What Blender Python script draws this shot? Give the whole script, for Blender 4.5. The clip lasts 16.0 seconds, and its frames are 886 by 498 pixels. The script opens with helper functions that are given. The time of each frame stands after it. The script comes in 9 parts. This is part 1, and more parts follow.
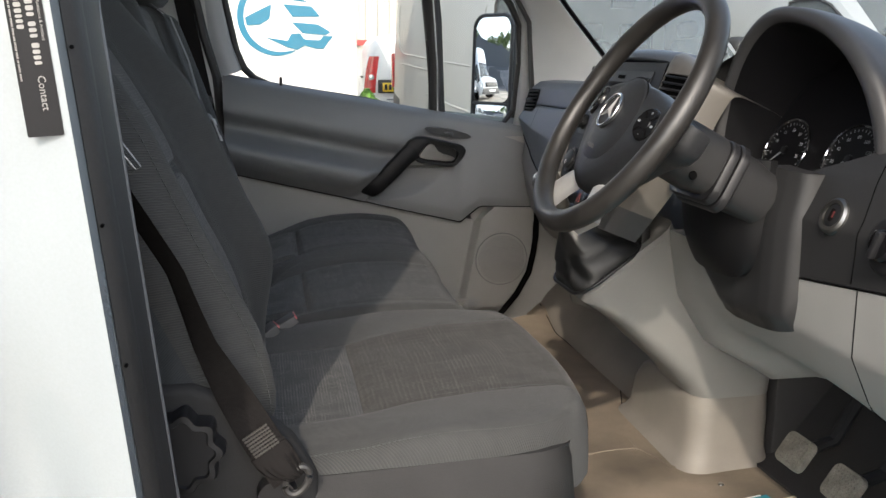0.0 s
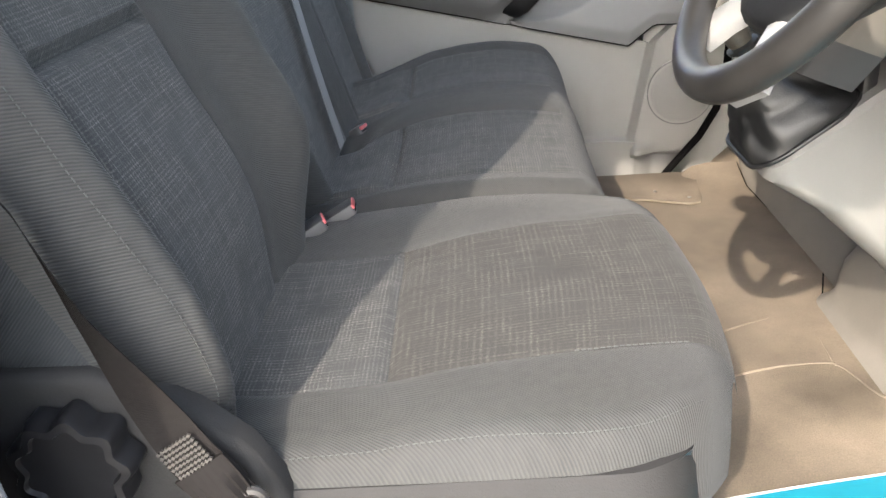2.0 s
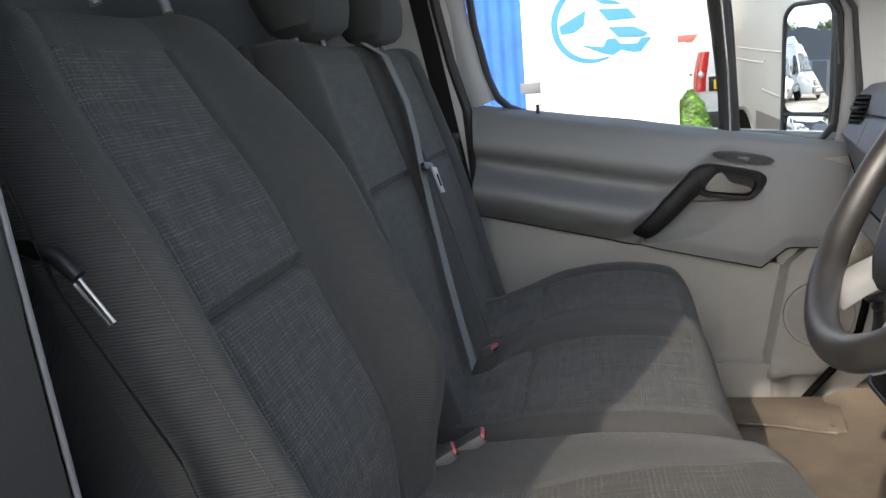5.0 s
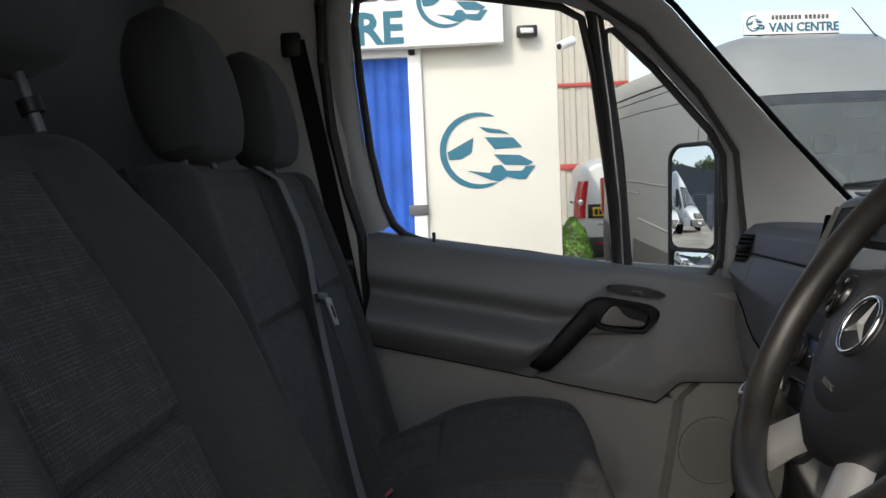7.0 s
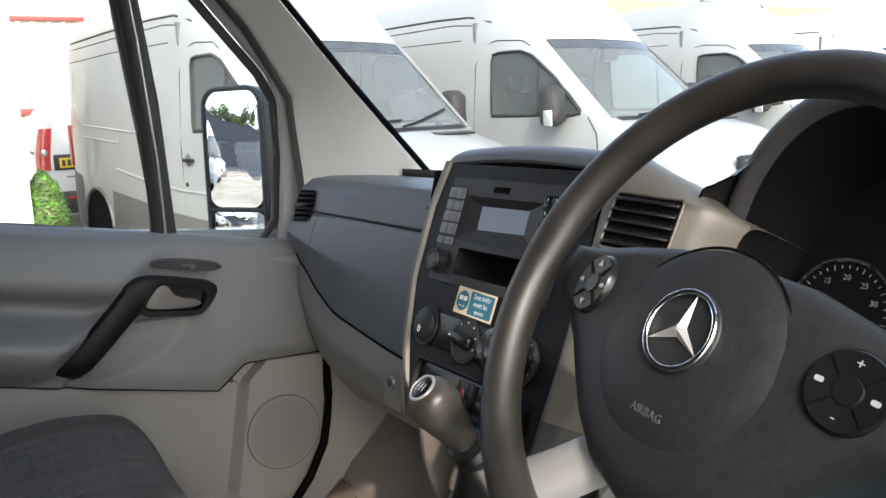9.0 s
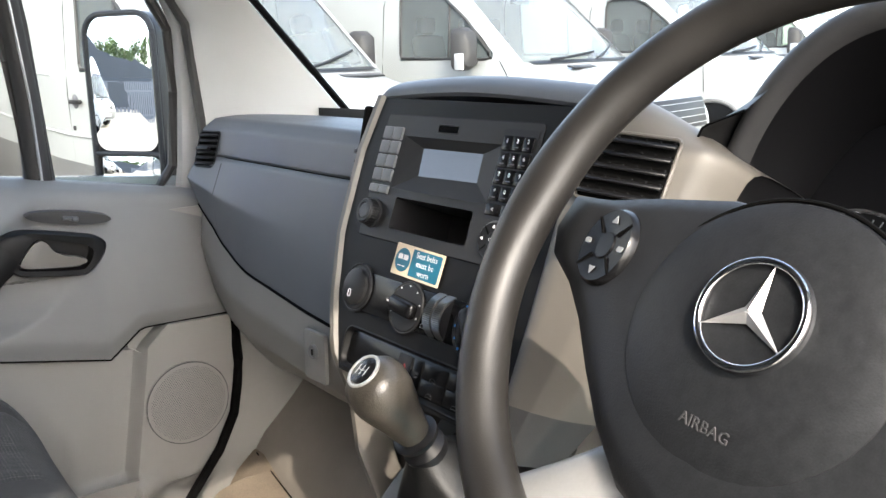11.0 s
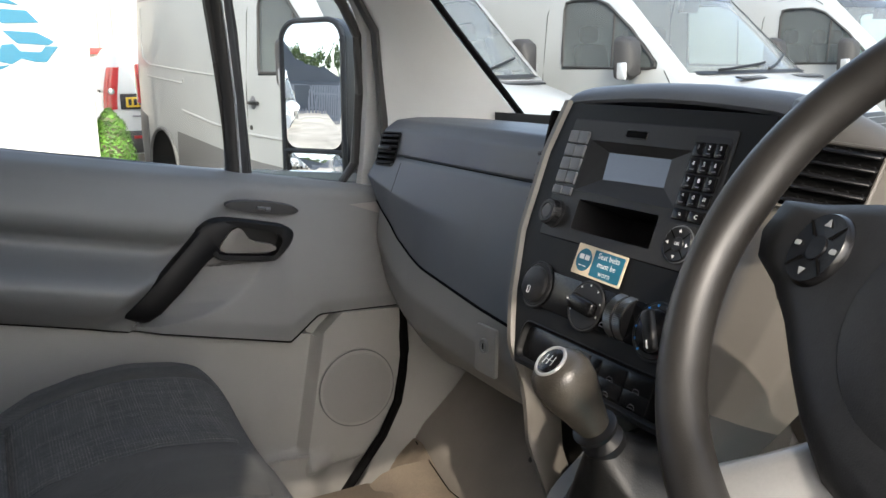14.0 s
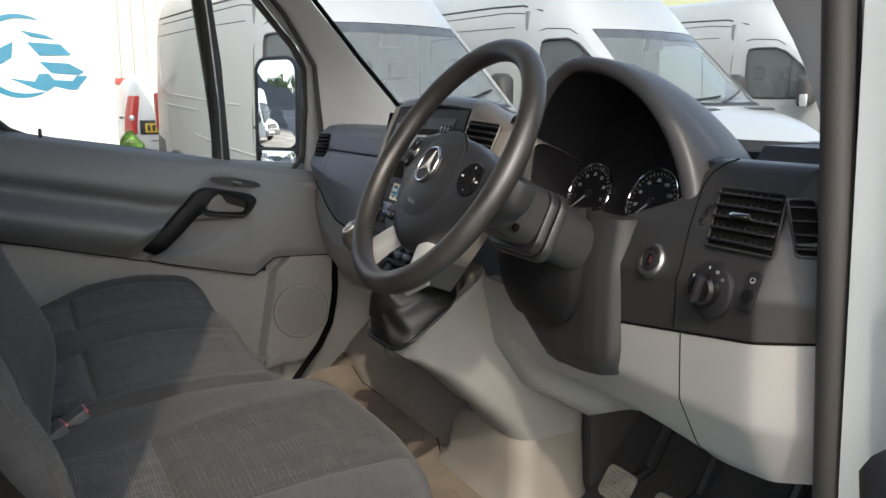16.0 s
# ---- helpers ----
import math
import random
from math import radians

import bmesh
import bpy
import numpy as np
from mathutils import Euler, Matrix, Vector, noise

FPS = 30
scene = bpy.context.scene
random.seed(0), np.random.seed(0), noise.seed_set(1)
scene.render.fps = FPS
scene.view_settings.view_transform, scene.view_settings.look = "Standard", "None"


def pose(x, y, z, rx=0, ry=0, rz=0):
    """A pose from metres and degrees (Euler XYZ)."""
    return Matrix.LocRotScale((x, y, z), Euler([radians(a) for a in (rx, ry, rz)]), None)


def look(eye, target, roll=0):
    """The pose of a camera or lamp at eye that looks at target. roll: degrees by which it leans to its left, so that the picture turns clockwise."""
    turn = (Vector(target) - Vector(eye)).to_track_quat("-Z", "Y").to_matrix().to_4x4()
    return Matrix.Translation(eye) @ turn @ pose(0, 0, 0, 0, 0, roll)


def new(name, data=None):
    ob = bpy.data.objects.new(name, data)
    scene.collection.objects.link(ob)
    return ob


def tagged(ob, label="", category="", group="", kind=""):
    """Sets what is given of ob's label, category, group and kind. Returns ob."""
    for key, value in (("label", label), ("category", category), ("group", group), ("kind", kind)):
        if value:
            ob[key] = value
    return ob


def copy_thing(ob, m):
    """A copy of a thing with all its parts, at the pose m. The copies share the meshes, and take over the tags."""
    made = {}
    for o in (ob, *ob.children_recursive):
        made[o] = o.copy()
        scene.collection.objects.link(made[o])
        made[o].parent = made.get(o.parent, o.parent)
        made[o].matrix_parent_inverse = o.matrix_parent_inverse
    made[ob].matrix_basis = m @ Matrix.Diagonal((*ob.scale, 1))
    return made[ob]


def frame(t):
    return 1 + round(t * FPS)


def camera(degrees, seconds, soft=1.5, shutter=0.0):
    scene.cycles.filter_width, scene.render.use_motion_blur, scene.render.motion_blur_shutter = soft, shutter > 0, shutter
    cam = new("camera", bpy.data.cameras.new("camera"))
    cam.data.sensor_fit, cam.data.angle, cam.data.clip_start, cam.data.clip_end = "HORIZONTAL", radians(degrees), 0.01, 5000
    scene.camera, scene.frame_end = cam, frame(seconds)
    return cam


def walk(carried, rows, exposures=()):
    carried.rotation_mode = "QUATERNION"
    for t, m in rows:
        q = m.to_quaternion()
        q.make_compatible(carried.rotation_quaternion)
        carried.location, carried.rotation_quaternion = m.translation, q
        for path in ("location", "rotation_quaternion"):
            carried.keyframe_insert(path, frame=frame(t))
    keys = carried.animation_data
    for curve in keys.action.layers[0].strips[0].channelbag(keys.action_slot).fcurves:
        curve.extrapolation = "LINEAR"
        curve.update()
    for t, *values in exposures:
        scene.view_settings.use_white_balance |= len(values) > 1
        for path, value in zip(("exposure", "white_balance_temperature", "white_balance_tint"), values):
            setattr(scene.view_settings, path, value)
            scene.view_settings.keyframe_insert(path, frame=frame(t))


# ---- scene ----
cam = camera(55.8, 16.0)
METRES, EYE, TILT, LEAN, TURN = 2.5, 1.55, -12.5, -0.5, -12.0
ROWS = [
    (0.0, 0.0, 0.0, 0.0, 0.0, 0.0, -0.0),
    (0.5, -0.0126, 0.0462, 0.0073, -0.04, -4.32, 0.99),
    (1.0, 0.019, 0.1077, 0.0143, 0.82, -9.36, 0.84),
    (1.5, 0.0442, 0.1545, 0.0219, 8.33, -12.74, 1.71),
    (2.0, 0.0527, 0.1754, 0.0291, 14.06, -12.95, 1.37),
    (2.5, 0.0586, 0.1753, 0.0318, 18.01, -12.33, 1.0),
    (3.0, 0.0619, 0.1713, 0.0353, 18.97, -11.42, 0.49),
    (3.5, 0.0601, 0.1676, 0.0402, 21.69, -8.85, 0.79),
    (4.0, 0.0589, 0.1654, 0.0439, 22.15, -6.3, 0.83),
    (4.5, 0.0577, 0.1619, 0.047, 22.4, -3.19, 0.61),
    (5.0, 0.0553, 0.1606, 0.0539, 22.86, 0.13, 0.22),
    (7.5, 0.0182, 0.2119, 0.0779, 9.11, 8.56, 1.23),
    (8.0, -0.0105, 0.2545, 0.0918, -0.73, 6.87, 4.1),
    (8.5, -0.0261, 0.2936, 0.1, -13.91, 4.61, 6.09),
    (11.0, -0.0198, 0.3878, 0.1107, -26.13, -2.19, 7.74),
    (11.5, -0.0147, 0.4274, 0.1142, -25.95, -2.43, 6.73),
    (12.0, -0.0157, 0.446, 0.1187, -24.84, -2.28, 6.54),
    (12.5, -0.0231, 0.448, 0.1198, -21.84, -1.88, 6.43),
    (13.0, -0.0354, 0.4478, 0.1169, -18.8, -1.35, 6.14),
    (13.5, -0.0402, 0.4312, 0.1143, -16.81, -0.91, 5.72),
    (14.0, -0.0415, 0.3794, 0.1082, -15.97, -0.53, 4.93),
    (14.5, -0.0415, 0.3107, 0.092, -16.12, -0.26, 4.55),
    (15.0, -0.032, 0.2359, 0.0698, -15.92, 0.27, 4.12),
    (15.5, -0.0168, 0.1365, 0.0486, -15.34, 1.02, 4.05),
    (16.0, -0.0218, 0.0352, 0.0192, -15.05, 1.75, 4.19),
]
PATH = [(t, pose(0, 0, EYE, TILT, LEAN, TURN) @ pose(METRES * x, METRES * y, METRES * z, 90 + pitch, roll, yaw)) for t, x, y, z, yaw, pitch, roll in ROWS]
walk(cam, PATH, exposures=[(0.0, 1.97), (0.5, 2.42), (1.0, 2.65), (1.5, 2.98), (2.5, 3.80), (3.5, 4.10), (4.2, 3.66), (4.5, 3.36), (5.0, 2.48), (7.3, 0.92), (7.5, 1.03), (8.0, 1.88), (8.5, 2.15), (11.0, 3.02), (11.5, 3.0), (12.0, 2.92), (12.5, 2.34), (13.0, 2.18), (14.0, 2.34), (14.5, 2.28), (15.0, 2.13), (15.5, 2.18), (16.0, 1.93)])

# ---- light ----
SUN = Vector((-0.41, -1.0, 0.81)).normalized()   # towards the sun
world = bpy.data.worlds.new("sky")
scene.world = world
world.use_nodes = True
wn = world.node_tree.nodes
sky = wn.new("ShaderNodeTexSky")
sky.sky_type = "NISHITA"
sky.sun_disc = False
sky.sun_elevation = math.asin(SUN.z)
sky.sun_rotation = math.atan2(SUN.x, SUN.y)
sky.air_density, sky.dust_density, sky.ozone_density = 1.0, 2.5, 1.0
haze = wn.new("ShaderNodeRGBToBW")        # thin even cloud takes part of the blue out
veil = wn.new("ShaderNodeMix")
veil.data_type = "RGBA"
veil.inputs["Factor"].default_value = 0.4
world.node_tree.links.new(sky.outputs[0], haze.inputs[0])
world.node_tree.links.new(sky.outputs[0], veil.inputs["A"])
world.node_tree.links.new(haze.outputs[0], veil.inputs["B"])
world.node_tree.links.new(veil.outputs["Result"], wn["Background"].inputs[0])
wn["Background"].inputs[1].default_value = 0.15
sun_data = bpy.data.lights.new("sun", "SUN")
sun_data.energy, sun_data.angle, sun_data.color = 0.83, radians(0.6), (1.0, 0.89, 0.75)
sun = new("sun", sun_data)
sun.matrix_world = look(SUN * 30, (0, 0, 0))


# ---- materials ----
def mat(name, col, rough=0.5, metal=0.0, var=0.12, vscale=6.0, bump=0.15, bscale=400.0, col2=None, spec=0.5, coat=0.0, patch=0.0):
    """A surface with two scales of colour variation and a fine grain."""
    m = bpy.data.materials.new(name)
    m.use_nodes = True
    n, l = m.node_tree.nodes, m.node_tree.links
    b = n["Principled BSDF"]
    tc = n.new("ShaderNodeTexCoord")
    n1 = n.new("ShaderNodeTexNoise")
    n1.inputs["Scale"].default_value, n1.inputs["Detail"].default_value = vscale, 5
    n2 = n.new("ShaderNodeTexNoise")
    n2.inputs["Scale"].default_value, n2.inputs["Detail"].default_value = bscale, 2
    l.new(tc.outputs["Object"], n1.inputs["Vector"])
    l.new(tc.outputs["Object"], n2.inputs["Vector"])
    ramp = n.new("ShaderNodeValToRGB")
    ramp.color_ramp.elements[0].position, ramp.color_ramp.elements[1].position = 0.3, 0.7
    lo = [c * (1 - var) for c in col]
    hi = [min(1, c * (1 + var)) for c in (col2 or col)]
    ramp.color_ramp.elements[0].color, ramp.color_ramp.elements[1].color = (*lo, 1), (*hi, 1)
    l.new(n1.outputs["Fac"], ramp.inputs["Fac"])
    mix = n.new("ShaderNodeMix")
    mix.data_type, mix.blend_type = "RGBA", "OVERLAY"
    mix.inputs["Factor"].default_value = min(1, var * 1.5)
    l.new(ramp.outputs["Color"], mix.inputs["A"])
    l.new(n2.outputs["Color"], mix.inputs["B"])
    bw = n.new("ShaderNodeRGBToBW")
    l.new(n2.outputs["Color"], bw.inputs[0])
    l.new(bw.outputs[0], mix.inputs["B"])
    l.new(mix.outputs["Result"], b.inputs["Base Color"])
    mr = n.new("ShaderNodeMapRange")
    mr.inputs["To Min"].default_value, mr.inputs["To Max"].default_value = max(0, rough - 0.08 - patch), min(1, rough + 0.08 + patch)
    l.new(n1.outputs["Fac"], mr.inputs["Value"])
    l.new(mr.outputs["Result"], b.inputs["Roughness"])
    b.inputs["Metallic"].default_value = metal
    b.inputs["Specular IOR Level"].default_value = spec
    b.inputs["Coat Weight"].default_value = coat
    if bump:
        bp = n.new("ShaderNodeBump")
        bp.inputs["Strength"].default_value, bp.inputs["Distance"].default_value = bump, 0.4 / bscale
        l.new(n2.outputs["Fac"], bp.inputs["Height"])
        l.new(bp.outputs["Normal"], b.inputs["Normal"])
    return m


def cloth(name, dark, light, fu, fv, amount, rough=0.9, twill=0.0, sheen=0.06):
    """Woven cloth on UVs in metres: streaks of light yarn along both threads, or diagonal ribs."""
    m = bpy.data.materials.new(name)
    m.use_nodes = True
    n, l = m.node_tree.nodes, m.node_tree.links
    b = n["Principled BSDF"]
    tc = n.new("ShaderNodeTexCoord")

    def streak(sx, sy, lo, hi):
        mp = n.new("ShaderNodeMapping")
        mp.inputs["Scale"].default_value = (sx, sy, 1)
        no = n.new("ShaderNodeTexNoise")
        no.inputs["Scale"].default_value, no.inputs["Detail"].default_value = 1, 1
        l.new(tc.outputs["UV"], mp.inputs["Vector"])
        l.new(mp.outputs["Vector"], no.inputs["Vector"])
        r = n.new("ShaderNodeMapRange")
        r.inputs["From Min"].default_value, r.inputs["From Max"].default_value = lo, hi
        l.new(no.outputs["Fac"], r.inputs["Value"])
        return r.outputs["Result"]

    def maths(op, a, bb):
        k = n.new("ShaderNodeMath")
        k.operation = op
        for s, v in zip(k.inputs, (a, bb)):
            if isinstance(v, (int, float)):
                s.default_value = v
            else:
                l.new(v, s)
        return k.outputs[0]

    if twill:
        w = n.new("ShaderNodeTexWave")
        w.wave_type, w.bands_direction = "BANDS", "DIAGONAL"
        w.inputs["Scale"].default_value, w.inputs["Distortion"].default_value = twill, 0.6
        l.new(tc.outputs["UV"], w.inputs["Vector"])
        f = maths("MULTIPLY", w.outputs["Fac"], 0.8)
        f = maths("ADD", f, maths("MULTIPLY", streak(90, 90, 0.35, 0.65), 0.25))
    else:
        def rows(way, sc):
            w = n.new("ShaderNodeTexWave")
            w.wave_type, w.bands_direction = "BANDS", way
            w.inputs["Scale"].default_value, w.inputs["Distortion"].default_value, w.inputs["Detail Scale"].default_value = sc, 1.2, 3.0
            l.new(tc.outputs["UV"], w.inputs["Vector"])
            p = maths("POWER", w.outputs["Fac"], 2.0)
            return p

        a = maths("MULTIPLY", rows("X", 74), streak(100, 15, 0.34, 0.66))
        c = maths("MULTIPLY", rows("Y", 64), streak(15, 100, 0.34, 0.66))
        f = maths("ADD", maths("MULTIPLY", a, 0.75), maths("MULTIPLY", c, 0.75))
        f = maths("MULTIPLY", f, streak(420, 420, 0.30, 0.62))
        f = maths("ADD", f, maths("MULTIPLY", streak(fv, fv, 0.4, 0.6), 0.14))
    soft = streak(9, 9, 0.3, 0.7)
    f2 = maths("MULTIPLY", f, amount)
    mix = n.new("ShaderNodeMix")
    mix.data_type = "RGBA"
    mix.inputs["A"].default_value, mix.inputs["B"].default_value = (*dark, 1), (*light, 1)
    l.new(f2, mix.inputs["Factor"])
    dust_and_haze = n.new("ShaderNodeMix")
    dust_and_haze.data_type = "RGBA"
    dust_and_haze.inputs["B"].default_value = (*[c * 1.35 + 0.008 for c in dark], 1)
    l.new(mix.outputs["Result"], dust_and_haze.inputs["A"])
    l.new(maths("MULTIPLY", soft, 0.45), dust_and_haze.inputs["Factor"])
    l.new(dust_and_haze.outputs["Result"], b.inputs["Base Color"])
    b.inputs["Roughness"].default_value = rough
    b.inputs["Specular IOR Level"].default_value = 0.2 if sheen else 0.03
    b.inputs["Sheen Weight"].default_value, b.inputs["Sheen Roughness"].default_value = sheen, 0.4
    bp = n.new("ShaderNodeBump")
    bp.inputs["Strength"].default_value, bp.inputs["Distance"].default_value = 0.5, 0.0012
    l.new(f, bp.inputs["Height"])
    l.new(bp.outputs["Normal"], b.inputs["Normal"])
    return m


def glass(name, tint=(0.9, 0.95, 0.94), rough=0.0, dust_and_haze=0.0):
    """A thin pane: mostly clear, with a mirror's gloss that grows at grazing angles, and a pale film painting in sky
    haze.
    """
    m = bpy.data.materials.new(name)
    m.use_nodes = True
    n, l = m.node_tree.nodes, m.node_tree.links
    out = n["Material Output"]
    n.remove(n["Principled BSDF"])
    tr, gl, fr, mx = n.new("ShaderNodeBsdfTransparent"), n.new("ShaderNodeBsdfGlossy"), n.new("ShaderNodeFresnel"), n.new("ShaderNodeMixShader")
    tr.inputs[0].default_value = (*tint, 1)
    gl.inputs["Roughness"].default_value = rough
    fr.inputs["IOR"].default_value = 1.45
    l.new(fr.outputs[0], mx.inputs[0])
    l.new(tr.outputs[0], mx.inputs[1])
    l.new(gl.outputs[0], mx.inputs[2])
    l.new(mx.outputs[0], out.inputs[0])
    # pale diffuse film, standing in for bright sky reflected in the pane
    if dust_and_haze:
        df, film, no = n.new("ShaderNodeBsdfDiffuse"), n.new("ShaderNodeMixShader"), n.new("ShaderNodeTexNoise")
        tc, mr = n.new("ShaderNodeTexCoord"), n.new("ShaderNodeMapRange")
        df.inputs[0].default_value = (0.62, 0.68, 0.70, 1)
        no.inputs["Scale"].default_value, no.inputs["Detail"].default_value = 1.7, 4
        mr.inputs["To Min"].default_value, mr.inputs["To Max"].default_value = dust_and_haze * 0.7, dust_and_haze * 1.3
        l.new(tc.outputs["Object"], no.inputs["Vector"])
        l.new(no.outputs["Fac"], mr.inputs["Value"])
        l.new(mr.outputs["Result"], film.inputs[0])
        l.new(mx.outputs[0], film.inputs[1])
        l.new(df.outputs[0], film.inputs[2])
        l.new(film.outputs[0], out.inputs[0])
    return m


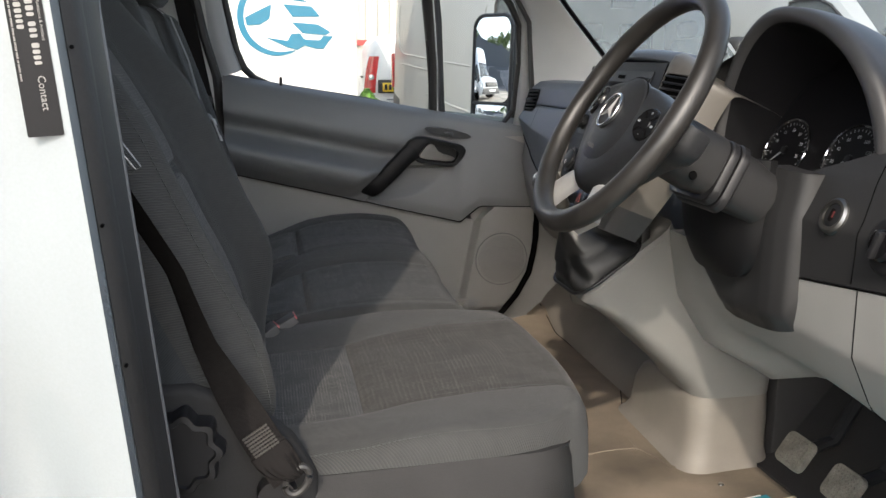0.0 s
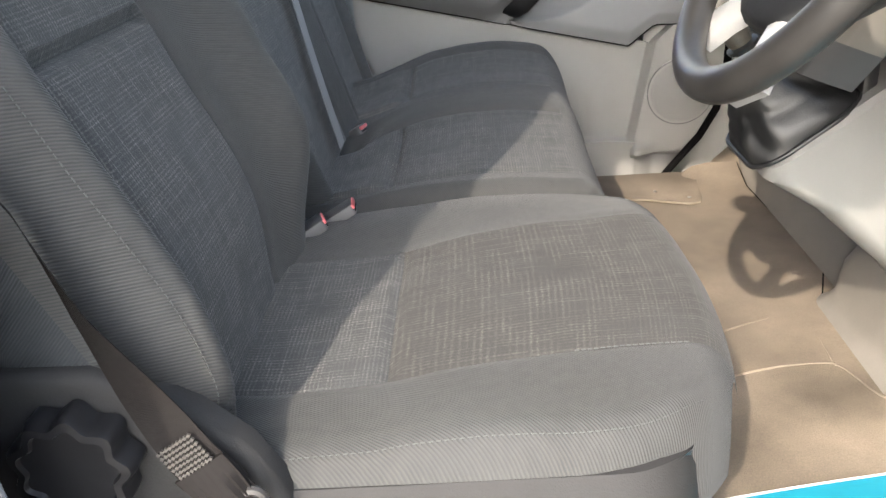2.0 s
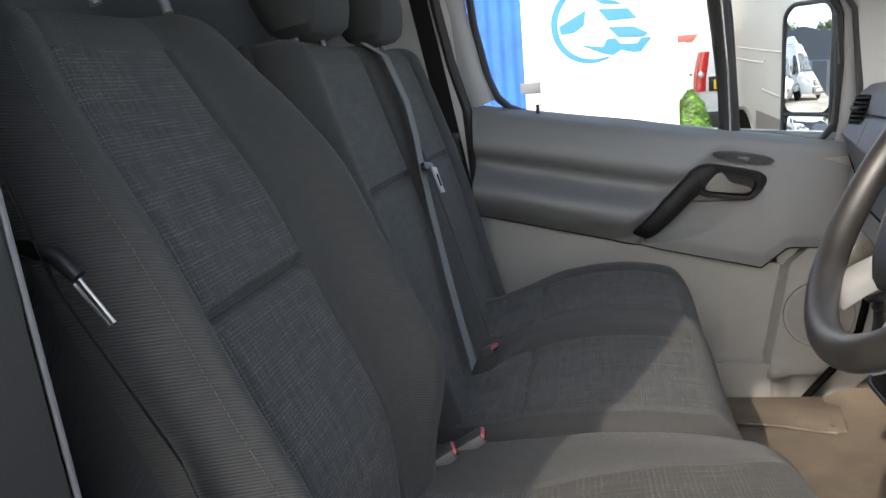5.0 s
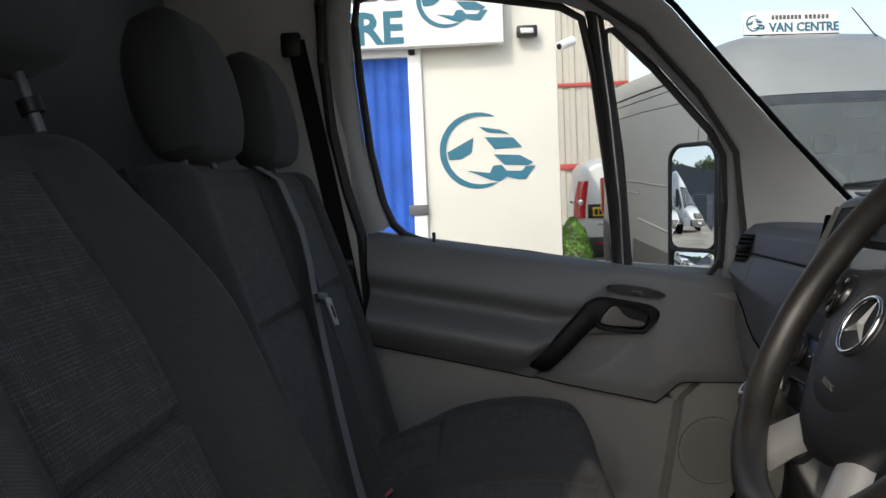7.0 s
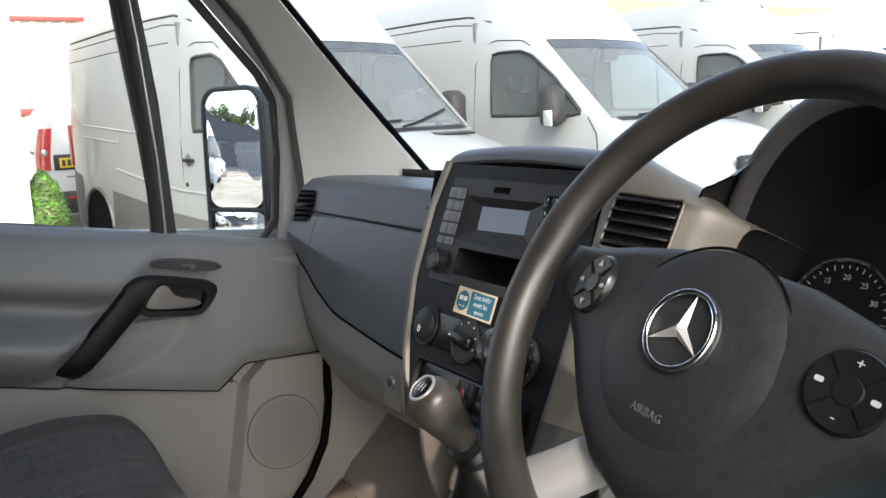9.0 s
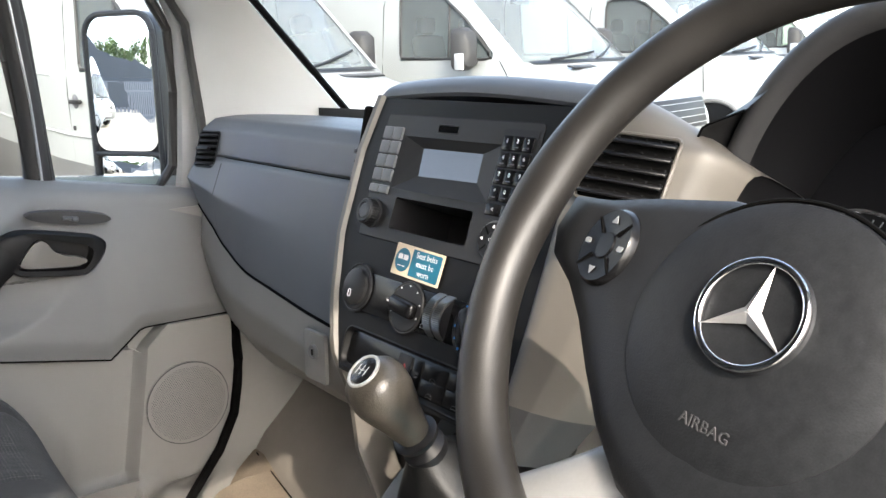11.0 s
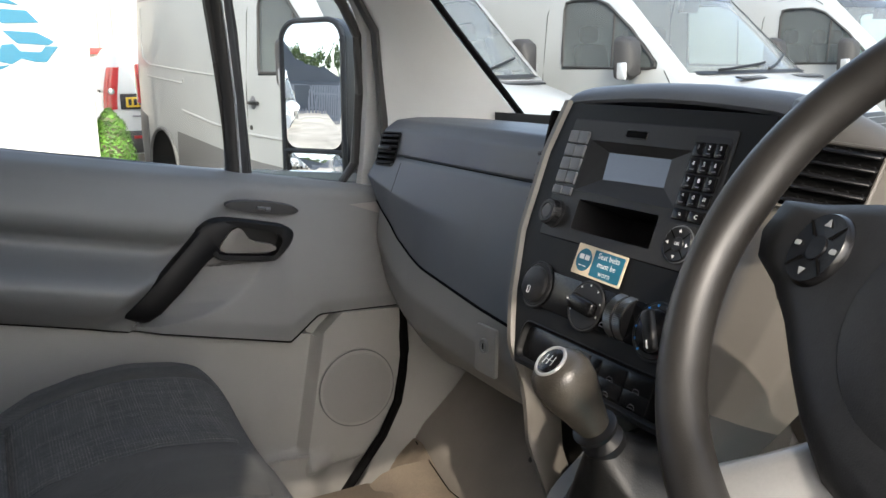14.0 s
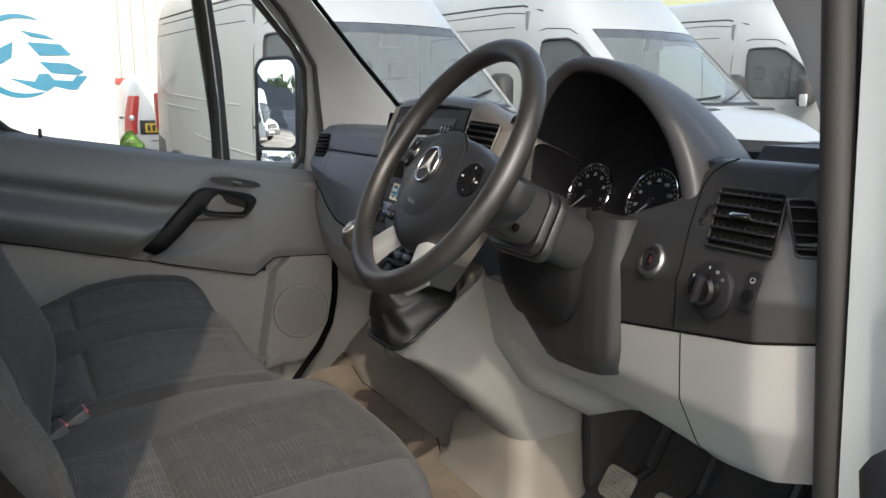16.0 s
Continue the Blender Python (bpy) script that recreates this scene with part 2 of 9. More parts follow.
M = dict(
    tweed=cloth("tweed_cloth", (0.031, 0.0325, 0.033), (0.23, 0.218, 0.20), 80, 1100, 0.50),
    twill=cloth("twill_cloth", (0.029, 0.0302, 0.0302), (0.069, 0.067, 0.063), 0, 0, 0.5, twill=205),
    tweed_fine=cloth("fine_tweed_cloth", (0.028, 0.0275, 0.026), (0.165, 0.152, 0.134), 80, 1100, 0.36),
    webbing=cloth("belt_webbing", (0.011, 0.010, 0.0098), (0.025, 0.022, 0.021), 0, 0, 0.7, twill=420, sheen=0.0),
    webbing_grey=cloth("grey_webbing", (0.125, 0.125, 0.125), (0.19, 0.19, 0.19), 0, 0, 0.7, twill=420),
    side_cloth=cloth("plain_side_cloth", (0.030, 0.033, 0.0355), (0.055, 0.058, 0.060), 0, 0, 0.55, twill=240, sheen=0.0),
    dial_mark=mat("dim_marking", (0.22, 0.23, 0.24), 0.5, bump=0),
    key_grey=mat("grey_key", (0.10, 0.104, 0.11), 0.4, var=0.1, bump=0.1),
    shell_plastic=mat("grained_shell_plastic", (0.021, 0.0207, 0.0205), 0.72, var=0.14, vscale=14, bump=0.45, bscale=620, spec=0.22),
    stitch_web=mat("stitched_webbing", (0.045, 0.041, 0.037), 0.8, bump=0),
    thread=mat("seam_thread", (0.042, 0.043, 0.043), 0.8, bump=0),
    light_grey=mat("light_grey_plastic", (0.215, 0.209, 0.199), 0.55, var=0.05, bump=0.25, bscale=900),
    mid_grey=mat("mid_grey_plastic", (0.140, 0.142, 0.142), 0.5, var=0.06, bump=0.3, bscale=900),
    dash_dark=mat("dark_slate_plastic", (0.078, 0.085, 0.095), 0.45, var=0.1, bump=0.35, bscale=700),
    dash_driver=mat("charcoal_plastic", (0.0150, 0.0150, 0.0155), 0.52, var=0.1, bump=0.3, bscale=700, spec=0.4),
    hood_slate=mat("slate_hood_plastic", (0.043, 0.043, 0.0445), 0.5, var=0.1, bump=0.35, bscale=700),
    fascia=mat("flat_black_fascia", (0.0048, 0.0049, 0.0054), 0.50, var=0.1, bump=0.25, bscale=800, spec=0.2),
    black=mat("black_plastic", (0.009, 0.009, 0.010), 0.42, var=0.15, bump=0.12, bscale=900, spec=0.35),
    gloss_black=mat("satin_black", (0.005, 0.005, 0.0055), 0.25, var=0.1, bump=0, spec=0.28),
    # near-black for joints and seals, and for shade painted into openings
    void=mat("joint_and_recess_shade_black", (0.003, 0.003, 0.003), 0.8, bump=0, spec=0.05),
    rim=mat("moulded_rim", (0.0145, 0.0135, 0.0125), 0.42, var=0.22, vscale=22, bump=0.5, bscale=1100, patch=0.07, spec=0.5),
    hub=mat("speckled_hub", (0.012, 0.0127, 0.0142), 0.48, var=0.28, vscale=160, bump=0.3, bscale=900, patch=0.05, spec=0.32),
    leatherette=mat("black_leatherette", (0.007, 0.007, 0.007), 0.42, var=0.15, bump=0.3, bscale=500),
    knob=mat("worn_leather_knob", (0.040, 0.036, 0.030), 0.36, var=0.42, vscale=34, bump=0.45, bscale=620, patch=0.08),
    silver=mat("satin_silver", (0.40, 0.40, 0.395), 0.36, 0.55, var=0.05, bump=0),
    chrome=mat("chrome", (0.80, 0.80, 0.80), 0.08, 1.0, var=0.02, bump=0),
    steel=mat("bare_steel", (0.24, 0.235, 0.225), 0.35, 1.0, var=0.15, bump=0.1),
    console_grey=mat("console_grey_plastic", (0.205, 0.202, 0.194), 0.5, var=0.06, bump=0.25, bscale=900),
    neck_grey=mat("neck_grey_plastic", (0.165, 0.161, 0.152), 0.5, var=0.08, bump=0.25, bscale=900),
    console_foot=mat("grey_beige_foot", (0.155, 0.142, 0.124), 0.55, var=0.12, vscale=9, bump=0.3, bscale=600),
    trim_beige=mat("taupe_trim", (0.122, 0.113, 0.100), 0.5, var=0.05, bump=0.2, bscale=900),
    floor=mat("tan_floor_vinyl", (0.106, 0.087, 0.066), 0.6, var=0.34, vscale=5, bump=0.7, bscale=420, col2=(0.146, 0.119, 0.090)),
    rubber=mat("black_rubber", (0.022, 0.021, 0.021), 0.6, var=0.15, bump=0.2, bscale=300),
    seal=mat("weathered_seal", (0.019, 0.0175, 0.0165), 0.62, var=0.2, bump=0.2, bscale=300),
    bright_paint=mat("plain_white_van_paint", (0.70, 0.71, 0.71), 0.3, var=0.03, vscale=3, bump=0, coat=0.4),
    shade_band=mat("dark_glass_band", (0.05, 0.055, 0.06), 0.2, var=0.2, vscale=8, bump=0),
    # far panes carry painted sky haze, so the cabs behind look paler
    far_screen=glass("far_windscreen_glass", (0.74, 0.82, 0.82), dust_and_haze=0.13),
    far_glass=glass("far_side_glass", (0.60, 0.72, 0.68), dust_and_haze=0.10),
    white_paint=mat("white_van_paint", (0.62, 0.64, 0.645), 0.22, var=0.03, vscale=3, bump=0, coat=0.6),
    # this van's white, darkened in colour to hold down the sunlit pillars
    body_paint=mat("dimmed_white_body_paint", (0.235, 0.258, 0.268), 0.25, var=0.05, vscale=4, bump=0, coat=0.6),
    grey_paint=mat("grey_frame_paint", (0.33, 0.34, 0.35), 0.35, var=0.05, bump=0),
    silver_paint=mat("silver_van_paint", (0.30, 0.31, 0.31), 0.32, 0.15, var=0.06, vscale=2, bump=0, coat=0.5),
    silver_lower=mat("grey_cladding", (0.09, 0.09, 0.09), 0.5, var=0.08, bump=0.1),
    headliner=mat("dark_headliner", (0.16, 0.16, 0.16), 0.9, var=0.06, bump=0.3, bscale=500),
    pillar=mat("grey_pillar_cloth", (0.50, 0.50, 0.49), 0.8, var=0.05, bump=0.3, bscale=900),
    bulkhead=mat("dark_grey_bulkhead", (0.11, 0.12, 0.13), 0.6, var=0.08, bump=0.1),
    studded=mat("worn_pedal_steel", (0.24, 0.225, 0.195), 0.5, 0.6, var=0.3, vscale=30, bump=0.3, bscale=400),
    dull_steel=mat("dull_belt_steel", (0.032, 0.031, 0.030), 0.45, 0.3, var=0.2, bump=0.1),
    red_dull=mat("dull_red_mark", (0.09, 0.012, 0.012), 0.6, var=0.1, bump=0),
    red=mat("red_button", (0.46, 0.095, 0.10), 0.4, var=0.1, bump=0),
    turquoise=mat("turquoise_paper", (0.006, 0.17, 0.24), 0.5, var=0.06, vscale=10, bump=0.1, bscale=60),
    teal=mat("teal_print", (0.005, 0.12, 0.195), 0.5, var=0.03, bump=0),
    paper=mat("white_paper", (0.82, 0.82, 0.80), 0.6, var=0.03, bump=0),
    kraft=mat("cream_paper", (0.62, 0.53, 0.38), 0.7, var=0.06, bump=0.05),
    mark=mat("white_marking", (0.75, 0.75, 0.75), 0.5, var=0.02, bump=0),
    blue_mark=mat("blue_marking", (0.03, 0.25, 0.7), 0.5, bump=0),
    grey_print=mat("grey_print", (0.09, 0.09, 0.10), 0.5, bump=0),
    screen=mat("radio_screen", (0.115, 0.13, 0.16), 0.12, var=0.04, bump=0),
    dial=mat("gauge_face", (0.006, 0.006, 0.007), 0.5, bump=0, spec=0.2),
    ground=mat("yard_concrete", (0.30, 0.27, 0.23), 0.85, var=0.3, vscale=0.5, bump=0.6, bscale=25, col2=(0.36, 0.33, 0.28)),
    wall=mat("cream_render", (0.64, 0.615, 0.565), 0.7, var=0.03, vscale=1.5, bump=0.1, bscale=60),
    white_board=mat("white_board", (0.82, 0.82, 0.81), 0.5, var=0.02, bump=0),
    cladding=mat("cream_cladding", (0.44, 0.41, 0.36), 0.5, var=0.06, vscale=0.8, bump=0),
    red_trim=mat("red_trim", (0.42, 0.06, 0.05), 0.5, var=0.1, bump=0),
    roof_green=mat("green_roof", (0.30, 0.30, 0.16), 0.7, var=0.1, bump=0),
    blue_curtain=mat("blue_curtain", (0.02, 0.09, 0.42), 0.8, var=0.2, vscale=4, bump=0.2, bscale=60),
    leaf=mat("leaves", (0.05, 0.13, 0.015), 0.6, var=0.5, vscale=12, bump=0, col2=(0.10, 0.22, 0.025)),
    tree_leaf=mat("tree_leaves", (0.035, 0.07, 0.018), 0.7, var=0.4, vscale=0.8, bump=0, col2=(0.07, 0.11, 0.025)),
    bark=mat("bark", (0.09, 0.07, 0.05), 0.9, var=0.3, bump=0.5, bscale=20),
    slate=mat("slate_cladding", (0.06, 0.07, 0.085), 0.5, var=0.1, vscale=0.5, bump=0),
    fence=mat("galvanised_fence", (0.22, 0.23, 0.26), 0.5, 0.3, var=0.1, bump=0),
    yellow=mat("yellow_plate", (0.75, 0.50, 0.02), 0.4, var=0.03, bump=0),
    lamp_red=mat("red_lens", (0.50, 0.02, 0.02), 0.15, var=0.15, vscale=20, bump=0),
    lens=mat("clear_lens", (0.65, 0.66, 0.67), 0.1, 0.6, var=0.1, vscale=20, bump=0),
    mirror=mat("mirror_glass", (0.88, 0.89, 0.90), 0.0, 1.0, var=0.0, bump=0),
    glass=glass("window_glass"),
    windscreen=glass("windscreen_glass", (0.90, 0.94, 0.93)),
)
M["mirror"].node_tree.nodes["Map Range"].inputs["To Max"].default_value = 0.0

# ---- builders ----
ORIGIN = {}


def thing(name, at=(0, 0, 0), label="", category="", group="", kind=""):
    ob = new(name)
    ob.location = at
    ob.empty_display_size = 0.05
    ORIGIN[ob.name] = Vector(at)
    return tagged(ob, label, category, group, kind)


def part(name, bm, material, parent=None, label="", angle=38, at=None):
    """One mesh object from a bmesh in world coordinates, under a thing or a part."""
    bmesh.ops.remove_doubles(bm, verts=bm.verts, dist=1e-5)
    bmesh.ops.recalc_face_normals(bm, faces=bm.faces)
    for f in bm.faces:
        f.smooth = True
    lim = radians(angle)
    for e in bm.edges:
        e.smooth = len(e.link_faces) == 2 and e.calc_face_angle(0) < lim
    o = ORIGIN[parent.name] if parent else Vector(at or (0, 0, 0))
    bm.transform(Matrix.Translation(-o))
    me = bpy.data.meshes.new(name)
    bm.to_mesh(me)
    bm.free()
    me.materials.append(material if not isinstance(material, str) else M[material])
    ob = new(name, me)
    if parent:
        ob.parent = parent
    else:
        ob.location = o
    ORIGIN[ob.name] = o
    if label:
        ob["label"] = label
    return ob


def B():
    return bmesh.new()


def facing(ob, p):
    """Turn a pane's faces towards the place p."""
    me = ob.data
    c = ob.matrix_basis.translation if not ob.parent else ORIGIN[ob.name]
    f = me.polygons[len(me.polygons) // 2]
    if (Vector(p) - c - f.center).dot(f.normal) < 0:
        me.flip_normals()
    return ob


def box(bm, c, s, rot=None, bev=0.0, seg=2):
    m = Matrix.Translation(c) @ (rot.to_4x4() if rot else Matrix.Identity(4)) @ Matrix.Diagonal((*s, 1))
    g = bmesh.ops.create_cube(bm, size=1, matrix=m)
    if bev:
        es = {e for v in g["verts"] for e in v.link_edges}
        bmesh.ops.bevel(bm, geom=list(es), offset=bev, segments=seg, profile=0.5, affect="EDGES")
    return bm


def cyl(bm, p0, p1, r0, r1=None, n=24):
    p0, p1 = Vector(p0), Vector(p1)
    d = p1 - p0
    m = Matrix.Translation((p0 + p1) / 2) @ d.to_track_quat("Z", "Y").to_matrix().to_4x4()
    bmesh.ops.create_cone(bm, cap_ends=True, segments=n, radius1=r0, radius2=r0 if r1 is None else r1, depth=d.length, matrix=m)
    return bm


def frame_of(d, hint=(0, 0, 1)):
    d = d.normalized()
    a = d.cross(Vector(hint))
    if a.length < 1e-3:
        a = d.cross(Vector((1, 0, 0)))
    a.normalize()
    return a, d.cross(a)


def tube(bm, pts, r, n=10, closed=False, flat=1.0, hint=(0, 0, 1)):
    """A tube along points; r may be a list; flat squeezes one side."""
    pts = [Vector(p) for p in pts]
    k = len(pts)
    rings = []
    for i, p in enumerate(pts):
        a = pts[(i - 1) % k] if closed or i else p
        b = pts[(i + 1) % k] if closed or i < k - 1 else p
        u, v = frame_of(b - a, hint)
        rr = r[i] if isinstance(r, (list, tuple)) else r
        rings.append([bm.verts.new(p + rr * (math.cos(t) * u + flat * math.sin(t) * v)) for t in [2 * math.pi * j / n for j in range(n)]])
    for i in range(k if closed else k - 1):
        A, C = rings[i], rings[(i + 1) % k]
        for j in range(n):
            bm.faces.new((A[j], A[(j + 1) % n], C[(j + 1) % n], C[j]))
    if not closed:
        bm.faces.new(rings[0])
        bm.faces.new(rings[-1])
    return bm


def sheet(bm, f, nu, nv, scale=(1, 1), thick=None):
    """A grid over u, v in 0..1 with UVs; thick is an offset that gives it a back and a rim."""
    uv = bm.loops.layers.uv.verify()
    g = [[bm.verts.new(f(i / nu, j / nv)) for j in range(nv + 1)] for i in range(nu + 1)]

    def quad(vs, cs):
        try:
            fc = bm.faces.new(vs)
        except ValueError:
            return
        for lp, c in zip(fc.loops, cs):
            lp[uv].uv = (c[0] * scale[0], c[1] * scale[1])

    for i in range(nu):
        for j in range(nv):
            quad((g[i][j], g[i + 1][j], g[i + 1][j + 1], g[i][j + 1]), ((i / nu, j / nv), ((i + 1) / nu, j / nv), ((i + 1) / nu, (j + 1) / nv), (i / nu, (j + 1) / nv)))
    if thick is not None:
        t = Vector(thick)
        h = [[bm.verts.new(v.co + t) for v in row] for row in g]
        for i in range(nu):
            for j in range(nv):
                quad((h[i][j], h[i][j + 1], h[i + 1][j + 1], h[i + 1][j]), ((0, 0),) * 4)
        ring = [(i, 0) for i in range(nu)] + [(nu, j) for j in range(nv)] + [(i, nv) for i in range(nu, 0, -1)] + [(0, j) for j in range(nv, 0, -1)]
        for q in range(len(ring)):
            a, b = ring[q], ring[(q + 1) % len(ring)]
            quad((g[a[0]][a[1]], h[a[0]][a[1]], h[b[0]][b[1]], g[b[0]][b[1]]), ((0, 0),) * 4)
    return bm


def prism(bm, pts, m, depth, bev=0.0, seg=2):
    """A polygon in m's XY plane, pushed depth along its Z."""
    base = [bm.verts.new(m @ Vector((x, y, 0))) for x, y in pts]
    top = [bm.verts.new(m @ Vector((x, y, depth))) for x, y in pts]
    n = len(pts)
    fs = [bm.faces.new(base[::-1]), bm.faces.new(top)]
    fs += [bm.faces.new((base[i], base[(i + 1) % n], top[(i + 1) % n], top[i])) for i in range(n)]
    if bev:
        es = [e for e in fs[1].edges]
        bmesh.ops.bevel(bm, geom=es, offset=bev, segments=seg, profile=0.5, affect="EDGES")
    return bm


def holed(bm, outer, holes, m, depth):
    """Like prism, with openings through it."""
    es = []
    for pts in [outer] + list(holes):
        lo = [bm.verts.new(m @ Vector((x, y, 0))) for x, y in pts]
        hi = [bm.verts.new(m @ Vector((x, y, depth))) for x, y in pts]
        n = len(pts)
        for i in range(n):
            bm.faces.new((lo[i], lo[(i + 1) % n], hi[(i + 1) % n], hi[i]))
        es += [bm.edges.get((hi[i], hi[(i + 1) % n])) for i in range(n)]
    bmesh.ops.triangle_fill(bm, edges=es, use_beauty=True)
    return bm


def loft(bm, rings, cap=True, closed=True):
    vs = [[bm.verts.new(p) for p in r] for r in rings]
    n = len(rings[0])
    for A, C in zip(vs, vs[1:]):
        for j in range(n if closed else n - 1):
            bm.faces.new((A[j], A[(j + 1) % n], C[(j + 1) % n], C[j]))
    if cap and closed:
        bm.faces.new(vs[0][::-1])
        bm.faces.new(vs[-1])
    return bm


def revolve(bm, prof, m, n=32, sx=1.0, sy=1.0):
    """A profile of (radius, height) turned about m's Z."""
    rings = [[m @ Vector((r * sx * math.cos(2 * math.pi * j / n), r * sy * math.sin(2 * math.pi * j / n), h)) for j in range(n)] for r, h in prof]
    return loft(bm, rings)


def rrect(w, h, r, k=4, cx=0.0, cy=0.0):
    """A rounded rectangle about (cx, cy)."""
    out = []
    for sx, sy, a0 in ((1, 1, 0), (-1, 1, 90), (-1, -1, 180), (1, -1, 270)):
        for i in range(k + 1):
            a = radians(a0 + 90 * i / k)
            out.append((cx + sx * (w / 2 - r) + r * math.cos(a), cy + sy * (h / 2 - r) + r * math.sin(a)))
    return out


def lettering(text, size, m, depth=0.0006, align="CENTER", bold=0.0):
    """Raised letters, in m's XY plane, as a bmesh."""
    cu = bpy.data.curves.new("lettering", "FONT")
    cu.body, cu.size, cu.align_x, cu.align_y, cu.extrude = text, size, align, "CENTER", depth
    cu.resolution_u = 2
    cu.offset = bold
    ob = bpy.data.objects.new("lettering", cu)
    me = bpy.data.meshes.new_from_object(ob)
    bm = bmesh.new()
    bm.from_mesh(me)
    bm.transform(m)
    bpy.data.objects.remove(ob)
    bpy.data.meshes.remove(me)
    bpy.data.curves.remove(cu)
    return bm


def basis(o, x, y):
    """A matrix from an origin and the directions of X and (about) Y."""
    x = Vector(x).normalized()
    z = x.cross(Vector(y)).normalized()
    y = z.cross(x)
    return Matrix(((x.x, y.x, z.x, o[0]), (x.y, y.y, z.y, o[1]), (x.z, y.z, z.z, o[2]), (0, 0, 0, 1)))


def step(a, b, x):
    t = min(1, max(0, (x - a) / (b - a)))
    return t * t * (3 - 2 * t)


def lerp(a, b, t):
    return a + (b - a) * t


def interp(x, xs, ys):
    return float(np.interp(x, xs, ys))


def smooth(x, xs, ys):
    """Like interp, but with no kinks at the places given."""
    n = len(xs)
    x = min(xs[-1], max(xs[0], x))
    i = max(k for k in range(n - 1) if xs[k] <= x or k == 0)
    g = [(ys[min(k + 1, n - 1)] - ys[max(k - 1, 0)]) / (xs[min(k + 1, n - 1)] - xs[max(k - 1, 0)]) for k in (i, i + 1)]
    w = xs[i + 1] - xs[i]
    t = (x - xs[i]) / w
    return (2 * t ** 3 - 3 * t * t + 1) * ys[i] + (t ** 3 - 2 * t * t + t) * w * g[0] + (3 * t * t - 2 * t ** 3) * ys[i + 1] + (t ** 3 - t * t) * w * g[1]


MID = 1.69      # the cab's middle, across


def flip(y):
    return 2 * MID - y

# ---- ground and the cab's shell ----
bm = B()
sheet(bm, lambda u, v: (lerp(-160, 160, u), lerp(-120, 200, v), 0.17), 16, 16, (320, 320), (0, 0, -0.3))
tagged(part("ground", bm, "ground"), "sandy worn concrete yard with dusty stains", "ground", kind="structure")


def floor_z(x, y):
    z = 0.70 + max(0, x - 0.96 - 0.12 * step(1.75, 1.55, y)) * 1.25
    z += 0.058 * min(1, max(0, (y - 2.475) / 0.105)) * step(0.74, 0.80, x) - 0.12 * step(2.545, 2.585, y) * step(0.90, 0.80, x)
    return z + 0.004 * math.sin(9 * x + 3 * y)


bm = B()
sheet(bm, lambda u, v: (lerp(-0.62, 1.30, u), lerp(0.76, 2.66, v), floor_z(lerp(-0.62, 1.30, u), lerp(0.76, 2.66, v))), 48, 48, (1.9, 1.9), (0, 0, -0.05))
floor = tagged(part("floor", bm, "floor"), "tan vinyl cab floor, scuffed and dusty", "floor", kind="structure")
for pts in ([(0.897, 2.60), (0.902, 2.45), (0.909, 2.2), (0.915, 1.973), (0.890, 1.91), (0.866, 1.85)],):
    bm = B()
    tube(bm, [(x, y, floor_z(x, y)) for x, y in pts], 0.0016, 6)
    part("floor_joint", bm, "void", floor, "dark joint in the floor covering")
for a, b in (((0.918, 1.95), (0.846, 1.81)), ((0.846, 1.81), (0.45, 1.70)), ((0.805, 1.635), (0.45, 1.585)), ((0.816, 1.779), (0.805, 1.628)), ((0.805, 1.628), (0.851, 1.526)), ((0.62, 1.30), (0.60, 1.12))):
    bm = B()
    tube(bm, [(lerp(a[0], b[0], k / 8), lerp(a[1], b[1], k / 8) + 0.012 * math.sin(k * 0.8), floor_z(lerp(a[0], b[0], k / 8), 1.5)) for k in range(9)], 0.0045, 6, flat=0.6)
    part("floor_ridge", bm, "floor", floor)
bm = B()
sheet(bm, lambda u, v: (lerp(1.02, 1.30, u), lerp(0.80, 1.52, v), floor_z(lerp(1.03, 1.30, u), 1.2) + 0.008), 8, 10, (1, 1), (0, 0, -0.006))
part("toe_mat", bm, "rubber", floor, "black rubber toe mat under the pedals")
bm = B()
sheet(bm, lambda u, v: (lerp(0.905, 1.30, u), lerp(1.60, 2.622, v), floor_z(0.905, lerp(1.60, 2.622, v)) + 0.004 + 0.395 * u * 1.12 + 0.012 * step(0, 0.06, u)), 20, 24, (1, 1), (0, 0, -0.02))
part("toe_board", bm, "console_foot", floor, "grey-beige toe board rising to the firewall")
bm = B()
tube(bm, [(0.80, 2.486, floor_z(0.80, 2.486) + 0.001), (0.90, 2.486, floor_z(0.90, 2.486) + 0.001)], 0.0015, 6)
part("floor_ridge", bm, "floor", floor)
part("screw", revolve(B(), [(0, 0.004), (0.006, 0.003), (0.008, 0)], basis((1.0, 2.28, 0.822), (1, 0, 1.1), (0, 1, 0)), 12), "rubber", floor)
# bracket plate on the door sill side of the passenger footwell
bm = B()
prism(bm, [(0.50, 2.40), (0.62, 2.378), (0.70, 2.345), (0.735, 2.335), (0.758, 2.345), (0.768, 2.38), (0.775, 2.45), (0.785, 2.50), (0.775, 2.54), (0.75, 2.555), (0.50, 2.555)], Matrix.Translation((0, 0, 0.706)), 0.006, 0.002)
plate = tagged(part("sill_plate", bm, "floor"), "tan plastic sill plate with two screws by the passenger door", "plate")
for x, y in ((0.66, 2.42), (0.735, 2.37)):
    bm = B()
    cyl(bm, (x, y, 0.711), (x, y, 0.7145), 0.005, 0.004, 12)
    part("screw", bm, "steel", plate)
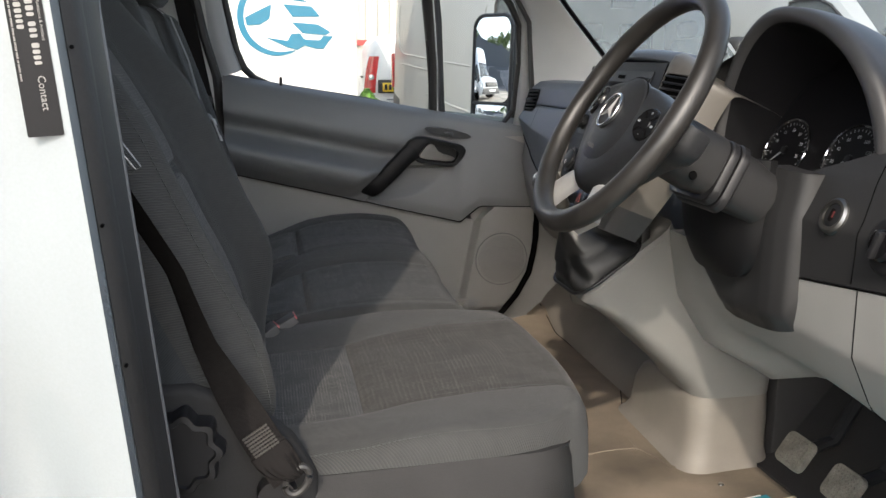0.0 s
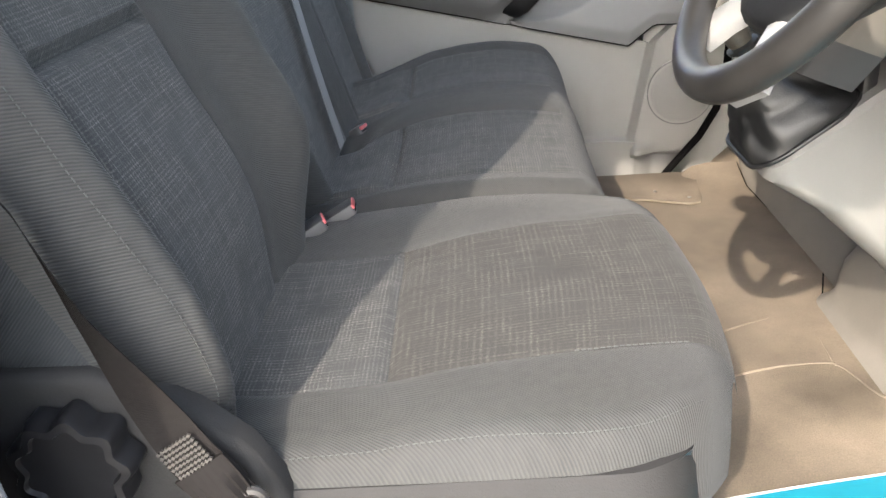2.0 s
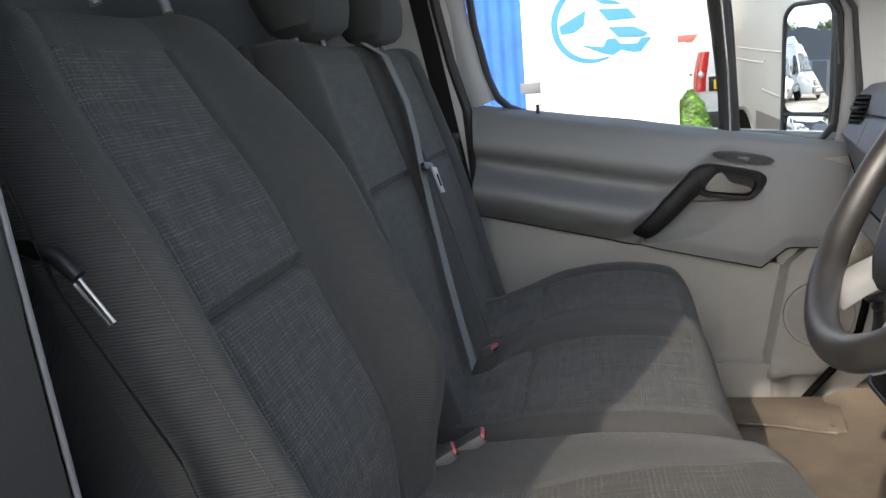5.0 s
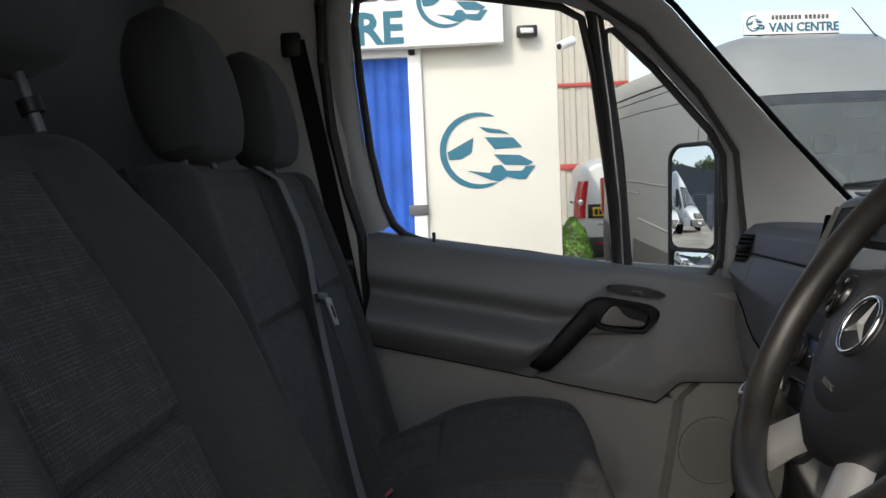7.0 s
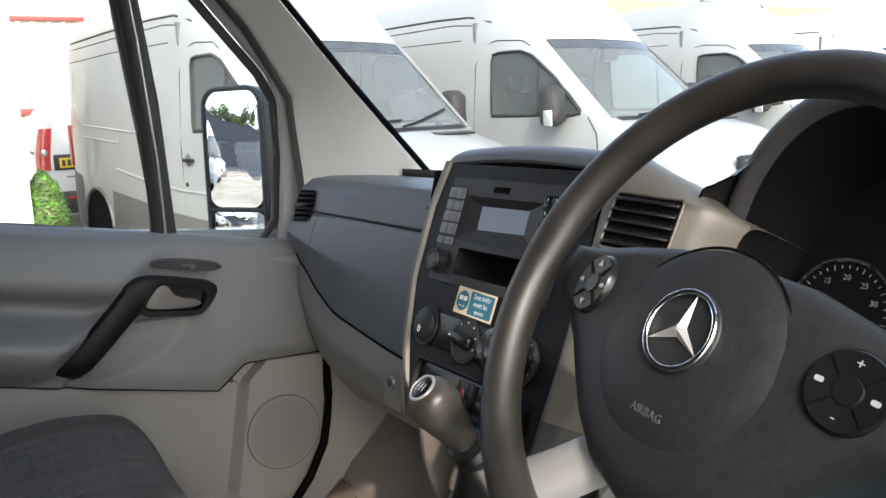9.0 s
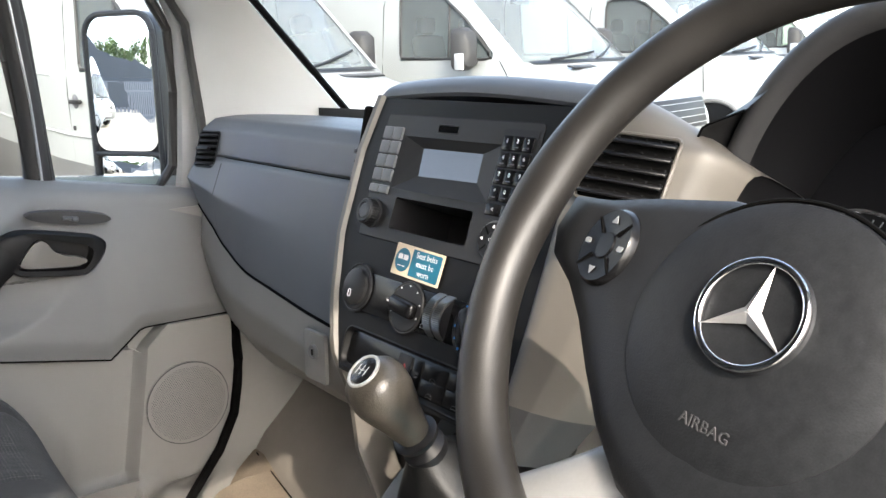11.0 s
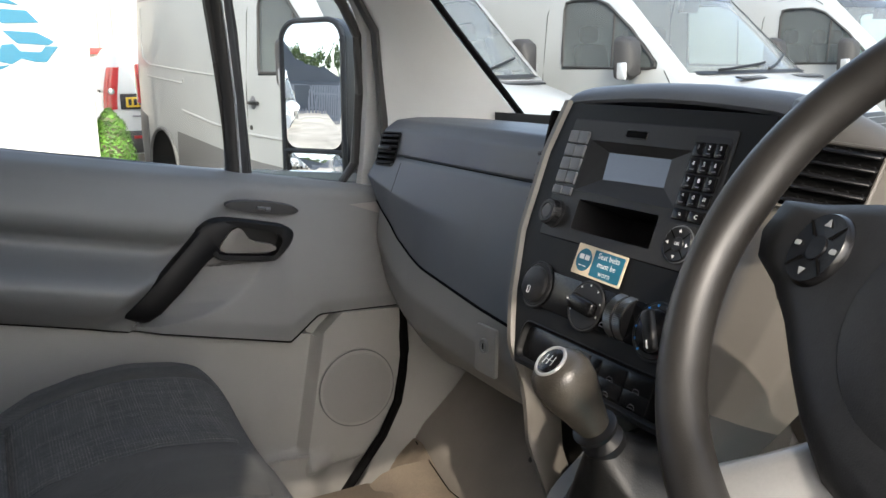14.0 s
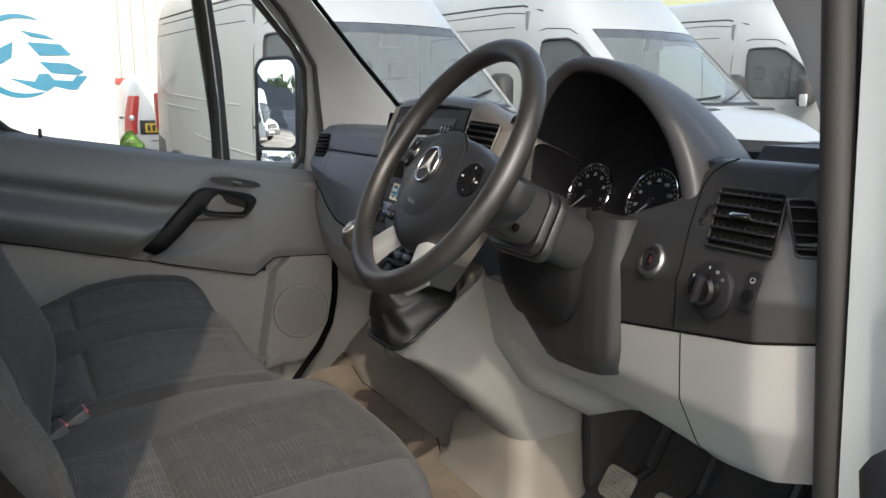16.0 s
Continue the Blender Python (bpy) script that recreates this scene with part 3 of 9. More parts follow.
# sill step on the driver's side and the passenger's
for y0, y1, nm in ((0.66, 0.77, "door_sill_driver"), (2.65, 2.74, "door_sill_passenger")):
    bm = B()
    box(bm, (0.34, (y0 + y1) / 2, 0.62), (1.10, y1 - y0, 0.20), bev=0.02)
    tagged(part(nm, bm, "silver_lower"), "grey plastic sill of the door opening", "sill", kind="structure")

# bulkhead behind the seats
bm = B()
sheet(bm, lambda u, v: (-0.60 - 0.05 * math.sin(math.pi * u) * math.sin(math.pi * v), lerp(0.72, 2.66, u), lerp(0.55, 2.32, v)), 24, 12, (1.9, 1.6), (-0.03, 0, 0))
tagged(part("wall_bulkhead", bm, "bulkhead"), "dark grey painted steel bulkhead behind the seats", "bulkhead", kind="structure")
bm = B()
sheet(bm, lambda u, v: (lerp(-0.62, 0.66, u), lerp(0.78, 2.60, v), 2.235 + 0.04 * math.sin(math.pi * v) - 0.10 * u ** 4), 16, 20, (1.3, 1.9), (0, 0, 0.03))
tagged(part("ceiling", bm, "headliner"), "dark grey fabric headliner of the cab", "ceiling", kind="structure")
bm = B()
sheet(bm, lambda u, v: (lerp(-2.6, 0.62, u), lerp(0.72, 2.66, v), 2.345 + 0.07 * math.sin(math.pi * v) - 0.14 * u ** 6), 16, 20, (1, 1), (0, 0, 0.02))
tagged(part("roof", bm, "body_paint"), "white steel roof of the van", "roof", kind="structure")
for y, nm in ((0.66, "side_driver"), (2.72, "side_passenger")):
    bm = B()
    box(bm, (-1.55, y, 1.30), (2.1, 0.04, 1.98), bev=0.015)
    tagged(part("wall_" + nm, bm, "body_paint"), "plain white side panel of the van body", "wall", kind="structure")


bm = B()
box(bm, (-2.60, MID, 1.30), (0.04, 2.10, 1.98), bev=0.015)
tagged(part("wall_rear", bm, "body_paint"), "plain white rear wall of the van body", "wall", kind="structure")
bm = B()
box(bm, (-1.60, MID, 0.58), (2.0, 2.02, 0.06), bev=0.01)
tagged(part("load_floor", bm, "silver_lower"), "plain grey floor of the load space", "floor", kind="structure")


# windscreen: leaning back and curved in plan
def screen_x(y, z, out=0.0):
    return 1.10 - (z - 1.47) * 0.84 + 0.17 * (1 - ((y - MID) / 0.80) ** 2) + out


bm = B()
sheet(bm, lambda u, v: (screen_x(lerp(0.93, 2.45, u), lerp(1.42, 2.13, v)), lerp(0.93, 2.45, u), lerp(1.42, 2.13, v)), 24, 10, (1, 1))
ws = tagged(part("window_1", bm, "windscreen"), "large clear curved windscreen", "windscreen", kind="structure")
ws.visible_shadow = False
facing(ws, (0.2, 1.2, 1.6))
bm = B()
tube(bm, [(screen_x(y, 2.12) + 0.01, y, 2.13) for y in np.linspace(0.92, 2.46, 14)], 0.035, 8)
tagged(part("header_rail", bm, "headliner"), "dark rail above the windscreen", "rail", kind="structure")
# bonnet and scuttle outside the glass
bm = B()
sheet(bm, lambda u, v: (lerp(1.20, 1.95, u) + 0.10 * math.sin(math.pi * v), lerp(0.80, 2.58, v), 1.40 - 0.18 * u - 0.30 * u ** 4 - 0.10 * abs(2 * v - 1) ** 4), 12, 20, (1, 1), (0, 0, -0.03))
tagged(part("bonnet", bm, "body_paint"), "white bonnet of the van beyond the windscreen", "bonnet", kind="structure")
bm = B()
sheet(bm, lambda u, v: (lerp(1.12, 1.32, u), lerp(0.86, 2.52, v), 1.425 - 0.02 * u), 4, 16, (1, 1), (0, 0, -0.03))
tagged(part("scuttle", bm, "black"), "black plastic scuttle under the windscreen", "scuttle", kind="structure")
bm = B()
box(bm, (1.34, MID, 1.0), (0.06, 1.80, 0.86), bev=0.01)
tagged(part("wall_firewall", bm, "black"), "black insulated firewall in front of the pedals", "firewall", kind="structure")


# front pillars
def a_pillar(side, nm):
    s = (lambda y: y) if side > 0 else flip
    D = [(0.855, 2.60, 1.40), (0.85, 2.605, 1.50), (0.835, 2.60, 1.68), (0.74, 2.585, 1.83), (0.60, 2.56, 1.985), (0.42, 2.52, 2.10), (0.25, 2.48, 2.16)]
    W = [(1.15, 2.45, 1.42), (1.06, 2.45, 1.52), (0.90, 2.45, 1.70), (0.775, 2.45, 1.85), (0.64, 2.44, 2.01), (0.52, 2.42, 2.12), (0.40, 2.38, 2.18)]
    t = np.linspace(0, 1, len(D))

    def f(u, v):
        d = [interp(u, t, [p[k] for p in D]) for k in range(3)]
        w = [interp(u, t, [p[k] for p in W]) for k in range(3)]
        p = [lerp(d[k], w[k], v) for k in range(3)]
        return (p[0], s(p[1] - 0.02 * math.sin(math.pi * v)), p[2])

    bm = B()
    sheet(bm, f, 30, 8, (1, 0.3), (0.02, side * 0.06, 0.0))
    root = tagged(part(nm, bm, "pillar"), "grey cloth-covered windscreen pillar trim", "pillar", kind="structure")
    bm = B()
    tube(bm, [(w[0] + 0.008, s(w[1]), w[2] + 0.004) for w in W], 0.007, 6)
    part("glass_edge", bm, "void", root, "black edge of the windscreen")
    bm = B()
    tube(bm, [(d[0] + 0.002, s(d[1] + 0.012), d[2]) for d in D], 0.014, 8)
    part("door_seal", bm, "rubber", root, "black rubber door seal")
    return root


a_pillar(1, "pillar_passenger")
a_pillar(-1, "pillar_driver")

# driver's door opening: hinge pillar, rear pillar, seals
bm = B()
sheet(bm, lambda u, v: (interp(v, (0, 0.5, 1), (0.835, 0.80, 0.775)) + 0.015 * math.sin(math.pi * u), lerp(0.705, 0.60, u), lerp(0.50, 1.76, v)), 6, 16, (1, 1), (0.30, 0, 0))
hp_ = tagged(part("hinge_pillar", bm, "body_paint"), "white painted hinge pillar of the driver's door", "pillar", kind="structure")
bm = B()
tube(bm, [(0.827, 0.728, 0.55), (0.815, 0.728, 1.10), (0.792, 0.732, 1.47), (0.775, 0.735, 1.70), (0.60, 0.79, 2.00), (0.40, 0.79, 2.15), (0.1, 0.785, 2.225), (-0.17, 0.775, 2.22)], 0.0195, 12, flat=0.9)
part("weather_seal", bm, "seal", hp_, "weathered black rubber seal")
bm = B()
box(bm, (0.80, 0.655, 1.055), (0.03, 0.05, 0.022), bev=0.005)
box(bm, (0.79, 0.66, 1.02), (0.05, 0.035, 0.05), bev=0.008)
part("door_check", bm, "steel", hp_, "bare steel door check strap")


def pillar_edge(z):
    return -0.109 - (z - 1.17) * 0.083


def b_skin(u, v):
    z = lerp(0.45, 2.27, v)
    x = lerp(pillar_edge(z) - 0.004, -0.62, u)
    dent = 0.055 * math.exp(-((u - 0.20) / 0.10) ** 2) * step(1.40, 1.12, z) + 0.030 * math.exp(-((u - 0.52) / 0.10) ** 2) * step(1.55, 1.2, z)
    return (x, 0.705 - 0.03 * (1 - u) ** 8 + dent - 0.015 * step(0.3, 0.8, u), z)


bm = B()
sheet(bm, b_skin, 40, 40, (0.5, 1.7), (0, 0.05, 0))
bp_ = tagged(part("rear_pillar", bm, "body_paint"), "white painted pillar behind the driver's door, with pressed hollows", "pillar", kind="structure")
bm = B()
loft(bm, [[Vector((pillar_edge(z) + a, y, z)) for a, y in ((-0.009, 0.712), (-0.003, 0.704), (0.003, 0.708), (0.007, 0.718), (0.008, 0.730), (0.006, 0.742), (0.0035, 0.748), (0.0045, 0.756), (0.006, 0.790), (0.004, 0.822), (-0.002, 0.828), (-0.03, 0.828))] for z in np.linspace(0.60, 2.24, 12)])
part("weather_seal", bm, "seal", bp_, "weathered rubber seal with screw heads")
bm = B()
tube(bm, [(pillar_edge(z) + 0.003, 0.829, z) for z in np.linspace(0.60, 2.24, 12)], 0.0024, 8)
part("seal_lip", bm, "key_grey", bp_)
for z in (1.30, 1.42, 1.56, 1.17):
    bm = B()
    cyl(bm, (pillar_edge(z) + 0.000, 0.7035, z), (pillar_edge(z) + 0.000, 0.714, z), 0.0016, n=10)
    part("seal_clip", bm, "void", bp_)
bm = B()
sheet(bm, lambda u, v: (lerp(-0.14, -0.58, u), 0.835 + 0.02 * math.sin(math.pi * u), lerp(0.60, 2.24, v)), 8, 12, (1, 1), (0, -0.03, 0))
part("inner_trim", bm, "rubber", bp_, "black inner pillar trim")
# label: readable words lettered, numbers and addresses as bars
lm = basis((-0.1665, 0.6775, 1.594), (0.075, 0, -1), (1, 0, 0.075))
bm = B()
prism(bm, rrect(0.20, 0.0255, 0.001, 1), lm @ Matrix.Translation((0, 0, -0.0008)), 0.0014)
lab = tagged(part("pillar_label", bm, "dial"), "narrow black label with rows of white print on the white pillar", "label")
rl = random.Random(9)
for yy, h, x, w in ((0.0035, 0.0052, -0.094, 0.132), (-0.0045, 0.0048, -0.094, 0.118), (-0.0100, 0.0013, -0.094, 0.150), (0.0098, 0.0016, -0.094, 0.085)):
    bm = B()
    end = x + w
    while x < end:
        for _ in range(rl.randint(2, 6)):
            ln = h * rl.uniform(0.45, 0.7)
            prism(bm, rrect(ln, h, h * 0.15, 1, x + ln / 2, yy), lm, 0.0012)
            x += ln + h * 0.25
        x += h * 0.5
    part("print_bar", bm, "light_grey", lab)
part("lettering", lettering("Contact", 0.0078, lm @ Matrix.Translation((0.0555, 0.0035, 0.0008)), 0.0004, "LEFT"), "light_grey", lab)
part("lettering", lettering("Assistance & Accident", 0.0032, lm @ Matrix.Translation((0.002, 0.0098, 0.0008)), 0.0004, "LEFT"), "light_grey", lab)

# driver's door, standing open
dd = thing("door_driver", (0.86, 0.62, 0.55), "driver's door standing open, white outside with a grey and black inner trim", "door", kind="structure")
DM = pose(0.785, 0.580, 0, 0, 0, 8)     # local: -y along the door away from its hinge, -x into the cab
bm = B()
sheet(bm, lambda u, v: DM @ Vector((0.06 + 0.02 * math.sin(math.pi * v), lerp(0.0, -0.98, u), lerp(0.48, 1.42, v))), 12, 12, (1, 1), DM.to_3x3() @ Vector((0.03, 0, 0)))
part("outer_skin", bm, "body_paint", dd)
bm = B()
sheet(bm, lambda u, v: DM @ Vector((-0.05 - 0.05 * math.sin(math.pi * min(1, 1.1 * v)) * step(0, 0.1, u), lerp(-0.02, -0.94, u), lerp(0.52, 1.16, v))), 16, 16, (1, 1), DM.to_3x3() @ Vector((0.09, 0, 0)))
part("lower_trim", bm, "mid_grey", dd, "grey moulded door pocket")
bm = B()
tube(bm, [DM @ Vector(p) for p in ((-0.075, 0.0, 1.22), (-0.10, -0.03, 1.20), (-0.115, -0.10, 1.14), (-0.12, -0.25, 1.10), (-0.115, -0.55, 1.11), (-0.10, -0.75, 1.14))], [0.045, 0.06, 0.05, 0.045, 0.045, 0.04], 12)
part("armrest", bm, "black", dd, "black rounded armrest and pull")
bm = B()
sheet(bm, lambda u, v: DM @ Vector((-0.02 - 0.02 * v, lerp(-0.02, -0.94, u), lerp(1.16, 1.44, v))), 8, 6, (1, 1), DM.to_3x3() @ Vector((0.06, 0, 0)))
part("upper_trim", bm, "mid_grey", dd)
bm = B()
tube(bm, [DM @ Vector(p) for p in ((0.03, -0.02, 1.40), (0.03, -0.25, 1.86), (0.03, -0.42, 2.04), (0.03, -0.60, 2.10), (0.03, -0.92, 2.12), (0.03, -0.96, 1.44))], 0.025, 8)
part("window_frame", bm, "black", dd)
bm = B()
prism(bm, [(-0.05, 1.42), (-0.27, 1.84), (-0.44, 2.02), (-0.61, 2.08), (-0.90, 2.10), (-0.94, 1.42)], DM @ basis((0.03, 0, 0), (0, 1, 0), (0, 0, 1)), 0.004)
pn = part("pane", bm, "glass", dd)
pn.visible_shadow = False


# ---- passenger door ----
def belt(x):
    return 1.495 - 0.172 * x


def divide(x):
    z = 1.193 - 0.237 * x
    return z if x < 0.615 else (lerp(1.047, 1.098, (x - 0.615) / 0.065) if x < 0.68 else 1.098 - 0.04 * (x - 0.68))


def upper_y(x, z):
    """The inner face of the door's upper trim, with the armrest swelling out at the rear."""
    b, d = belt(x), divide(x)
    v = (z - d) / (b - d)
    plain = smooth(v, (0, 0.12, 0.5, 0.85, 0.95, 1.0), (2.605, 2.598, 2.615, 2.635, 2.645, 2.672))
    arm = smooth(v, (0, 0.06, 0.12, 0.19, 0.25, 0.29, 0.33, 0.37, 0.42, 0.47, 0.53, 0.58, 0.63, 0.70, 0.85, 0.95, 1.0), (2.612, 2.588, 2.566, 2.549, 2.542, 2.544, 2.556, 2.586, 2.620, 2.636, 2.632, 2.616, 2.607, 2.607, 2.622, 2.640, 2.672))
    edge = 0.29 + (z - 1.156) * 1.22
    k = step(edge + 0.025, edge - 0.055, x)
    curve = interp(z, (1.126, 1.130, 1.138, 1.157, 1.185, 1.222), (0.36, 0.41, 0.455, 0.502, 0.540, 0.570))
    left = 0.300 + (z - 1.126) * 1.0
    scoop = min(0.042, 0.32 * max(0, curve - x)) * step(left, left + 0.02, x) * step(1.232, 1.222, z)
    return lerp(plain, arm, k) + scoop


pd = thing("door_1", (0.35, 2.70, 0.55), "closed passenger door with a grey moulded trim, armrest and clear glass", "door", kind="structure")


def upper(u, v):
    x = lerp(-0.115, 0.865, u)
    z = lerp(divide(x), belt(x), v)
    return (x, upper_y(x, z), z)


bm = B()
sheet(bm, upper, 130, 110, (1, 0.35), (0, 0.05, 0))
part("upper_trim", bm, "mid_grey", pd, "dark grey moulded upper trim with a swelling armrest")


def speaker_cut(z):
    """Where the raised loudspeaker panel begins."""
    return 0.625 + (z - 0.79) * 0.18


def lower_y(x, z):
    y = 2.632 - 0.012 * (z - 0.6)
    cut = speaker_cut(z)
    y -= 0.032 * step(cut - 0.006, cut + 0.012, x) * step(0.735, 0.76, z + 0.25 * max(0, x - 0.80))
    y -= 0.03 * step(0.80, 0.77, z) * step(0.34, 0.44, x) * step(0.70, 0.64, x)
    return y + 0.012 * math.exp(-((x - 0.50) / 0.02) ** 2) * step(0.95, 0.85, z)


bm = B()


def front_edge(z):
    """The door's front edge, curving back below."""
    return interp(z, (0.60, 0.637, 0.68, 0.724, 0.79, 0.863, 0.93, 0.98), (0.645, 0.676, 0.710, 0.746, 0.802, 0.842, 0.856, 0.862))


def lower(u, v):
    x = lerp(-0.09, 0.862, u)
    z = lerp(0.60, divide(x) - 0.002, v)
    cut = speaker_cut(z)
    if u < 0.72:
        x = lerp(-0.09, cut - 0.006, u / 0.72)
    elif u < 0.76:
        x = lerp(cut - 0.006, cut + 0.012, (u - 0.72) / 0.04)
    else:
        x = lerp(cut + 0.012, front_edge(z), (u - 0.76) / 0.24)
    return (x, lower_y(x, z), z)


sheet(bm, lower, 100, 60, (1, 0.5), (0, 0.05, 0))
part("lower_trim", bm, "light_grey", pd, "light grey moulded lower trim")
bm = B()
tube(bm, [(x, upper_y(x, divide(x)) - 0.001, divide(x)) for x in np.linspace(-0.11, 0.86, 80)], 0.0017, 6)
part("trim_joint", bm, "void", pd, "dark joint between the trims")
# speaker: a disc of fine holes
SM = basis((0.753, 2.592, 0.922), (1, 0, -0.05), (0, 0.0, 1))
spk = part("speaker_grille", revolve(B(), [(0.0, 0.0045), (0.080, 0.0042), (0.086, 0.003), (0.088, -0.003)], SM, 48), "light_grey", pd, "round perforated loudspeaker grille")
bm = B()
for i in range(-20, 21):
    for j in range(-23, 24):
        a, b = (i + 0.5 * (j % 2)) * 0.0041, j * 0.0036
        if math.hypot(a, b) < 0.079:
            bm.faces.new([bm.verts.new(SM @ Vector((a + 0.00115 * math.cos(t), b + 0.00115 * math.sin(t), 0.0048))) for t in (0, 1.57, 3.14, 4.71)])
part("grille_hole", bm, "hood_slate", spk)["kind"] = "stuff"
part("grille_edge", tube(B(), [SM @ Vector((0.0868 * math.cos(t), 0.0868 * math.sin(t), 0.0025)) for t in np.linspace(0, 2 * math.pi, 48, endpoint=False)], 0.0011, 6, closed=True), "hood_slate", spk)
# grab handle that widens into the ring of the door release
def smooth_loop(pts, times=2):
    """Cut the corners of a closed outline."""
    for _ in range(times):
        pts = [q for p, r in zip(pts, pts[1:] + pts[:1]) for q in ((lerp(p[0], r[0], 0.25), lerp(p[1], r[1], 0.25)), (lerp(p[0], r[0], 0.75), lerp(p[1], r[1], 0.75)))]
    return pts


DP = basis((0, 2.588, 0), (1, 0, 0), (0, 0, 1))      # x, z of the door, Z into the cab
bm = B()
rings = []
for (x0, z0), (x1, z1), out in (((0.292, 1.150), (0.322, 1.138), -0.022), ((0.289, 1.155), (0.328, 1.137), -0.006), ((0.296, 1.165), (0.338, 1.142), 0.006), ((0.324, 1.190), (0.358, 1.155), 0.014), ((0.373, 1.239), (0.403, 1.197), 0.017), ((0.405, 1.271), (0.430, 1.224), 0.016), ((0.428, 1.294), (0.450, 1.243), 0.0145), ((0.446, 1.312), (0.478, 1.262), 0.0125)):
    p, q = Vector((x0, z0)), Vector((x1, z1))
    rings.append([DP @ Vector((*p.lerp(q, k), out + h)) for k, h in ((1, -0.030), (1, -0.008), (0.96, -0.003), (0.85, 0.0), (0.5, 0.0015), (0.15, 0.0), (0.04, -0.003), (0, -0.008), (0, -0.030))])
loft(bm, rings)
part("grab_handle", bm, "fascia", pd, "black rubber-coated diagonal grab handle")
outer = smooth_loop([(0.430, 1.298), (0.452, 1.319), (0.482, 1.328), (0.532, 1.318), (0.580, 1.307), (0.616, 1.298), (0.628, 1.281), (0.616, 1.257), (0.593, 1.234), (0.577, 1.229), (0.518, 1.238), (0.464, 1.245)])
inner = smooth_loop([(0.485, 1.289), (0.500, 1.306), (0.512, 1.309), (0.548, 1.299), (0.585, 1.289), (0.602, 1.277), (0.597, 1.260), (0.586, 1.244), (0.574, 1.241), (0.522, 1.249), (0.478, 1.256), (0.467, 1.264)])
bm = B()
vo = [[bm.verts.new(DP @ Vector((x, z, h))) for x, z in q] for q, h in ((outer, -0.02), (outer, 0.008), ([(lerp(p[0], q_[0], 0.2), lerp(p[1], q_[1], 0.2)) for p, q_ in zip(outer, inner)], 0.013), (inner, 0.012), (inner, -0.022))]
nn = len(outer)
for a, b in zip(vo, vo[1:]):
    for j in range(nn):
        bm.faces.new((a[j], a[(j + 1) % nn], b[(j + 1) % nn], b[j]))
bez = part("release_bezel", bm, "fascia", pd, "black rounded ring of the door release", angle=50)
part("bowl", prism(B(), inner, DP @ Matrix.Translation((0, 0, -0.022)), 0.003), "black", bez)
lever_ = smooth_loop([(0.505, 1.303), (0.515, 1.304), (0.524, 1.300), (0.534, 1.281), (0.548, 1.271), (0.591, 1.261), (0.588, 1.248), (0.526, 1.252), (0.478, 1.259), (0.475, 1.268), (0.492, 1.290)])
part("release_lever", prism(B(), lever_, DP @ Matrix.Translation((0, 0, -0.016)), 0.020, 0.0018, 2), "trim_beige", bez, "grey door release lever")
WM = basis((0.575, 2.616, 1.3345), (1, 0, -0.17), (0, -0.12, 1))
bm = B()
prism(bm, [(0.078 * math.cos(t) * (1 if abs(math.cos(t)) < .9 else 0.98), 0.0125 * math.sin(t)) for t in np.linspace(0, 2 * math.pi, 28, endpoint=False)], WM @ Matrix.Translation((0, 0, -0.01)), 0.014, 0.002)
sw = part("switch_plate", bm, "hood_slate", pd, "oval window switch plate")
bm = B()
box(bm, WM @ Vector((0.0, 0, 0.006)), (0.026, 0.006, 0.010), WM.to_3x3(), 0.002)
box(bm, WM @ Vector((0.008, 0, 0.012)), (0.012, 0.010, 0.008), WM.to_3x3(), 0.003)
part("rocker", bm, "key_grey", sw)
bm = B()
cyl(bm, (0.058, 2.664, 1.470), (0.058, 2.664, 1.505), 0.0055, 0.0045, 12)
part("lock_pin", bm, "black", pd)
bm = B()
sheet(bm, lambda u, v: (lerp(0.44, 0.635, u), 2.585 - 0.012 * math.sin(math.pi * u), lerp(0.62, 0.79 + 0.012 * math.sin(math.pi * u), v)), 12, 6, (1, 1), (0, 0.01, 0))
part("bottle_pocket", bm, "light_grey", pd, "light grey bottle pocket")


def glass_y(z):
    return 2.695 - 0.13 * (z - 1.4)


def on_glass(pts, dy=0.0):
    return [(x, glass_y(z) + dy, z) for x, z in pts]


main = [(-0.02, 1.50), (0.03, 1.478), (0.30, 1.436), (0.532, 1.394), (0.52, 1.62), (0.484, 1.90), (0.455, 2.03), (0.40, 2.062), (0.20, 2.095), (-0.06, 2.118), (-0.108, 2.10), (-0.118, 2.04), (-0.112, 1.90), (-0.098, 1.72), (-0.072, 1.585), (-0.05, 1.53)]
quarter = [(0.572, 1.388), (0.775, 1.352), (0.812, 1.40), (0.822, 1.55), (0.815, 1.67), (0.78, 1.735), (0.64, 1.895), (0.535, 2.0), (0.512, 1.995), (0.515, 1.94), (0.55, 1.68)]
for nm, poly in (("main_pane", main), ("quarter_pane", quarter)):
    bm = B()
    fs = [bm.verts.new(p) for p in on_glass(poly, 0.012)]
    bm.faces.new(fs)
    pn = part(nm, bm, "glass", pd)
    pn.visible_shadow = False
    facing(pn, (0.2, 1.2, 1.6))
    bm = B()
    tube(bm, on_glass(poly, 0.002), 0.011, 8, closed=True)
    part("window_rubber", bm, "rubber", pd, "black rubber round the glass")
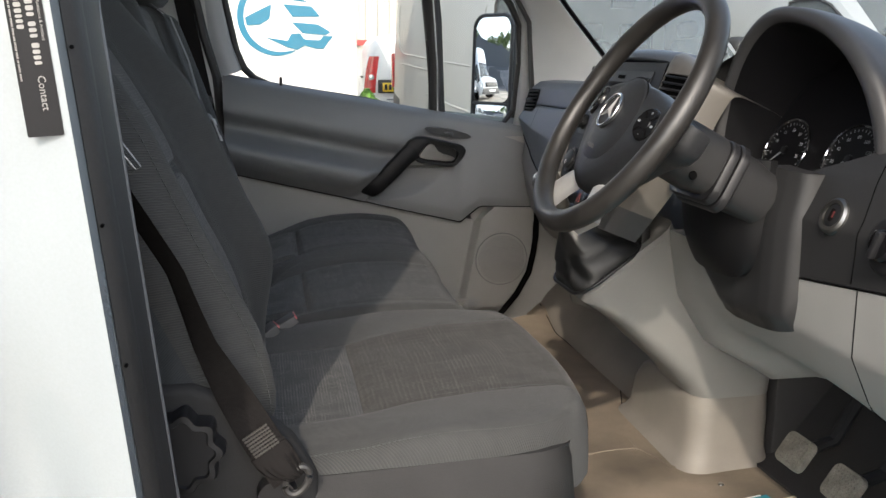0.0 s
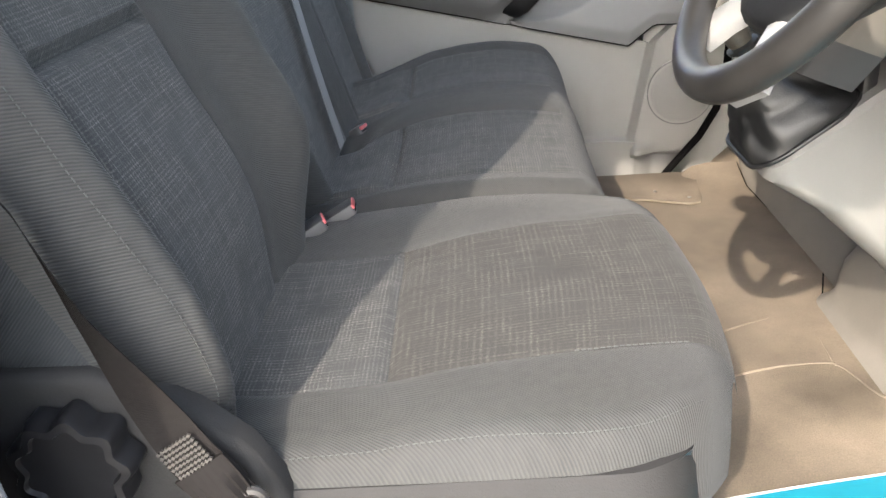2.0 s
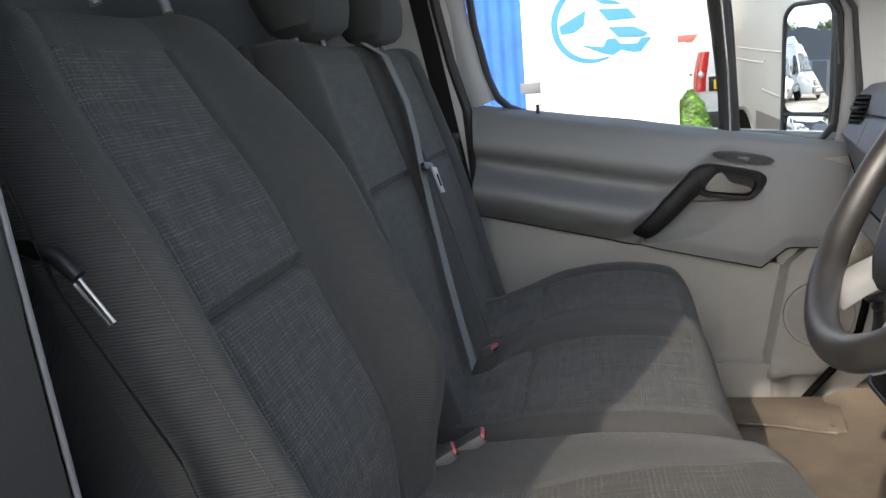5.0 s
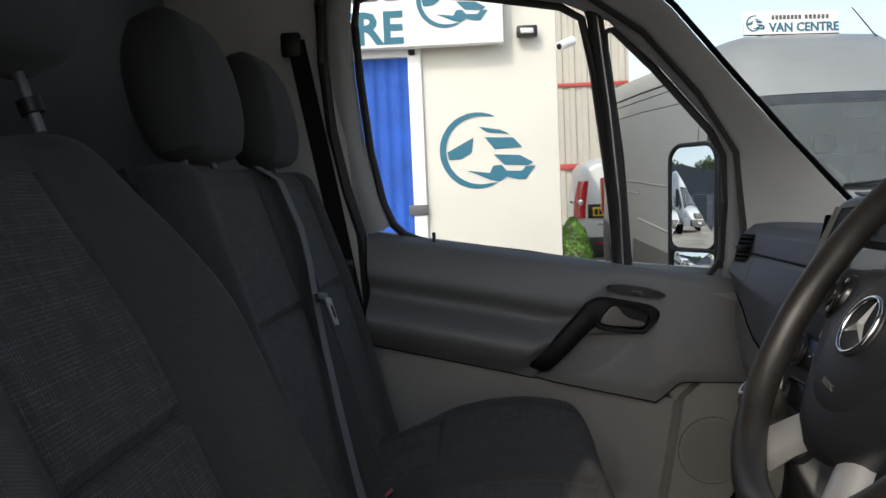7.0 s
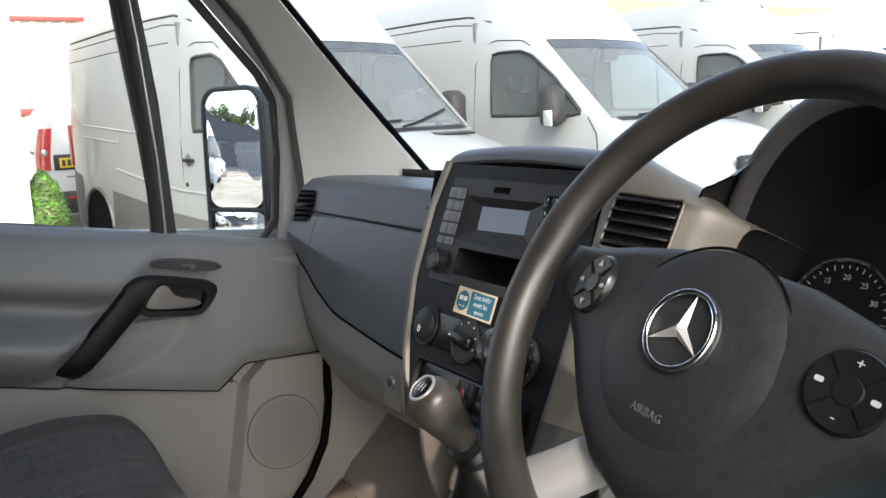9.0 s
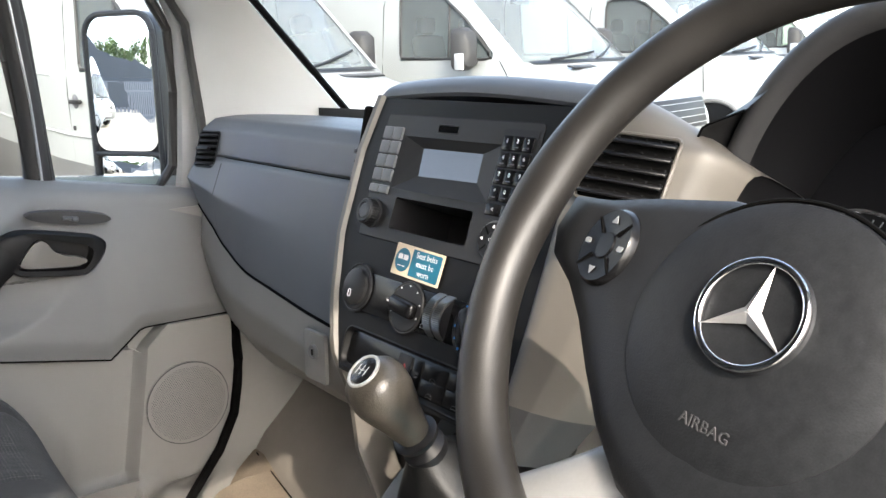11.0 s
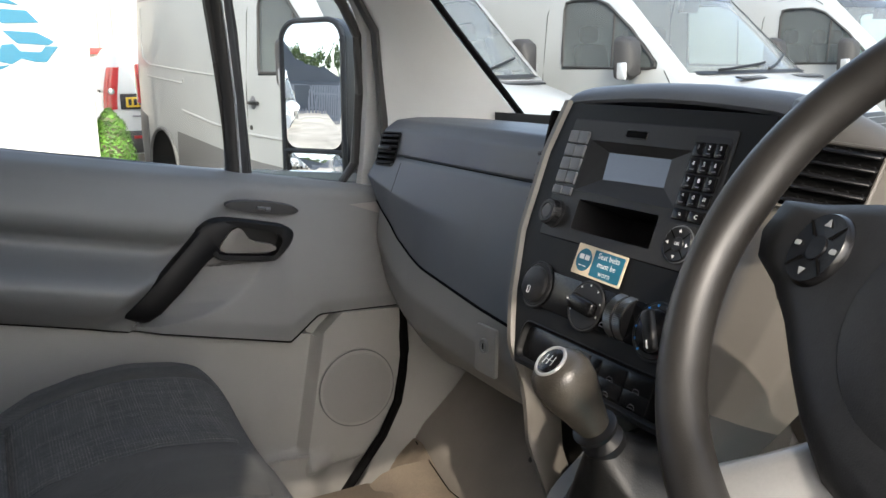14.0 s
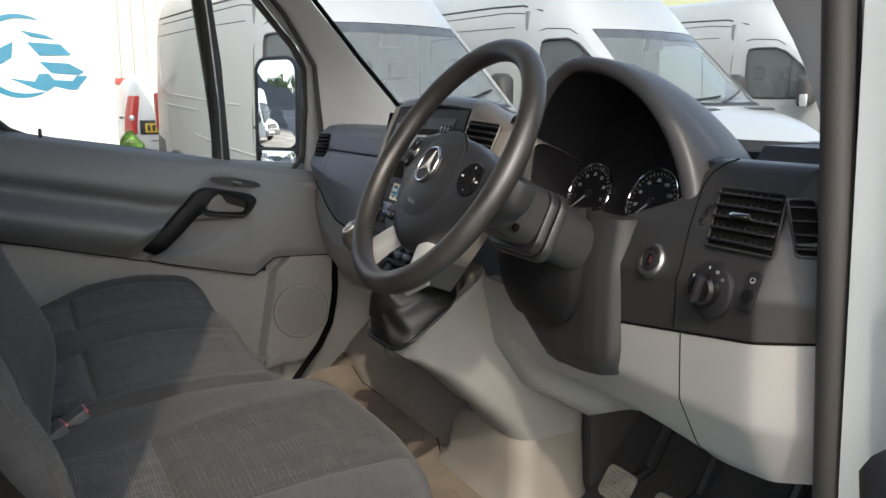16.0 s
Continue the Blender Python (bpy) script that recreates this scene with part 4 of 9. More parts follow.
# painted frame round both panes, then the body's seal behind it
ring = [(-0.09, 1.515), (-0.118, 1.60), (-0.146, 1.75), (-0.158, 1.92), (-0.160, 2.06), (-0.145, 2.135), (-0.08, 2.160), (0.20, 2.135), (0.42, 2.098), (0.54, 2.045), (0.68, 1.915), (0.82, 1.755), (0.852, 1.68), (0.858, 1.55), (0.852, 1.40), (0.845, 1.345)]
bm = B()
tube(bm, on_glass(ring, -0.006), 0.034, 10, flat=0.6, hint=(0, 1, 0))
part("window_frame", bm, "grey_paint", pd, "grey painted window frame")
ring2 = [(-0.126, 1.26), (-0.130, 1.50), (-0.160, 1.62), (-0.190, 1.78), (-0.202, 1.95), (-0.20, 2.09), (-0.175, 2.175), (-0.08, 2.2)]
bm = B()
tube(bm, [(x, 2.655 - 0.10 * (z - 1.4), z) for x, z in ring2], 0.014, 8)
part("body_seal", bm, "rubber", pd, "black body seal")
bm = B()
tube(bm, on_glass([(0.552, 1.38), (0.545, 1.55), (0.52, 1.80), (0.488, 2.03), (0.47, 2.08)], -0.004), 0.021, 10, flat=0.8, hint=(0, 1, 0))
part("divider", bm, "rubber", pd, "black bar between the panes")
bm = B()
tube(bm, on_glass([(0.552, 1.385), (0.545, 1.55), (0.52, 1.80), (0.490, 2.03)], -0.022), 0.0028, 6)
part("divider_line", bm, "lens", pd)
bm = B()
sheet(bm, lambda u, v: (lerp(-0.13, 0.86, u), 2.73, lerp(0.45, 1.37, v) + v * 0.10 * (1 - u)), 8, 8, (1, 1), (0, 0.03, 0))
part("outer_skin", bm, "body_paint", pd)
bm = B()
tube(bm, [(0.868, 2.60, 1.34), (0.872, 2.60, 1.07)] + [(front_edge(z) + 0.005, 2.585, z + 0.010) for z in (0.98, 0.93, 0.863, 0.79, 0.724, 0.68, 0.637, 0.60)], 0.0105, 8)
part("door_edge_seal", bm, "void", pd, "black seal along the door's front edge")

# passenger side rear pillar trim and the footwell's side trim
bm = B()
sheet(bm, lambda u, v: (lerp(-0.135, -0.60, u) - 0.075 * max(0, v - 0.45) , 2.645 - 0.10 * max(0, v - 0.5), lerp(0.60, 2.20, v)), 8, 16, (1, 1), (0, 0.06, 0))
tagged(part("rear_pillar_passenger", bm, "pillar"), "grey inner trim behind the passenger door", "pillar", kind="structure")
bm = B()
sheet(bm, lambda u, v: (lerp(0.66, 1.25, u), 2.64 - 0.035 * step(0.3, 0.6, u) - 0.03 * u, lerp(0.60, 1.32, v)), 16, 8, (1, 1), (0, 0.05, 0))
tagged(part("footwell_side", bm, "light_grey"), "light grey kick panel beside the footwell", "panel", kind="structure")
bm = B()
sheet(bm, lambda u, v: (lerp(0.872, 1.25, u), flip(2.615 - 0.05 * u), lerp(0.66, 1.32, v)), 8, 8, (1, 1), (0, -0.05, 0))
tagged(part("footwell_side", bm, "black"), "black kick panel beside the pedals", "panel", kind="structure")

# passenger door mirror
dm = thing("door_mirror", (0.80, 2.74, 1.36), "black door mirror with a tall pane above a small wide-angle pane", "mirror")
MM = basis((0.785, 2.865, 1.512), (0.49, -0.872, 0), (0.0259, 0.0146, 1))      # leaning a little up
outl = rrect(0.182, 0.402, 0.050, 5)
loft_r = [[MM @ Vector((x * s, y * s, h)) for x, y in outl] for s, h in ((0.99, -0.004), (1.03, -0.006), (1.03, -0.03), (0.9, -0.07), (0.5, -0.095))]
bm = B()
loft(bm, loft_r)
part("housing", bm, "black", dm, "black mirror housing")
for nm, w, h, r, cy in (("mirror_pane", 0.172, 0.286, 0.034, 0.052), ("wide_angle_pane", 0.172, 0.086, 0.024, -0.146)):
    bm = B()
    bend = 5.6 if nm == "mirror_pane" else 1.1
    out_ = [(x, y) for x, y in rrect(w, h, r, 8, 0, 0)]
    loft(bm, [[MM @ Vector((x * k, cy + y * k, 0.0085 - k * k * (x * x + y * y) / bend)) for x, y in out_] for k in (1, 0.92, 0.84, 0.7, 0.55, 0.4, 0.25, 0.1, 0.01)])
    part(nm, bm, "mirror", dm)
bm = B()
tube(bm, [MM @ Vector((x, y, 0.004)) for x, y in rrect(0.183, 0.402, 0.046, 8)], 0.0068, 8, closed=True)
part("rim", bm, "rubber", dm)
part("pane_divider", tube(B(), [MM @ Vector((x, -0.0975, 0.004)) for x in (-0.088, 0, 0.088)], 0.0055, 8), "rubber", dm)
part("arm", tube(B(), [(0.87, 2.73, 1.40), (0.87, 2.82, 1.39), (0.855, 2.89, 1.40)], 0.022, 10), "black", dm)
# ---- dashboard ----
dash = thing("dashboard", (0.95, MID, 1.0), "two-tone dashboard, dark slate above and light grey below", "dashboard")


def top_edge(y):
    return 0.90 + 0.22 * step(0.985, 1.0, y) * step(1.46, 1.445, y) + 0.03 * step(0.86, 0.76, y) + 0.02 * step(2.52, 2.62, y)


bm = B()
sheet(bm, lambda u, v: (lerp(top_edge(lerp(1.0, 2.61, v)), 1.22 + 0.06 * math.sin(math.pi * lerp(0.125, 1, v)), u), lerp(1.0, 2.61, v), 1.503 - 0.045 * u ** 1.5 + 0.004 * math.sin(math.pi * u)), 10, 120, (1, 1), (0, 0, -0.02))
part("top_pad", bm, "dash_dark", dash, "dark slate soft top")
bm = B()
sheet(bm, lambda u, v: (lerp(0.868, 1.24, u), lerp(0.757, 1.03, v), interp(u, (0, 0.03, 0.12, 0.22, 0.26, 0.34, 0.38, 1.0), (1.486, 1.489, 1.489, 1.484, 1.478, 1.480, 1.503, 1.500)) - 0.012 * step(0.82, 0.76, lerp(0.757, 1.03, v))), 60, 24, (0.4, 0.3), (0, 0, -0.02))
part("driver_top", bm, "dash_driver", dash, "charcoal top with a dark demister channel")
bm = B()
sheet(bm, lambda u, v: (lerp(1.02, 1.20, u) + 0.05 * math.sin(math.pi * (v * 0.35 + 0.6)), lerp(1.93, 2.46, v), 1.504 - 0.025 * u + 0.008 * (1 - u)), 4, 14, (1, 1), (0, 0, -0.02))
part("demister_strip", bm, "black", dash, "black demister strip under the windscreen")


def p_edge(y):
    return interp(y, (1.88, 2.1, 2.4, 2.62), (0.765, 0.778, 0.80, 0.835)), interp(y, (1.88, 2.12, 2.355, 2.5, 2.58, 2.62), (1.212, 1.22, 1.235, 1.268, 1.305, 1.33))


def p_face(u, v):
    y = lerp(1.885, 2.615, u)
    ex, ez = p_edge(y)
    x = interp(v, (0, 0.06, 0.14, 0.30, 0.65, 1), (0.90, 0.872, 0.854, 0.842, 0.814, ex))
    z = interp(v, (0, 0.06, 0.14, 0.30, 0.65, 1), (1.503, 1.498, 1.478, 1.425, 1.33 + (ez - 1.22) * 0.5, ez))
    return (x - 0.008 * step(2.53, 2.63, y) + 0.006 * math.exp(-((v - 0.30) / 0.012) ** 2), y, z)


bm = B()
sheet(bm, p_face, 44, 64, (0.72, 0.4), (0.03, 0, 0))
part("glovebox_face", bm, "dash_dark", dash, "dark slate glovebox lid and upper panel")
bm = B()
tube(bm, [Vector(p_face(u, 0.30)) + Vector((0.001, 0, 0)) for u in np.linspace(0.0, 0.86, 20)], 0.0025, 6)
tube(bm, [Vector(p_face(0.865, v)) + Vector((0.002, 0, 0)) for v in np.linspace(0.12, 1.0, 16)], 0.0022, 6)
part("lid_gap", bm, "void", dash)


def p_low(u, v):
    y = lerp(1.885, 2.615, u)
    ex, ez = p_edge(y)
    d = interp(y, (1.88, 2.05, 2.3, 2.5, 2.62), (0.165, 0.168, 0.20, 0.25, 0.27))
    x = ex + interp(v, (0, 0.25, 0.55, 0.85, 1), (0.0, -0.012, 0.004, 0.055, 0.13))
    return (x, y, ez - 0.003 - d * interp(v, (0, 0.25, 0.55, 0.85, 1), (0, 0.28, 0.62, 0.93, 1)))


bm = B()
sheet(bm, p_low, 30, 24, (0.72, 0.3), (0.03, 0, 0.0))
part("lower_panel", bm, "light_grey", dash, "light grey lower panel on the passenger's side")
bm = B()
tube(bm, [Vector(p_face(u, 1.0)) + Vector((0, 0, -0.001)) for u in np.linspace(0, 1, 30)], 0.0028, 6)
part("panel_gap", bm, "void", dash)
LK = basis((0.7515, 2.055, 1.168), (0, -1, 0.03), (0.05, 0, 1))
lockp = part("lock_plate", prism(B(), rrect(0.060, 0.078, 0.005, 3), LK @ Matrix.Translation((0, 0, -0.0085)), 0.006, 0.0015), "light_grey", dash, "square glovebox lock plate")
part("lock", revolve(B(), [(0.0, 0.004), (0.008, 0.004), (0.0085, 0.005), (0.0105, 0.005), (0.012, 0.002), (0.012, 0)], LK @ Matrix.Translation((0.0, 0.008, -0.003)), 24), "mid_grey", lockp)
part("key_slot", box(B(), LK @ Vector((0, 0.008, 0.0012)), (0.0022, 0.009, 0.002), LK.to_3x3()), "void", lockp)


def vent(m, w, h, n, parent, skew=0.0, lever=True, mat_frame="black", verticals=0):
    """A louvred outlet in m's XY plane facing +Z: dark box, rim, slats, lever."""
    def sk(x, y):
        return (x + skew * y, y)
    rec = part("vent", prism(B(), [sk(x, y) for x, y in rrect(w, h, 0.004, 2)], m @ Matrix.Translation((0, 0, -0.002)), 0.003), "void", parent, "dark louvred air outlet")
    bm = B()
    tube(bm, [m @ Vector((*sk(x, y), 0.0015)) for x, y in rrect(w + 0.003, h + 0.003, 0.005, 3)], 0.0019, 6, closed=True)
    part("vent_rim", bm, mat_frame, rec)
    for k in range(n):
        y = -h / 2 + (k + 0.5) * h / n
        c = m @ Vector((*sk(0, y), 0.004))
        part("slat", box(B(), c, (w * 0.98, 0.0030, 0.008), m.to_3x3() @ Euler((0.5, 0, 0)).to_matrix(), 0.001, 1), "black", rec)
    for k in range(verticals):
        x = -w / 2 + (k + 0.7) * w / verticals
        for j in range(n):
            c = m @ Vector((*sk(x, -h / 2 + (j + 0.62) * h / n), 0.0022))
            part("fin", box(B(), c, (0.0014, h / n * 0.42, 0.003), m.to_3x3()), "black", rec)
    if lever:
        part("vent_lever", box(B(), m @ Vector((*sk(0, 0), 0.013)), (0.034, 0.007, 0.010), m.to_3x3(), 0.003), "chrome" if lever == 2 else "black", rec)
    return rec


vent(basis((0.836, 2.568, 1.440), (0.34, -1, 0), (0.20, 0, 1)), 0.050, 0.066, 6, dash, skew=0.2)

# driver's side
def d_x(y, z):
    """The driver's side face, bending towards the door at its end."""
    x = interp(z, (1.0, 1.08, 1.16, 1.235, 1.33, 1.40, 1.46, 1.485, 1.503), (0.92, 0.82, 0.778, 0.775, 0.772, 0.80, 0.845, 0.865, 0.90))
    new_ = interp(z, (0.90, 0.997, 1.098, 1.204, 1.26), (1.06, 0.872, 0.805, 0.782, 0.776))
    x = lerp(x, new_, step(1.36, 1.46, y))
    d = max(0, 0.824 - y)
    return x + 0.75 * (math.hypot(d, 0.006) - 0.006)


def d_low(y):
    return interp(y, (0.77, 0.98, 1.33, 1.45, 1.494), (1.088, 1.045, 0.970, 0.92, 0.905))


bm = B()
def d_face(u, v):
    y = lerp(0.755, 1.13, u)
    z = lerp(1.284 - 0.047 * u, interp(y, (0.755, 0.985, 1.012, 1.13), (1.488, 1.488, 1.432, 1.388)), v)
    return (d_x(y, z), y, z)


sheet(bm, d_face, 110, 40, (0.36, 0.25), (0.03, 0, 0))
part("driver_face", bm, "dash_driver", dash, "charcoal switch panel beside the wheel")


def d_lowface(u, v):
    y = lerp(0.755, 1.494, u)
    z = lerp(1.280 - 0.047 * min(1, u / 0.5), d_low(y), v)
    return (d_x(y, z) + 0.10 * v ** 3 * step(0.9, 1.3, y) * step(1.44, 1.36, y), y, z)


bm = B()
sheet(bm, d_lowface, 50, 24, (0.75, 0.25), (0.03, 0, 0))
part("knee_panel", bm, "console_grey", dash, "light grey knee panel under the wheel")
bm = B()
tube(bm, [Vector(d_lowface(u, 0.0)) + Vector((0.0, 0, 0.002)) for u in np.linspace(0, 0.44, 24)], 0.0014, 6)
part("panel_gap", bm, "void", dash)
bm = B()
tube(bm, [(d_x(y, z), y, z) for z in np.linspace(1.492, 1.262, 34) for y in [interp(z, (1.262, 1.302, 1.349, 1.401, 1.435, 1.455, 1.472, 1.487, 1.492), (0.961, 0.958, 0.957, 0.965, 0.977, 0.983, 0.980, 0.965, 0.955))]], 0.0011, 6)
tube(bm, [Vector(d_lowface((0.947 + 0.010 * t ** 4 - 0.755) / 0.739, t)) for t in np.linspace(0, 1, 16)], 0.0010, 6)
part("panel_joint", bm, "void", dash)


def on_face(y, z, up=0.55):
    n = Vector((d_x(y, z + 0.01) - d_x(y, z - 0.01), 0, 0.02))
    sy = Vector((d_x(y - 0.004, z) - d_x(y + 0.004, z), -0.008, 0))
    return basis((d_x(y, z), y, z), sy, n)


def dvent_m():
    return basis((d_x(0.876, 1.4185) - 0.002, 0.876, 1.4185), (0.0, -1, 0), (0.62, 0, 1))


vent(dvent_m(), 0.108, 0.083, 5, dash, skew=-0.256, lever=2, mat_frame="dash_driver", verticals=9)
vent(basis((d_x(0.797, 1.418) - 0.002, 0.797, 1.418), (0.75, -1, 0), (0.55, 0, 1)), 0.030, 0.070, 4, dash, skew=-0.22, lever=False, mat_frame="dash_driver")
tm = on_face(0.947, 1.418)
tw = part("thumbwheel", prism(B(), rrect(0.008, 0.034, 0.003, 3), tm @ Matrix.Translation((0, 0, -0.003)), 0.006, 0.001), "black", dash)
for k in range(6):
    part("tooth", box(B(), tm @ Vector((0, -0.0125 + k * 0.005, 0.004)), (0.0065, 0.0018, 0.003), tm.to_3x3()), "steel", tw)
# ignition ring, light switch, range adjuster
im = on_face(1.015, 1.346)
ig = part("ignition_ring", revolve(B(), [(0.0165, 0.0), (0.0175, 0.005), (0.0225, 0.006), (0.0262, 0.003), (0.027, -0.004)], im, 36), "steel", dash, "brushed silver ring round the ignition slot")
part("ignition_slot", revolve(B(), [(0.0, 0.004), (0.013, 0.005), (0.0165, 0.003), (0.0165, -0.004)], im, 28), "black", ig)
part("key_opening", prism(B(), rrect(0.009, 0.019, 0.004, 4), im @ Matrix.Translation((0, 0, 0.004)), 0.0015), "void", ig)
part("key_mark", box(B(), im @ Vector((0.003, 0.001, 0.0058)), (0.003, 0.010, 0.0006), im.to_3x3()), "red_dull", ig)
sm = on_face(0.895, 1.328)
ls = part("light_switch", revolve(B(), [(0.0, 0.004), (0.034, 0.004), (0.0385, 0.001), (0.0395, -0.003)], sm, 40), "black", dash, "black rotary light switch with white symbols")
part("switch_knob", revolve(B(), [(0.0, 0.020), (0.017, 0.019), (0.021, 0.015), (0.022, 0.004)], sm, 32), "gloss_black", ls)
part("grip", box(B(), sm @ Vector((0, 0, 0.021)), (0.010, 0.038, 0.014), sm.to_3x3() @ Euler((0, 0, -0.25)).to_matrix(), 0.004), "black", ls)
for a, t in ((92, 0), (62, 1), (36, 1), (150, 1), (205, 1)):
    p = sm @ Matrix.Translation((0.029 * math.cos(radians(a)), 0.029 * math.sin(radians(a)), 0.0045))
    if t == 0:
        part("numeral", lettering("0", 0.0065, p, 0.0002), "dial_mark", ls)
    else:
        part("symbol", tube(B(), [p @ Vector((x, y, 0.0002)) for x, y in rrect(0.0042, 0.0032, 0.001, 2)], 0.00045, 5, closed=True), "dial_mark", ls)
am = on_face(0.829, 1.339)
rg = part("range_switch", prism(B(), rrect(0.020, 0.050, 0.006, 4), am @ Matrix.Translation((0, 0, -0.002)), 0.005, 0.001), "black", dash)
part("range_wheel", revolve(B(), [(0.0, 0.006), (0.008, 0.006), (0.0095, 0.002)], am @ Matrix.Translation((0, -0.008, 0)), 18), "gloss_black", rg)
part("symbol", tube(B(), [am @ Vector((x, y, 0.0034)) for x, y in rrect(0.007, 0.006, 0.002, 2, 0, 0.013)], 0.0006, 5, closed=True), "dial_mark", rg)

# column bracket: a charcoal shield under the wheel
def shield(u, v):
    y = lerp(1.068, 1.380, u)
    zb = interp(y, (1.068, 1.074, 1.085, 1.11, 1.17, 1.24, 1.275, 1.316, 1.355, 1.372, 1.380), (1.20, 1.168, 1.153, 1.146, 1.137, 1.131, 1.135, 1.163, 1.190, 1.208, 1.24))
    z = lerp(zb, interp(y, (1.068, 1.15, 1.30, 1.380), (1.396, 1.402, 1.37, 1.36)), v)
    x = interp(y, (1.068, 1.074, 1.085, 1.11, 1.135, 1.16, 1.22, 1.33, 1.366, 1.380), (0.795, 0.772, 0.760, 0.752, 0.750, 0.753, 0.760, 0.762, 0.772, 0.80))
    return (x + 0.020 * math.exp(-((z - zb) / 0.018) ** 2) + 0.012 * step(1.30, 1.40, z), y, z)


bm = B()
sheet(bm, shield, 60, 30, (0.42, 0.28), (0.03, 0, 0))
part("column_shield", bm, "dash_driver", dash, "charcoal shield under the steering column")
# added black block that paints the darkness of the hollow behind the shield
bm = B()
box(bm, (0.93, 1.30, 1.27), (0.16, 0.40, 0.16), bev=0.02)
part("column_cave_shade", bm, "void", dash)

# instrument hood and dials
def arc(v, cy, cz, ra, rl, rb):
    """A lopsided arch: wide towards the door, steep towards the middle."""
    a = lerp(-0.10, math.pi + 0.10, v)
    return cy - (ra if math.cos(a) > 0 else rl) * math.cos(a), cz + rb * math.sin(a)


def hood_out(u, v):
    """The hood's outer skin, from its lip back towards the windscreen."""
    y, z = arc(v, 1.27, 1.40, 0.29, 0.172, 0.245)
    k = 1 - 0.30 * u ** 1.5
    return (lerp(0.832, 1.06, u), 1.27 + (y - 1.27) * k, 1.40 + (z - 1.40) * (1 - 0.42 * u ** 1.8))


def hood_in(u, v):
    """Its dark lining, drawn in towards the dials."""
    y, z = arc(v, 1.272, 1.385, 0.256, 0.150, 0.236)
    k = 1 - 0.16 * u
    return (lerp(0.838, 0.985, u), 1.262 + (y - 1.262) * k, 1.39 + (z - 1.39) * (1 - 0.22 * u))


def lip(u, v):
    """The rolled edge between them."""
    p, q = Vector(hood_out(0, v)), Vector(hood_in(0, v))
    return p.lerp(q, u) - Vector((0.010 * math.sin(math.pi * u) ** 0.7, 0, 0))


bm = B()
sheet(bm, hood_out, 14, 56, (0.3, 0.7))
sheet(bm, lip, 8, 56, (0.03, 0.7))
part("instrument_hood", bm, "hood_slate", dash, "arched charcoal hood over the dials", angle=60)
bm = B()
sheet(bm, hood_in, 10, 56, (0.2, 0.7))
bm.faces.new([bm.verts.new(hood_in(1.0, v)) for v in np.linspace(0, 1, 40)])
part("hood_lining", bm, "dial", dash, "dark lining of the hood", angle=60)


def cheek(u, v):
    """The curved charcoal panel between the hood and the taupe wing."""
    y = interp(v, (0, 0.35, 0.7, 1.0), (1.447, 1.441, 1.424, 1.385))
    z = interp(v, (0, 0.35, 0.7, 1.0), (1.44, 1.507, 1.541, 1.556))
    p, q = Vector((0.800, y, z)), Vector(hood_out(0.05, lerp(0.93, 0.68, v)))
    return p.lerp(q, u) + Vector((0.010 * math.sin(math.pi * u), 0, 0))


bm = B()
sheet(bm, cheek, 8, 20, (0.05, 0.2))
part("hood_cheek", bm, "dash_driver", dash, "curved charcoal panel beside the hood", angle=60)
part("cheek_line", tube(B(), [Vector(cheek(0, v)) - Vector((0.001, 0, 0)) for v in np.linspace(0, 1, 20)], 0.0011, 6), "void", dash)
IM = basis((0.918, 1.2535, 1.412), (0, -1, 0), (0.42, 0, 1))
cl = part("dial_panel", prism(B(), [(max(-0.146, 0.215 * math.cos(t)), 0.20 * math.sin(t) - 0.05) for t in np.linspace(-0.2, math.pi + 0.2, 30)], IM @ Matrix.Translation((0, 0, -0.004)), 0.004), "dial", dash, "black instrument panel")
for cx, top, rr, lab in ((0.084, 0.002, 0.058, range(0, 9)), (-0.085, 0.0, 0.058, range(0, 7))):
    gm = IM @ Matrix.Translation((cx, top - 0.01, 0.0))
    dl = part("dial", revolve(B(), [(0.0, 0.002), (rr * 0.9, 0.002), (rr, 0.003)], gm, 40), "dial", cl)
    part("dial_rim", tube(B(), [gm @ Vector((rr * math.cos(t), rr * math.sin(t), 0.004)) for t in np.linspace(0, 2 * math.pi, 48, endpoint=False)], 0.0022, 6, closed=True), "chrome", dl)
    for k in range(29):
        t = radians(225 - k * 270 / 28)
        part("tick", box(B(), gm @ Vector((rr * 0.86 * math.cos(t), rr * 0.86 * math.sin(t), 0.0035)), (0.006 if k % 4 == 0 else 0.0035, 0.0011, 0.0006), gm.to_3x3() @ Euler((0, 0, t)).to_matrix()), "dial_mark", dl)
    for k in range(1, 8):
        t = radians(225 - k * 270 / 8)
        part("numeral", lettering(str(k * 20 if cx > 0 else k * 5), 0.009, gm @ Matrix.Translation((rr * 0.66 * math.cos(t), rr * 0.66 * math.sin(t), 0.0035)), 0.0002), "dial_mark", dl)
    t = radians(222)
    part("needle", tube(B(), [gm @ Vector((0, 0, 0.006)), gm @ Vector((rr * 0.75 * math.cos(t), rr * 0.75 * math.sin(t), 0.006))], [0.0022, 0.0008], 6), "dial_mark", dl)
    part("needle_hub", revolve(B(), [(0, 0.009), (0.007, 0.008), (0.008, 0.002)], gm, 18), "black", dl)

# ---- centre stack ----
FT = math.atan2(0.11, 0.28)
FM = basis((0.735, 1.69, 1.45), (0, -1, 0), (math.sin(FT), 0, math.cos(FT)))   # X to the driver, Y up the face, Z out


def F(a, b, h=0.0):
    return FM @ Vector((a, b, h))


